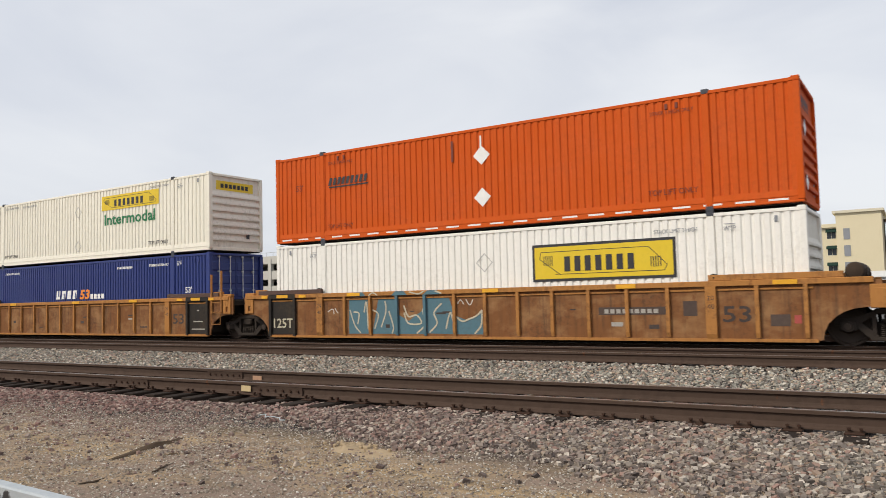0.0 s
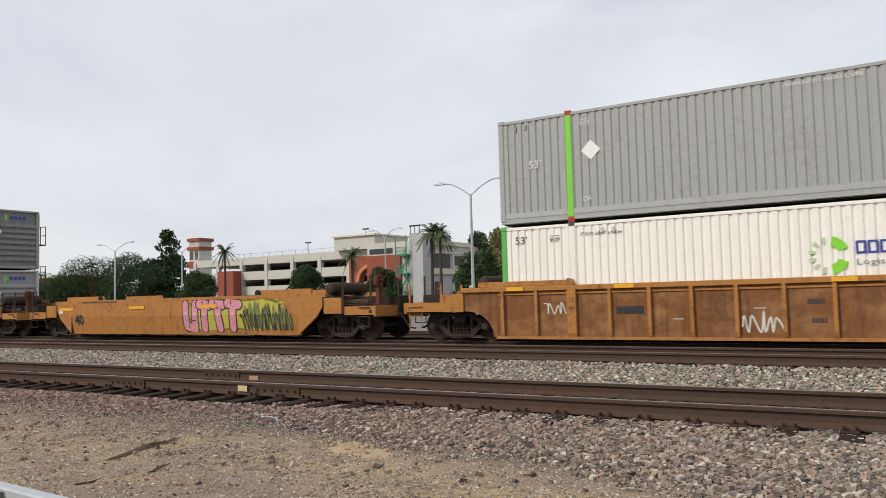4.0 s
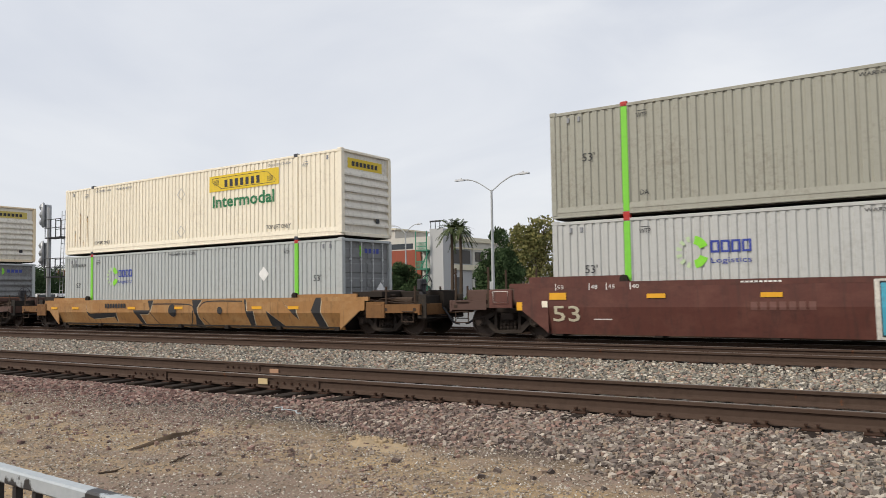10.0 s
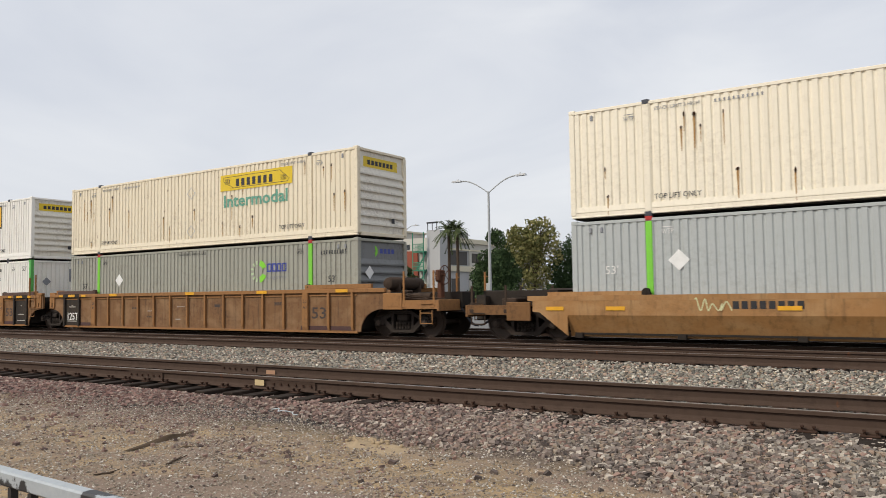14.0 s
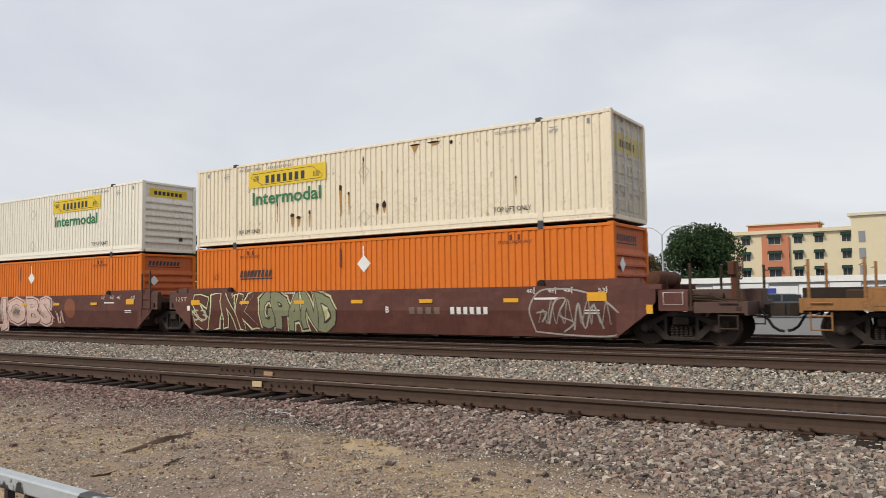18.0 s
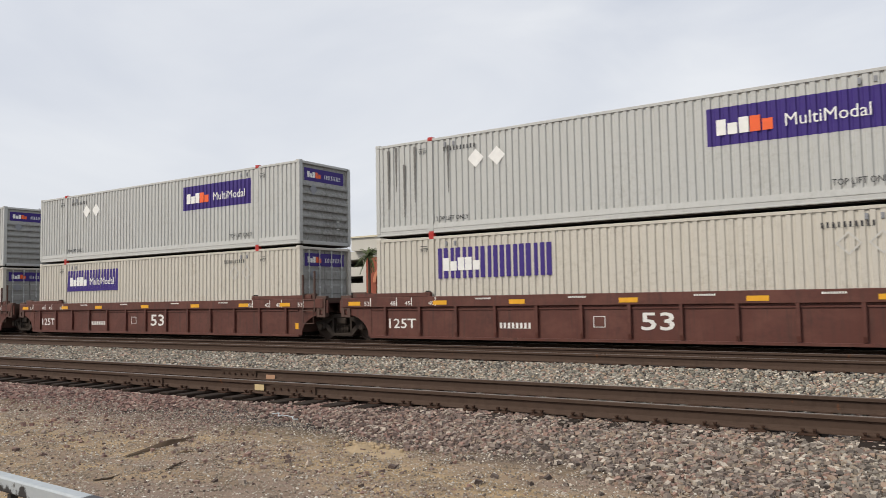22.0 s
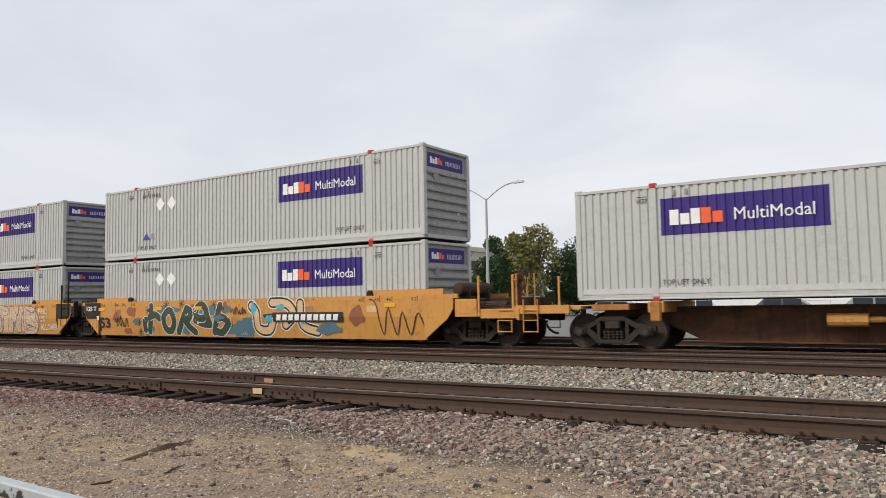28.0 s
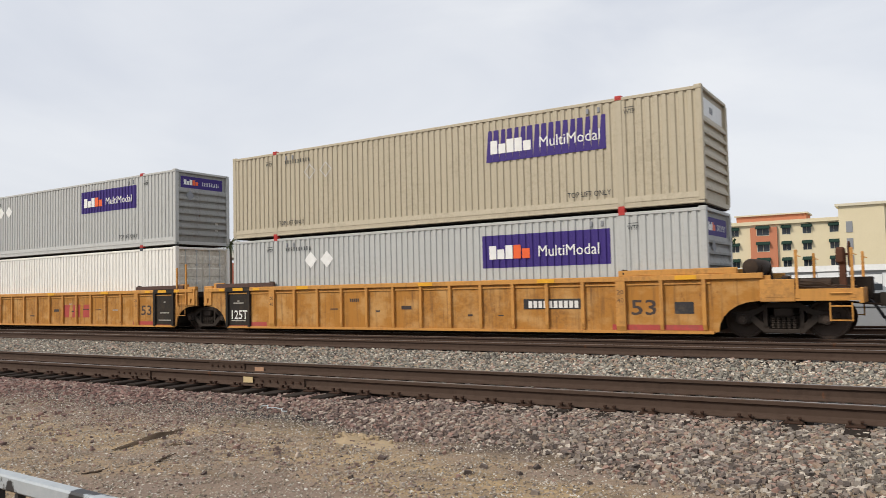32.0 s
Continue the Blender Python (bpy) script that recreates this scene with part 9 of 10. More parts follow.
M_FENCE = plain("black_fence_paint", (0.018, 0.018, 0.02), 0.45)


def peeling():
    m, n, l, b = nodes_of("peeling_white_over_black")
    tc = n.new("ShaderNodeTexCoord")
    a = noise_node(n, l, tc.outputs["Object"], 2.6, 3, 0.5)
    f = noise_node(n, l, tc.outputs["Object"], 38, 4, 0.7)
    white = mixc(n, l, f, (0.28, 0.315, 0.345), (0.42, 0.45, 0.465))
    s = n.new("ShaderNodeMath"); s.operation = "MULTIPLY_ADD"; s.inputs[1].default_value = 0.12; l.new(f, s.inputs[0]); l.new(a, s.inputs[2])
    l.new(mixc(n, l, curve01(n, l, s.outputs[0], 0.655, 0.67), white, (0.02, 0.02, 0.022)), b.inputs["Base Color"])
    b.inputs["Roughness"].default_value = 0.5
    return m


fence = thing("metal_fence", pose(-2.6, 1.185, 0.018, 0, 0, -3.2), "black picket fence with a peeling white top rail", "fence")
part("top_rail", lambda bm: box(bm, -2.2, 1.9, -0.022, 0.018, 1.058, 1.10, 0.005), peeling(), fence, "white paint peeling off black")
part("bottom_rail", lambda bm: box(bm, -2.2, 1.9, -0.02, 0.02, 0.12, 0.16), M_FENCE, fence)
picket = mesh("picket", lambda bm: box(bm, -0.010, 0.010, -0.010, 0.010, 0.06, 1.052))
for i in range(36):
    child("picket", picket, M_FENCE, fence, pose(-2.15 + i * 0.115, 0, 0))
for x in (-2.18, -0.1, 1.88):
    part("post", lambda bm: box(bm, x - 0.03, x + 0.03, -0.03, 0.03, -0.09, 1.06), M_FENCE, fence)

M_MUD = paint("dry_tan_mud", (0.34, 0.26, 0.165), 0.95, 0.4, (0.22, 0.17, 0.115), 0.35, bump=0.6)
M_DMUD = plain("dark_crusted_mud", (0.085, 0.06, 0.04), 0.95, 0, 0.4, 20)


def heap(name, mat, cx, cy, lx, ly, h, seed, label, turn=0.0):
    rnd = random.Random(seed)

    def make(bm):
        rows, cols = 9, 16
        grid = []
        for i in range(rows + 1):
            r = i / rows
            ring = []
            for j in range(cols):
                a = 6.2832 * j / cols
                k = r * (1 + 0.35 * noise.noise((math.cos(a) * 1.5 + seed, math.sin(a) * 1.5, 0.3)))
                z = h * (1 - r) ** 0.8 * (0.75 + 0.5 * noise.noise((k * 3 * math.cos(a), k * 3 * math.sin(a), seed * 1.7))) - 0.012 * r
                ring.append(bm.verts.new((lx * k * math.cos(a), ly * k * math.sin(a), z)))
            grid.append(ring)
        for a, b in zip(grid, grid[1:]):
            for j in range(cols):
                bm.faces.new((a[j], a[(j + 1) % cols], b[(j + 1) % cols], b[j]))
    solid(name, make, mat, label, "dirt", m=pose(cx, cy, ground_z(cx, cy) - 0.004, 0, 0, turn))




def spill(bm):
    """Low fan of sand with a crumbled ridge along its upper side."""
    rnd = random.Random(31)
    cols, rows = 44, 14
    grid = []
    for j in range(rows + 1):
        row = []
        for i in range(cols + 1):
            u, v = i / cols, j / rows
            x, y = -0.42 + 1.05 * u, -0.24 + 0.46 * v - 0.05 * u
            edge = min(u, 1 - u, 0.3) * min(v, 1 - v, 0.3) * 11
            n = 0.5 + 0.5 * noise.noise((x * 6, y * 6, 2.0)) + 0.4 * noise.noise((x * 19, y * 19, 5.0))
            h = (0.060 * math.exp(-((u - 0.30) / 0.17) ** 2) * (0.45 + 0.75 * v) + 0.022) * min(1, edge) * n
            row.append(bm.verts.new((x + 0.02 * noise.noise((x * 9, y * 9, 1)), y, h - 0.014)))
        grid.append(row)
    for a, b in zip(grid, grid[1:]):
        for i in range(cols):
            bm.faces.new((a[i], a[i + 1], b[i + 1], b[i]))
    for k in range(130):
        x, y = rnd.gauss(-0.10, 0.16), rnd.gauss(0.08, 0.07)
        r = 0.006 + 0.020 * rnd.random() ** 2
        box(bm, x - r, x + r, y - r * 0.8, y + r * 0.8, -0.01, 0.010 + 0.9 * r, r * 0.4)


solid("dirt_spill", spill, M_MUD, "crumbled spill of pale tan dirt", "dirt", m=pose(-5.12, 6.38, ground_z(-5.12, 6.38) + 0.004, 0, 0, -2))
heap("mud_ridge", M_DMUD, -7.32, 5.60, 0.66, 0.085, 0.06, 5, "dark crusted ridge of dried mud", 98)
heap("mud_ridge", M_DMUD, -6.75, 5.35, 0.16, 0.03, 0.03, 6, "short dark ridge of dried mud", 30)


def wire(bm):
    pts = [Vector((0.06 * i, 0.05 * math.sin(i * 1.1), 0.012 + 0.02 * math.sin(i * 0.9) ** 2)) for i in range(12)]
    hose(bm, pts, 0.007)


solid("loose_wire", wire, plain("pale_wire", (0.42, 0.46, 0.47), 0.5), "pale bent wire lying on the ballast", "wire", m=pose(-7.35, 7.15, ground_z(-7.1, 7.1) + 0.05, 0, 0, -14))
M_TWIG = plain("dry_grey_twig", (0.085, 0.062, 0.045), 0.9)
for a, b in (((-6.48, 4.11), (-6.42, 4.27)), ((-6.21, 4.68), (-6.35, 4.96))):
    d = Vector((b[0] - a[0], b[1] - a[1], 0))
    def twig(bm):
        hose(bm, [d * k / 5 + Vector((0.012 * math.sin(k * 2.1), 0.015 * math.sin(k * 1.3), 0.012)) for k in range(6)], 0.009)
        hose(bm, [d * 0.55 + Vector((0, 0, 0.012)), d * 0.72 + Vector((0.02, 0.03, 0.02)), d * 0.85 + Vector((0.03, 0.07, 0.03))], 0.005)
    solid("twig", twig, M_TWIG, "dry dark twig lying on the dirt", "twig", m=pose(a[0], a[1], ground_z(a[0], a[1])))


def weed(bm):
    rnd = random.Random(8)
    for k in range(90):
        x, y, a = rnd.gauss(0, 0.13), rnd.gauss(0, 0.06), rnd.uniform(0, 6.283)
        L, w = rnd.uniform(0.03, 0.085), rnd.uniform(0.004, 0.009)
        d = Vector((math.cos(a), math.sin(a), 0))
        e = Vector((-d.y, d.x, 0)) * w
        p, q = Vector((x, y, -0.003)), Vector((x, y, 0.4 * L)) + d * L * 0.5
        t = Vector((x, y, 0.5 * L)) + d * L
        v = [bm.verts.new(c) for c in (p - e * 0.4, p + e * 0.4, q + e, t, q - e)]
        bm.faces.new(v)


solid("weed", weed, leaf_material("low_weed_leaves", (0.05, 0.075, 0.025), (0.10, 0.14, 0.05)), "low green weed growing in the dirt", "weed", m=pose(-4.9, 3.81, ground_z(-4.9, 3.81)))
for x, s in ((-8.12, -1), (-10.9, 1), (-11.6, -1)):
    joint_bar(x, s)
part("paint_dab", lambda bm: box(bm, -0.10, 0.10, -0.003, 0.0, 0.06, 0.15), M_DAB, near_track, "faded yellow paint", m=pose(-8.806, -GAUGE / 2 - 0.040, NEAR_RAIL - 0.200))
part("paint_dab", lambda bm: box(bm, -0.11, 0.11, -0.003, 0.0, 0.08, 0.17), M_DABRED, near_track, "faded pink paint", m=pose(-10.063, GAUGE / 2 - 0.040, NEAR_RAIL - 0.262))

# ---- beyond the tracks: trees ----
L_DARK = leaf_material("dark_green_leaves", (0.028, 0.049, 0.022), (0.056, 0.090, 0.039))
L_MID = leaf_material("green_leaves", (0.034, 0.057, 0.025), (0.070, 0.106, 0.044))
L_PALM = leaf_material("palm_leaves", (0.045, 0.065, 0.028), (0.13, 0.15, 0.07))
L_YEL = leaf_material("yellowing_leaves", (0.085, 0.095, 0.035), (0.29, 0.26, 0.10))
L_BRO = leaf_material("brownish_leaves", (0.06, 0.045, 0.02), (0.17, 0.12, 0.06))
M_BARK = plain("bark", (0.075, 0.055, 0.04), 0.9, 0, 0.35, 5)


def tree(x, y, top, width, leaf, seed, label, foot=1.2, count=21000, size=0.125, point=False, lumps=30, gap=0.0):
    rng = np.random.default_rng(seed)
    t = thing("tree", pose(x, y, 0), label, "tree", "trees beyond the tracks")
    h = top - foot
    cz = foot + h / 2
    centres, radii = [], []
    for k in range(lumps):
        u = rng.random() * 2 - 1
        a = rng.random() * 6.283
        if point:
            q = (u + 1) / 2
            rad = width / 2 * (1.0 - q) ** 0.75 * (0.35 + 0.5 * rng.random())
            c = (rad * math.cos(a), rad * math.sin(a), foot + h * (0.04 + 0.90 * q))
            r = width * (0.10 + 0.16 * (1 - q))
        else:
            s = math.sqrt(max(0.05, 1 - u * u)) * (0.45 + 0.35 * rng.random())
            c = (width / 2 * s * math.cos(a), width / 2 * s * math.sin(a), cz + h / 2 * 0.74 * u)
            r = width * (0.15 + 0.11 * rng.random())
        centres.append(c); radii.append(r)
    centres, radii = np.array(centres), np.array(radii)

    def trunk(bm):
        tube(bm, (0, 0, -0.05), (0.05, 0.0, foot + 0.35 * h), width * 0.03, width * 0.02, 8)
        for c, r in list(zip(centres, radii))[:9]:
            tube(bm, (0.03, 0, foot + 0.15 * h), tuple(c), width * 0.018, width * 0.006, 5)
    part("trunk", trunk, M_BARK, t)
    pick = rng.choice(lumps, count, p=radii ** 2 / (radii ** 2).sum())
    d = rng.normal(size=(count, 3)); d /= np.linalg.norm(d, axis=1)[:, None]
    pos = centres[pick] + d * (radii[pick] * (0.55 + 0.55 * rng.random(count) ** 0.6))[:, None] * np.array([1, 1, 0.85])
    keep = pos[:, 2] > foot * 0.8
    if gap:
        keep &= np.array([noise.noise((px * 0.9, py * 0.9, pz * 0.9 + seed)) > -0.5 + gap for px, py, pz in pos])
    pos = pos[keep]; k = len(pos)
    u = rng.normal(size=(k, 3)); u /= np.linalg.norm(u, axis=1)[:, None]
    w = np.cross(u, rng.normal(size=(k, 3))); w /= np.linalg.norm(w, axis=1)[:, None]
    sz = (size * (0.6 + 0.8 * rng.random(k)))[:, None]
    v = np.stack([pos - u * sz, pos - w * sz * 0.5, pos + u * sz, pos + w * sz * 0.5], 1).reshape(-1, 3)
    f = np.arange(4 * k).reshape(-1, 4)
    me = bpy.data.meshes.new("crown")
    me.from_pydata(v.tolist(), [], f.tolist())
    me.materials.append(None)
    child("crown", me, leaf, t)
    return t


for a in (
    (-111, 60, 6.0, 9.5, L_DARK, 1, "dark green bushy tree behind the signal mast", 0.3),
    (-106, 70, 8.3, 11.0, L_DARK, 2, "broad dark green tree beside a street lamp", 0.3),
    (-95.5, 70, 8.5, 9.0, L_DARK, 3, "dense dark green tree beside the conifer", 0.3),
    (-73, 62, 5.5, 4.6, L_MID, 5, "small rounded green tree by a lamp pole", 0.5),
    (-67.5, 75, 6.2, 4.6, L_DARK, 6, "small dark tree before the parking structure", 0.5),
    (-51.5, 70, 5.2, 4.2, L_MID, 8, "low green shrub before the office building", 0.1),
    (-29.0, 70, 6.9, 8.4, L_DARK, 10, "broad dark green tree with a dense crown", 0.2),
    (-60.0, 88, 5.8, 4.0, L_MID, 13, "green tree under the brick arch", 0.5),
    (-127, 75, 6.5, 12.0, L_MID, 14, "dark green tree at the edge of the lot", 0.3),
):
    tree(*a)
tree(-95.1, 75, 13.3, 8.0, L_DARK, 4, "tall pointed dark green conifer", 1.0, point=True, lumps=34, count=6500, size=0.28)
tree(-30.6, 55, 7.3, 4.6, L_MID, 7, "dark green tree beside a double street lamp", 0.6, point=True, lumps=46)
tree(-32.0, 65, 9.1, 5.6, L_YEL, 9, "airy yellow-green tree with gaps in its crown", 1.5, gap=0.34, lumps=30, size=0.16, count=9000)
tree(-25.2, 100, 10.2, 9.6, L_DARK, 12, "large dark green tree before the hotel", 0.8, size=0.20)
tree(-35.9, 110, 7.3, 7.2, L_BRO, 11, "brownish autumn tree in the distance", 0.6, gap=0.3)


def far_trees():
    rng = np.random.default_rng(77)
    n = 16000
    x = rng.uniform(-420, 60, n)
    ht = np.array([3.8 + 2.4 * noise.noise((q * 0.06, 1.0, 0)) + 1.2 * noise.noise((q * 0.3, 2.0, 0)) for q in x])
    pos = np.stack([x, 215 + rng.uniform(-4, 4, n), ht * rng.random(n) ** 0.6 + 0.3], 1)
    u = rng.normal(size=(n, 3)); u /= np.linalg.norm(u, axis=1)[:, None]
    w = np.cross(u, rng.normal(size=(n, 3))); w /= np.linalg.norm(w, axis=1)[:, None]
    s = rng.uniform(0.5, 1.1, (n, 1))
    v = np.stack([pos - u * s, pos - w * s * 0.6, pos + u * s, pos + w * s * 0.6], 1).reshape(-1, 3)
    me = bpy.data.meshes.new("far_woods")
    me.from_pydata(v.tolist(), [], np.arange(4 * n).reshape(-1, 4).tolist())
    me.materials.append(L_DARK)
    tagged(new("far_woods", me), "low dark line of trees in the distance", "woods", kind="stuff")


far_trees()


def palm(x, y, top, seed, label):
    rnd = random.Random(seed)
    p = thing("palm_tree", pose(x, y, 0), label, "palm tree", "palms by the buildings")
    part("trunk", lambda bm: (tube(bm, (0, 0, -0.05), (0.06, 0, top * 0.5), 0.22, 0.17, 8), tube(bm, (0.06, 0, top * 0.5), (0.02, 0, top - 0.9), 0.17, 0.15, 8)), M_BARK, p)
    for k in range(34):
        a, up = rnd.uniform(0, 6.283), rnd.uniform(-1.1, 1.5)
        L = rnd.uniform(1.7, 2.5)

        def frond(bm):
            d, pts = Vector((math.cos(a), math.sin(a), 0)), []
            s = Vector((-d.y, d.x, 0))
            for i in range(7):
                q = i / 6
                pts.append(Vector((0, 0, top - 0.85)) + d * L * q * (0.95 - 0.25 * abs(up)) + Vector((0, 0, L * (up * 0.7 * q - 0.5 * q * q))))
            for i in range(6):
                for e in (-1, 1):
                    for j in range(5):
                        b0 = pts[i].lerp(pts[i + 1], j / 5)
                        tip = b0 + s * e * 0.42 * (1 - i / 8) + d * 0.2 + Vector((0, 0, -0.12))
                        b1 = pts[i].lerp(pts[i + 1], (j + 0.9) / 5)
                        bm.faces.new((bm.verts.new(b0), bm.verts.new(b1), bm.verts.new(tip)))
        part("frond", frond, L_PALM, p)


palm(-1.1031 * 80, 80, 10.2, 1, "palm with drooping fronds before the parking structure")
palm(-0.7985 * 76, 76, 8.0, 2, "short palm beside the brick arch")
palm(-0.640 * 72, 72, 9.8, 3, "palm beside the grey office wall")
palm(-0.624 * 72, 72, 9.7, 4, "tall palm before the office windows")

# ---- street lamps and the railway signal ----
M_POLE = plain("galvanised_pole", (0.40, 0.41, 0.41), 0.5, 0.3)
M_LAMPHEAD = plain("lamp_housing", (0.55, 0.56, 0.57), 0.45)


def street_lamp(x, y, h, arm, turn, label, arms=(-1, 1)):
    s = thing("street_lamp", pose(x, y, 0, 0, 0, turn), label, "street lamp", "lamps along the street")
    part("pole", lambda bm: (tube(bm, (0, 0, 0), (0, 0, h - 0.9), 0.13, 0.075, 10), box(bm, -0.2, 0.2, -0.2, 0.2, 0, 0.35), box(bm, -0.17, 0.17, -0.30, -0.1, 1.5, 2.3, 0.02)), M_POLE, s)
    for q in arms:
        def bow(bm):
            hose(bm, [Vector((q * arm * k / 7, 0, h - 1.0 + 1.0 * math.sin(1.5708 * k / 7))) for k in range(8)], 0.045)
        part("arm", bow, M_POLE, s)
        part("lamp_head", lambda bm: (prism(bm, [(q * arm, h - 0.06), (q * (arm + 0.75), h - 0.04), (q * (arm + 0.70), h + 0.07), (q * arm, h + 0.05)], -0.15, 0.15), box(bm, *sorted((q * (arm + 0.25), q * (arm + 0.35))), -0.05, 0.05, h + 0.06, h + 0.16)), M_LAMPHEAD, s)
    return s


street_lamp(-25.5, 45, 9.45, 2.15, 0, "tall grey street lamp with two curved arms")
street_lamp(-84.7, 59, 9.3, 2.9, 0, "grey street lamp with two arms behind a tree")
street_lamp(-52.5, 72, 9.6, 1.6, 0, "distant street lamp with two arms")
street_lamp(-27.1, 90, 9.4, 1.6, 0, "distant street lamp beside the hotel trees")
street_lamp(-82.0, 67, 9.3, 2.6, 0, "grey street lamp with two arms beside the conifer")

sig = thing("railway_signal", pose(-48.2, 27, 0), "grey two-head railway signal mast with ladder platforms", "railway signal")
M_SIG = plain("weathered_aluminium", (0.38, 0.39, 0.40), 0.5, 0.3)
part("mast", lambda bm: (tube(bm, (0, 0, 0), (0, 0, 7.5), 0.15, 0.13, 10), box(bm, -0.25, 0.25, -0.25, 0.25, 0, 0.3)), M_SIG, sig)
for z in (7.05, 4.55):
    head = part("signal_head", lambda bm: lathe(bm, [(0.02, -0.10), (0.34, -0.08), (0.36, 0.0), (0.34, 0.06), (0.02, 0.08)], 20, (0, 0, 0)), M_SIG, sig, "oval grey backplate", m=pose(-0.62, -0.05, z, 0, 0, -35) @ Matrix.Diagonal((1.5, 1, 2.35, 1)))
    for k in (-0.5, 0, 0.5):
        part("lens_housing", lambda bm: lathe(bm, [(0.02, -0.26), (0.19, -0.18), (0.21, 0.02)], 12, (0, 0, k)), M_SIG, sig, m=pose(-0.50, -0.12, z, 0, 0, -35))
    part("hood_box", lambda bm: box(bm, -1.0, -0.5, 0.05, 0.45, z - 0.7, z + 0.7, 0.04), M_SIG, sig)
    part("bracket", lambda bm: tube(bm, (-0.55, 0, z - 0.75), (0, 0, z - 0.85), 0.06, seg=8), M_SIG, sig)
    part("platform", lambda bm: (box(bm, 0.1, 1.95, -0.35, 0.35, z - 1.60, z - 1.53), [tube(bm, (x, y, z - 1.55), (x, y, z - 0.4), 0.026, seg=5) for x in (0.15, 0.75, 1.35, 1.92) for y in (-0.35, 0.35)], [tube(bm, (0.1, y, z - dz), (1.95, y, z - dz), 0.026, seg=5) for dz in (0.4, 0.95) for y in (-0.35, 0.35)]), M_INK, sig)
part("ladder", lambda bm: ([tube(bm, (x, 0.1, 0.2), (x + 0.25, 0.1, 7.2), 0.022, seg=5) for x in (1.05, 1.40)], [tube(bm, (1.05 + 0.25 * k / 23, 0.1, 0.3 + k * 0.3), (1.40 + 0.25 * k / 23, 0.1, 0.3 + k * 0.3), 0.016, seg=5) for k in range(23)]), M_SIG, sig)

# ---- buildings ----
M_STUCCO = paint("cream_stucco", (0.66, 0.58, 0.40), 0.9, 0.06, (0.4, 0.34, 0.24), 0.10, bump=0.3)
M_TERRA = paint("terracotta_stucco", (0.50, 0.20, 0.115), 0.9, 0.06, (0.3, 0.12, 0.06), 0.08, bump=0.3)
M_CONC = paint("pale_concrete", (0.52, 0.50, 0.45), 0.85, 0.15, (0.3, 0.28, 0.24), 0.25, bump=0.3)
M_BRICK = paint("red_brick", (0.28, 0.085, 0.055), 0.9, 0.2, (0.15, 0.06, 0.04), 0.1, bump=0.5)
M_GWALL = paint("grey_stucco", (0.42, 0.42, 0.42), 0.9, 0.1, (0.3, 0.29, 0.28), 0.15)
M_GLASS = plain("dark_window_glass", (0.035, 0.042, 0.05), 0.12)
M_AWN = plain("dark_green_awning", (0.018, 0.04, 0.032), 0.8)
M_TRIM = plain("pale_trim", (0.62, 0.57, 0.44), 0.8)
M_GSTAIR = plain("green_steel", (0.055, 0.22, 0.14), 0.6)
# shade of open decks, arch and openings put into the concrete's colour
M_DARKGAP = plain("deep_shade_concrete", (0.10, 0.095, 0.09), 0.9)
M_WWALL = paint("white_site_wall", (0.70, 0.71, 0.71), 0.7, 0.10, (0.4, 0.4, 0.38), 0.15)


def window_on(b, x, z, w=1.5, h=1.6, awning=True, y=0.0):
    win = part("window", lambda bm: (box(bm, x - w / 2, x + w / 2, y - 0.03, y + 0.05, z - h / 2, z + h / 2)), M_TRIM, b)
    for q in (-1, 1):
        part("pane", lambda bm: box(bm, *sorted((x + q * 0.03, x + q * (w / 2 - 0.07))), y - 0.045, y - 0.02, z - h / 2 + 0.08, z + h / 2 - 0.08), M_GLASS, win)
    if awning:
        part("awning", lambda bm: prism(bm, [(y, z + h / 2 + 0.18), (y - 0.7, z + h / 2 - 0.30), (y - 0.7, z + h / 2 - 0.45), (y, z + h / 2 - 0.25)], x - w / 2 - 0.1, x + w / 2 + 0.1, "x"), M_AWN, b)


hotel = thing("hotel", pose(0, 150, 0), "four-storey cream hotel with a terracotta bay and green awnings", "building")
part("main_block", lambda bm: box(bm, -33.5, -11.9, 0, 16, 0, 12.4), M_STUCCO, hotel)
part("tower_block", lambda bm: box(bm, -11.9, -4.9, -0.6, 15, 0, 14.5), M_STUCCO, hotel)
part("terracotta_bay", lambda bm: box(bm, -26.6, -22.0, -0.5, 2, 0, 11.6), M_TERRA, hotel, "terracotta painted bay")
part("parapet", lambda bm: box(bm, -29.3, -17.3, 1.5, 8, 12.4, 13.9), M_TERRA, hotel, "terracotta set-back parapet")
part("eaves", lambda bm: (box(bm, -33.9, -11.9, -0.5, 16.3, 12.1, 12.75)), M_STUCCO, hotel)
part("cornice", lambda bm: (box(bm, -29.6, -17.0, 1.1, 8.4, 13.9, 14.15), box(bm, -12.4, -4.5, -1.0, 15.4, 14.5, 14.95)), M_TRIM, hotel)
for z in (10.9, 7.95, 5.0, 2.05):
    for x in (-29.4, -20.5, -17.1, -12.75):
        window_on(hotel, x, z)
    window_on(hotel, -24.4, z, 2.2, 1.7, True, -0.5)
    part("shutter", lambda bm: box(bm, -10.8, -9.8, -0.68, -0.55, z - 1.0, z + 0.9), M_GREYTXT, hotel)
wing = thing("apartment_house", pose(0, 158, 0), "brown apartment house beyond the hotel", "building")
part("wall", lambda bm: box(bm, -4.6, 9, 0, 14, 0, 13.6), paint("brown_stucco", (0.22, 0.13, 0.09), 0.9, 0.1, (0.15, 0.1, 0.08), 0.1), wing)
part("roof", lambda bm: box(bm, -4.9, 9.3, -0.3, 14.3, 13.6, 14.0), M_TRIM, wing)
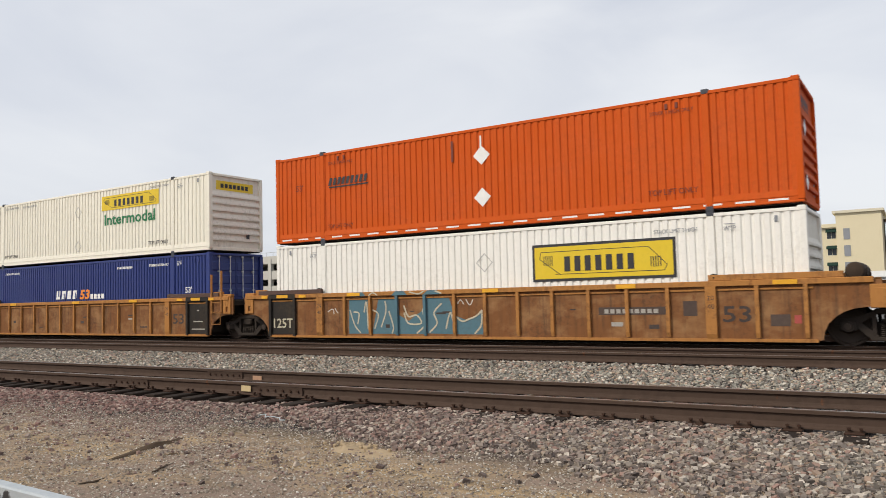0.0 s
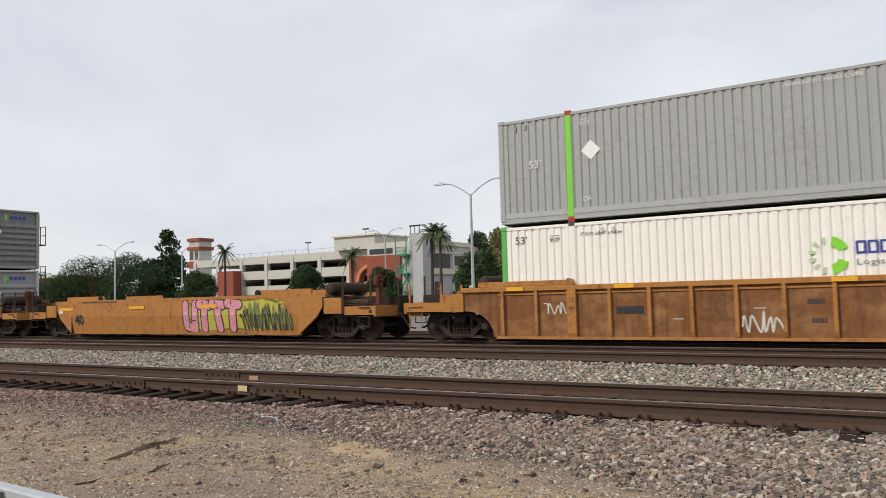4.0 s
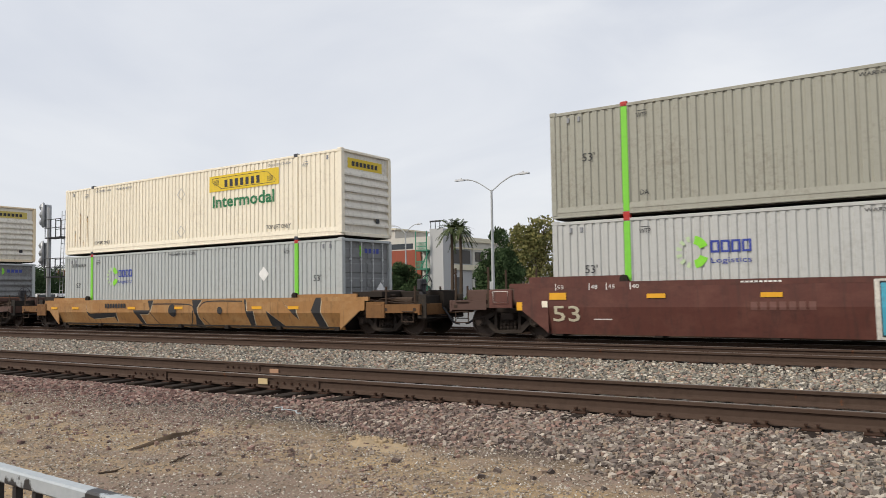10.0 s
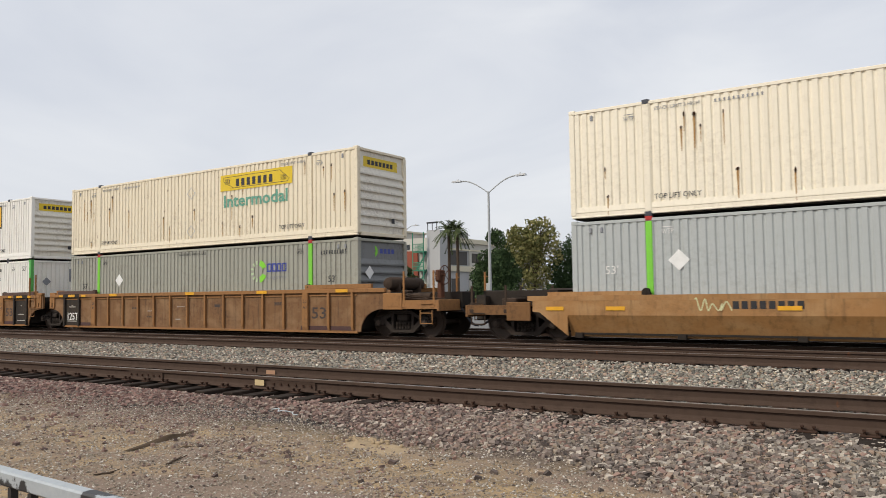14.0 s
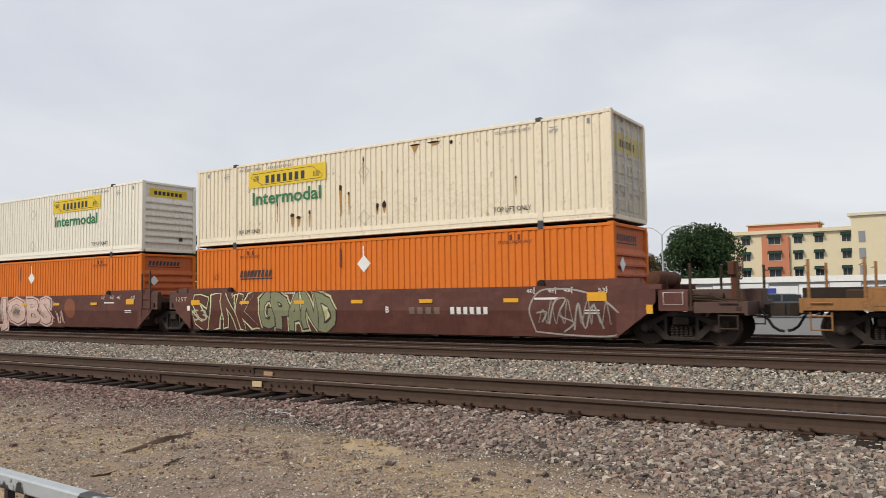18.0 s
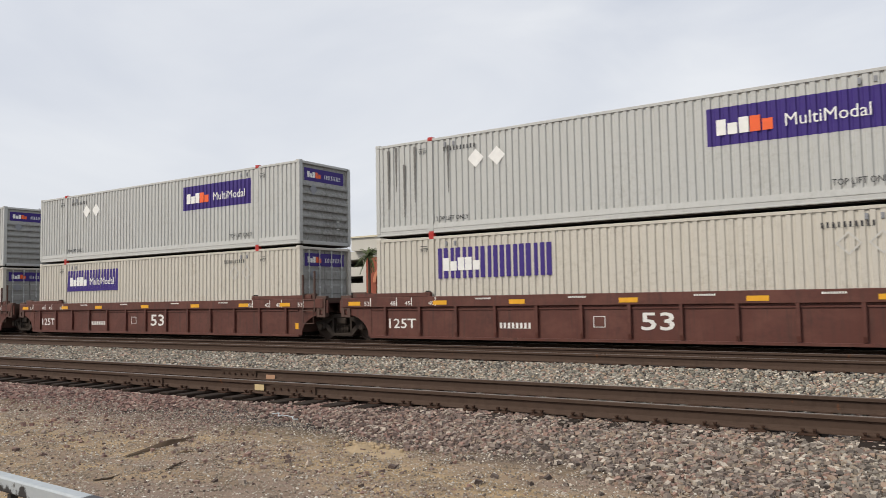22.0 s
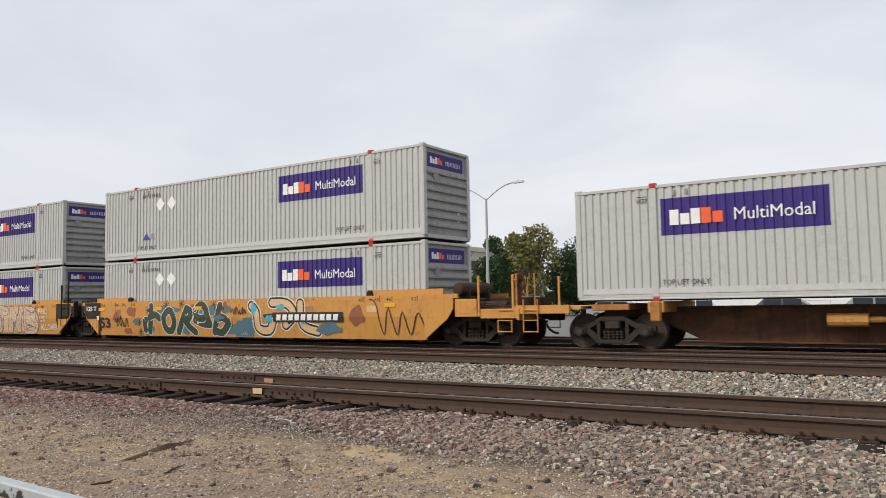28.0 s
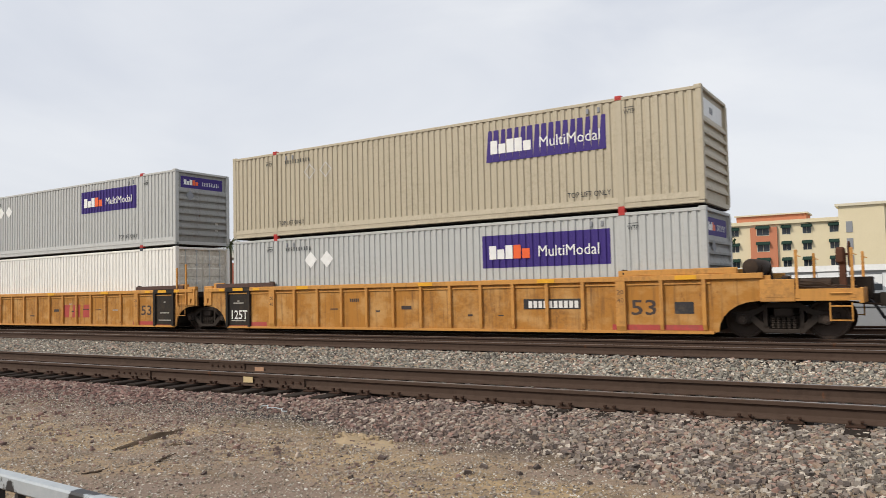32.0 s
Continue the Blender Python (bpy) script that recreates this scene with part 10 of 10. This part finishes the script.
for z in (11.2, 8.2, 5.2):
    for x in (-3.0, 0.5, 4.5):
        window_on(wing, x, z, 1.4, 1.5, False)

site_wall = thing("site_wall", pose(0, 60, 0), "low white wall with banners along the street", "wall", kind="structure")
for i in range(14):
    a = -22.3 + i * 2.0
    part("wall_panel", lambda bm: box(bm, a + 0.02, a + 1.98, 0, 0.18, 0, 1.95 + 0.10 * (i % 3)), M_WWALL, site_wall)
part("banner", lambda bm: box(bm, -8.2, -5.0, -0.03, 0.0, 1.2, 1.85), M_SHAPE, site_wall, "white banner with blue lettering bars")
part("lettering_bars", lambda bm: [box(bm, -8.0 + 0.36 * k, -7.76 + 0.36 * k, -0.036, -0.03, 1.37, 1.70) for k in range(8)], M_CBLUE, site_wall)
part("notice", lambda bm: box(bm, -10.6, -9.8, -0.03, 0, 1.2, 1.8), M_CBLUE, site_wall)
low_roof = thing("low_building", pose(0, 66, 0), "low white flat-roofed building behind the wall", "building")
part("wall", lambda bm: box(bm, -24.4, 4, 0, 10, 0, 2.3), M_GWALL, low_roof)
part("roof", lambda bm: box(bm, -24.8, 4.4, -0.4, 10.4, 2.3, 2.75), M_SHAPE, low_roof)

garage = thing("parking_structure", pose(0, 95, 0), "pale concrete parking structure with open decks", "building")
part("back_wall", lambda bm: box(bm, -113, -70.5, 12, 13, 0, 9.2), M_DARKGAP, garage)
for z0, z1 in ((8.05, 9.35), (5.35, 6.85), (2.75, 4.25)):
    part("parapet_band", lambda bm: box(bm, -113, -70.5, 0, 0.35, z0, z1), M_CONC, garage)
    part("deck", lambda bm: box(bm, -113, -70.5, 0.35, 12, z0, z0 + 0.3), M_CONC, garage)
for i in range(8):
    x = -112.6 + i * 6.0
    part("column", lambda bm: box(bm, x - 0.35, x + 0.35, -0.12, 0.6, 0, 8.9), M_CONC, garage)
part("stair_tower", lambda bm: box(bm, -78.6, -70.5, -1.0, 8, 9.35, 11.4), M_CONC, garage)
part("tower_cap", lambda bm: box(bm, -78.9, -70.2, -1.3, 8.3, 11.4, 11.65), M_TRIM, garage)
part("railing", lambda bm: [tube(bm, (x, 0.2, 9.3), (x, 0.2, 10.0), 0.04, seg=4) for x in np.arange(-112, -79, 1.5)] + [tube(bm, (-113, 0.2, 10.0), (-79, 0.2, 10.0), 0.04, seg=4)], M_POLE, garage)
for x in (-88.6, -76.0):
    part("roof_lamp", lambda bm: (tube(bm, (x, 4, 9.3), (x, 4, 11.6 if x < -80 else 13.0), 0.06, seg=6), box(bm, x - 0.6, x + 0.6, 3.85, 4.15, 11.4 if x < -80 else 12.9, 11.6 if x < -80 else 13.1)), M_INK, garage)
part("brick_pier", lambda bm: box(bm, -104.5, -100.5, -2, 1, 0, 7.0), M_BRICK, garage, "red brick stair block")

bell = thing("bell_tower", pose(0, 130, 0), "white tower with red bands", "tower")
part("shaft", lambda bm: box(bm, -156.3, -152.6, 0, 4, 0, 17.2), M_CONC, bell)
for z in (10.6, 15.0, 17.2):
    part("band", lambda bm: box(bm, -156.7, -152.2, -0.4, 4.4, z, z + (1.5 if z < 12 else 0.8)), M_BRICK, bell)
# flat dark sheets on the shaft stand for its shaded openings
for x in (-155.4, -153.6):
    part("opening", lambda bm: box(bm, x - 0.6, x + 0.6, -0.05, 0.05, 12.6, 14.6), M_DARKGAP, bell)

arch = thing("brick_archway", pose(0, 86, 0), "red brick entrance block with a round arch", "archway")


def arch_wall(bm):
    cx, r, zs = -65.4, 2.0, 4.0
    left = [(-69.2, 0), (-69.2, 7.7), (-61.6, 7.7), (-61.6, 0), (cx + r, 0)]
    curve = [(cx + r * math.cos(math.pi * k / 12), zs + r * math.sin(math.pi * k / 12)) for k in range(13)]
    prism(bm, left + curve + [(cx - r, 0)], 0, 1.2)


part("wall", arch_wall, M_BRICK, arch)
part("arch_ring", lambda bm: [prism(bm, [(-65.4 + a * math.cos(math.pi * k / 12), 4 + a * math.sin(math.pi * k / 12)) for a, k in ((2.0, k0), (2.5, k0), (2.5, k0 + 1), (2.0, k0 + 1))], -0.15, 0) for k0 in range(12)], M_TERRA, arch)
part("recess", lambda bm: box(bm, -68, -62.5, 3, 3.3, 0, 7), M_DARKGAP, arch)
part("beam", lambda bm: box(bm, -67.5, -63.2, 1.3, 2.8, 2.6, 3.5), M_CONC, arch)

office = thing("office_building", pose(0, 82, 0), "pale office building with a green stair and a grey end wall", "building")
part("left_wing", lambda bm: box(bm, -62.8, -55.2, 0, 26, 0, 9.0), M_CONC, office)
part("window_band", lambda bm: box(bm, -62.4, -58.6, -0.05, 0, 7.5, 8.2), M_GLASS, office)
part("brick_panel", lambda bm: box(bm, -62.7, -57.2, -0.25, 0, 3.0, 7.3), M_BRICK, office, "orange-red brick panel")
part("end_wall", lambda bm: box(bm, -55.2, -53.15, -1.0, 6, 0, 9.85), M_GWALL, office, "tall plain grey end wall")
part("side_wing", lambda bm: box(bm, -55.2, -53.0, 6, 30, 0, 8.8), M_CONC, office)
for z0, z1, d in ((8.35, 8.95, 0.30), (4.55, 5.25, 0.16), (7.35, 7.55, 0.10)):
    part("cornice", lambda bm: box(bm, -53.15, -53.0 + d, 1.0, 30.2, z0, z1), M_TRIM, office)
for z in (5.75, 2.2):
    for k in range(7):
        part("window", lambda bm: (box(bm, -53.0, -52.96, 6.6 + 3.3 * k, 9.0 + 3.3 * k, z, z + 1.3), box(bm, -52.96, -52.93, 7.76 + 3.3 * k, 7.84 + 3.3 * k, z, z + 1.3)), M_GLASS, office)
# balcony and doorway are flat sheets, painted dark for the shade in them
part("loggia", lambda bm: box(bm, -53.14, -53.10, 1.2, 5.6, 5.4, 7.2), M_DARKGAP, office, "dark sheet standing for a shaded balcony")
part("door_recess", lambda bm: box(bm, -53.14, -53.10, 1.6, 3.4, 0, 3.6), M_DARKGAP, office)
for z in (2.3, 4.6, 7.0):
    part("stair_landing", lambda bm: (box(bm, -57.0, -55.25, -1.6, 0, z, z + 0.18), [tube(bm, (x, -1.6, z + 0.1), (x, -1.6, z + 1.1), 0.035, seg=4) for x in np.arange(-56.95, -55.25, 0.17)], [tube(bm, (-57, -1.6, z + dz), (-55.25, -1.6, z + dz), 0.05, seg=4) for dz in (0.6, 1.1)]), M_GSTAIR, office)
part("stair_flight", lambda bm: [prism(bm, [(-56.9, z), (-56.9, z + 0.3), (-55.4, z + 2.5), (-55.4, z + 2.2)], -0.9, -0.8) for z in (2.35, 4.65)], M_GSTAIR, office)
part("stair_post", lambda bm: [tube(bm, (x, -1.6, 0), (x, -1.6, 9.6), 0.07, seg=6) for x in (-57.0, -55.3)], M_GSTAIR, office)
part("roof_rail", lambda bm: [tube(bm, (x, -1.0, 9.8), (x, -1.0, 10.8), 0.05, seg=4) for x in (-55.0, -54.3, -53.6)] + [box(bm, -55.1, -53.5, -1.1, -0.9, 10.7, 10.9)], M_INK, office)

depot = thing("brick_house", pose(0, 150, 0), "long red-brown brick building far off", "building")
part("wall", lambda bm: box(bm, -262, -236, 0, 12, 0, 11.5), M_BRICK, depot)
part("roof", lambda bm: box(bm, -262.5, -235.5, -0.5, 12.5, 11.5, 12.0), M_TRIM, depot)

yard_fence = thing("iron_fence", pose(0, 38, 0), "black iron picket fence along the lot", "fence")
part("rail", lambda bm: [box(bm, -76, -50, -0.02, 0.02, z, z + 0.05) for z in (0.25, 1.65)], M_FENCE, yard_fence)
part("pickets", lambda bm: [box(bm, x - 0.012, x + 0.012, -0.012, 0.012, 0.05, 1.85) for x in np.arange(-76, -50, 0.16)], M_FENCE, yard_fence)["kind"] = "stuff"

# ---- parked vehicles ----
def vehicle(name, x, y, body_mat, prof, cab, length, width, label, turn=0):
    v = thing(name, pose(x, y, 0, 0, 0, turn), label, name.replace("_", " "), "vehicles parked beyond the tracks")
    part("body", lambda bm: prism(bm, prof, -width / 2, width / 2), body_mat, v)
    part("cabin", lambda bm: prism(bm, cab, -width / 2 + 0.12, width / 2 - 0.12), body_mat, v)
    xs = [p[0] for p in cab]; zs = [p[1] for p in cab]
    lo, hi = min(zs), max(zs)
    a, b = min(xs), max(xs)
    for k in range(2):
        x0, x1 = a + (b - a) * (0.16 + 0.36 * k), a + (b - a) * (0.48 + 0.36 * k)
        part("side_window", lambda bm: box(bm, x0, x1, -width / 2 + 0.095, -width / 2 + 0.12, lo + 0.08, hi - 0.09), M_GLASS, v)
    for q in (-length * 0.31, length * 0.31):
        for s in (-1, 1):
            w = part("wheel", lambda bm: lathe(bm, [(0.33, -0.11), (0.35, 0.0), (0.33, 0.11)], 16), M_INK, v, m=pose(q, s * (width / 2 - 0.1), 0.34))
            part("hub", lambda bm: lathe(bm, [(0.19, -0.13), (0.19, 0.13)], 12), M_POLE, w)


def car_paint(name, col):
    return plain(name, col, 0.25, 0.2, 0.03)


P_TRUCK = [(-2.8, 0.45), (2.7, 0.45), (2.8, 0.8), (2.7, 1.08), (-2.8, 1.12)]
C_TRUCK = [(-0.9, 1.1), (1.5, 1.08), (0.7, 1.75), (-0.75, 1.78)]
P_CAR = [(-2.2, 0.35), (2.2, 0.35), (2.25, 0.7), (1.3, 0.92), (-2.15, 0.98)]
C_CAR = [(-1.9, 0.95), (1.2, 0.92), (0.4, 1.42), (-1.3, 1.45)]
P_VAN = [(-2.6, 0.4), (2.5, 0.4), (2.55, 0.9), (2.1, 1.15), (-2.6, 1.2)]
C_VAN = [(-2.55, 1.15), (2.0, 1.15), (1.4, 2.1), (-2.5, 2.15)]
SILVER, WHITE_CAR, SKY_CAR, GREY_CAR = car_paint("silver_car_paint", (0.35, 0.37, 0.39)), car_paint("white_car_paint", (0.72, 0.72, 0.72)), car_paint("light_blue_car_paint", (0.22, 0.42, 0.58)), car_paint("grey_car_paint", (0.12, 0.13, 0.14))
vehicle("pickup_truck", -67.5, 45, SILVER, P_TRUCK, C_TRUCK, 5.6, 1.95, "silver crew-cab pickup truck parked by the fence", 180)
vehicle("van", -77.0, 44, WHITE_CAR, P_VAN, C_VAN, 5.2, 1.95, "white van parked behind the iron fence")
vehicle("car", -62.0, 46, WHITE_CAR, P_CAR, C_CAR, 4.5, 1.8, "white car parked beyond the fence")
vehicle("van", -53.5, 58, WHITE_CAR, P_VAN, C_VAN, 5.2, 2.0, "white utility van near the parking structure")
vehicle("pickup_truck", -35.2, 46, SKY_CAR, P_TRUCK, C_TRUCK, 5.6, 1.95, "light blue pickup truck on the street")
vehicle("car", -41.0, 52, GREY_CAR, P_CAR, C_CAR, 4.5, 1.8, "dark grey car on the street")
for x, mat, lab in ((-12.5, WHITE_CAR, "white car parked along the street"), (-7.4, GREY_CAR, "dark car parked along the street"), (-2.6, SILVER, "silver car parked along the street"), (-18.0, SILVER, "silver car parked near the white wall")):
    vehicle("car", x, 50, mat, P_CAR, C_CAR, 4.5, 1.8, lab)


# ---- what moves ----
def run_at(t):
    for (a, ra), (b, rb) in zip(RUN, RUN[1:]):
        if t <= b:
            return ra + (rb - ra) * (t - a) / (b - a)
    return RUN[-1][1]


def motions():
    for ob, off, z in MOVERS:
        walk(ob, [(t, TRAIN_WAY @ pose(s - off, YC, z)) for t, s in RUN])
    # wheels turn while their car is near
    for wheels, q in TRUCKS:
        n = next(k for k, car in CARS.items() if car == wheels.parent.parent)
        x = q + wheels.parent.matrix_basis.translation.x - OFF[n]
        times = [i / 30 for i in range(961) if -34 < run_at(i / 30) + x < 4]
        if times:
            rows = [(t, pose(q, 0, WHEEL_R, 0, math.degrees(run_at(t) - run_at(times[0])) / WHEEL_R % 360, 0)) for t in times]
            rows = [(0.0, rows[0][1])] * (times[0] > 0) + rows + [(32.0, rows[-1][1])] * (times[-1] < 31.99)
            walk(wheels, rows)


motions()
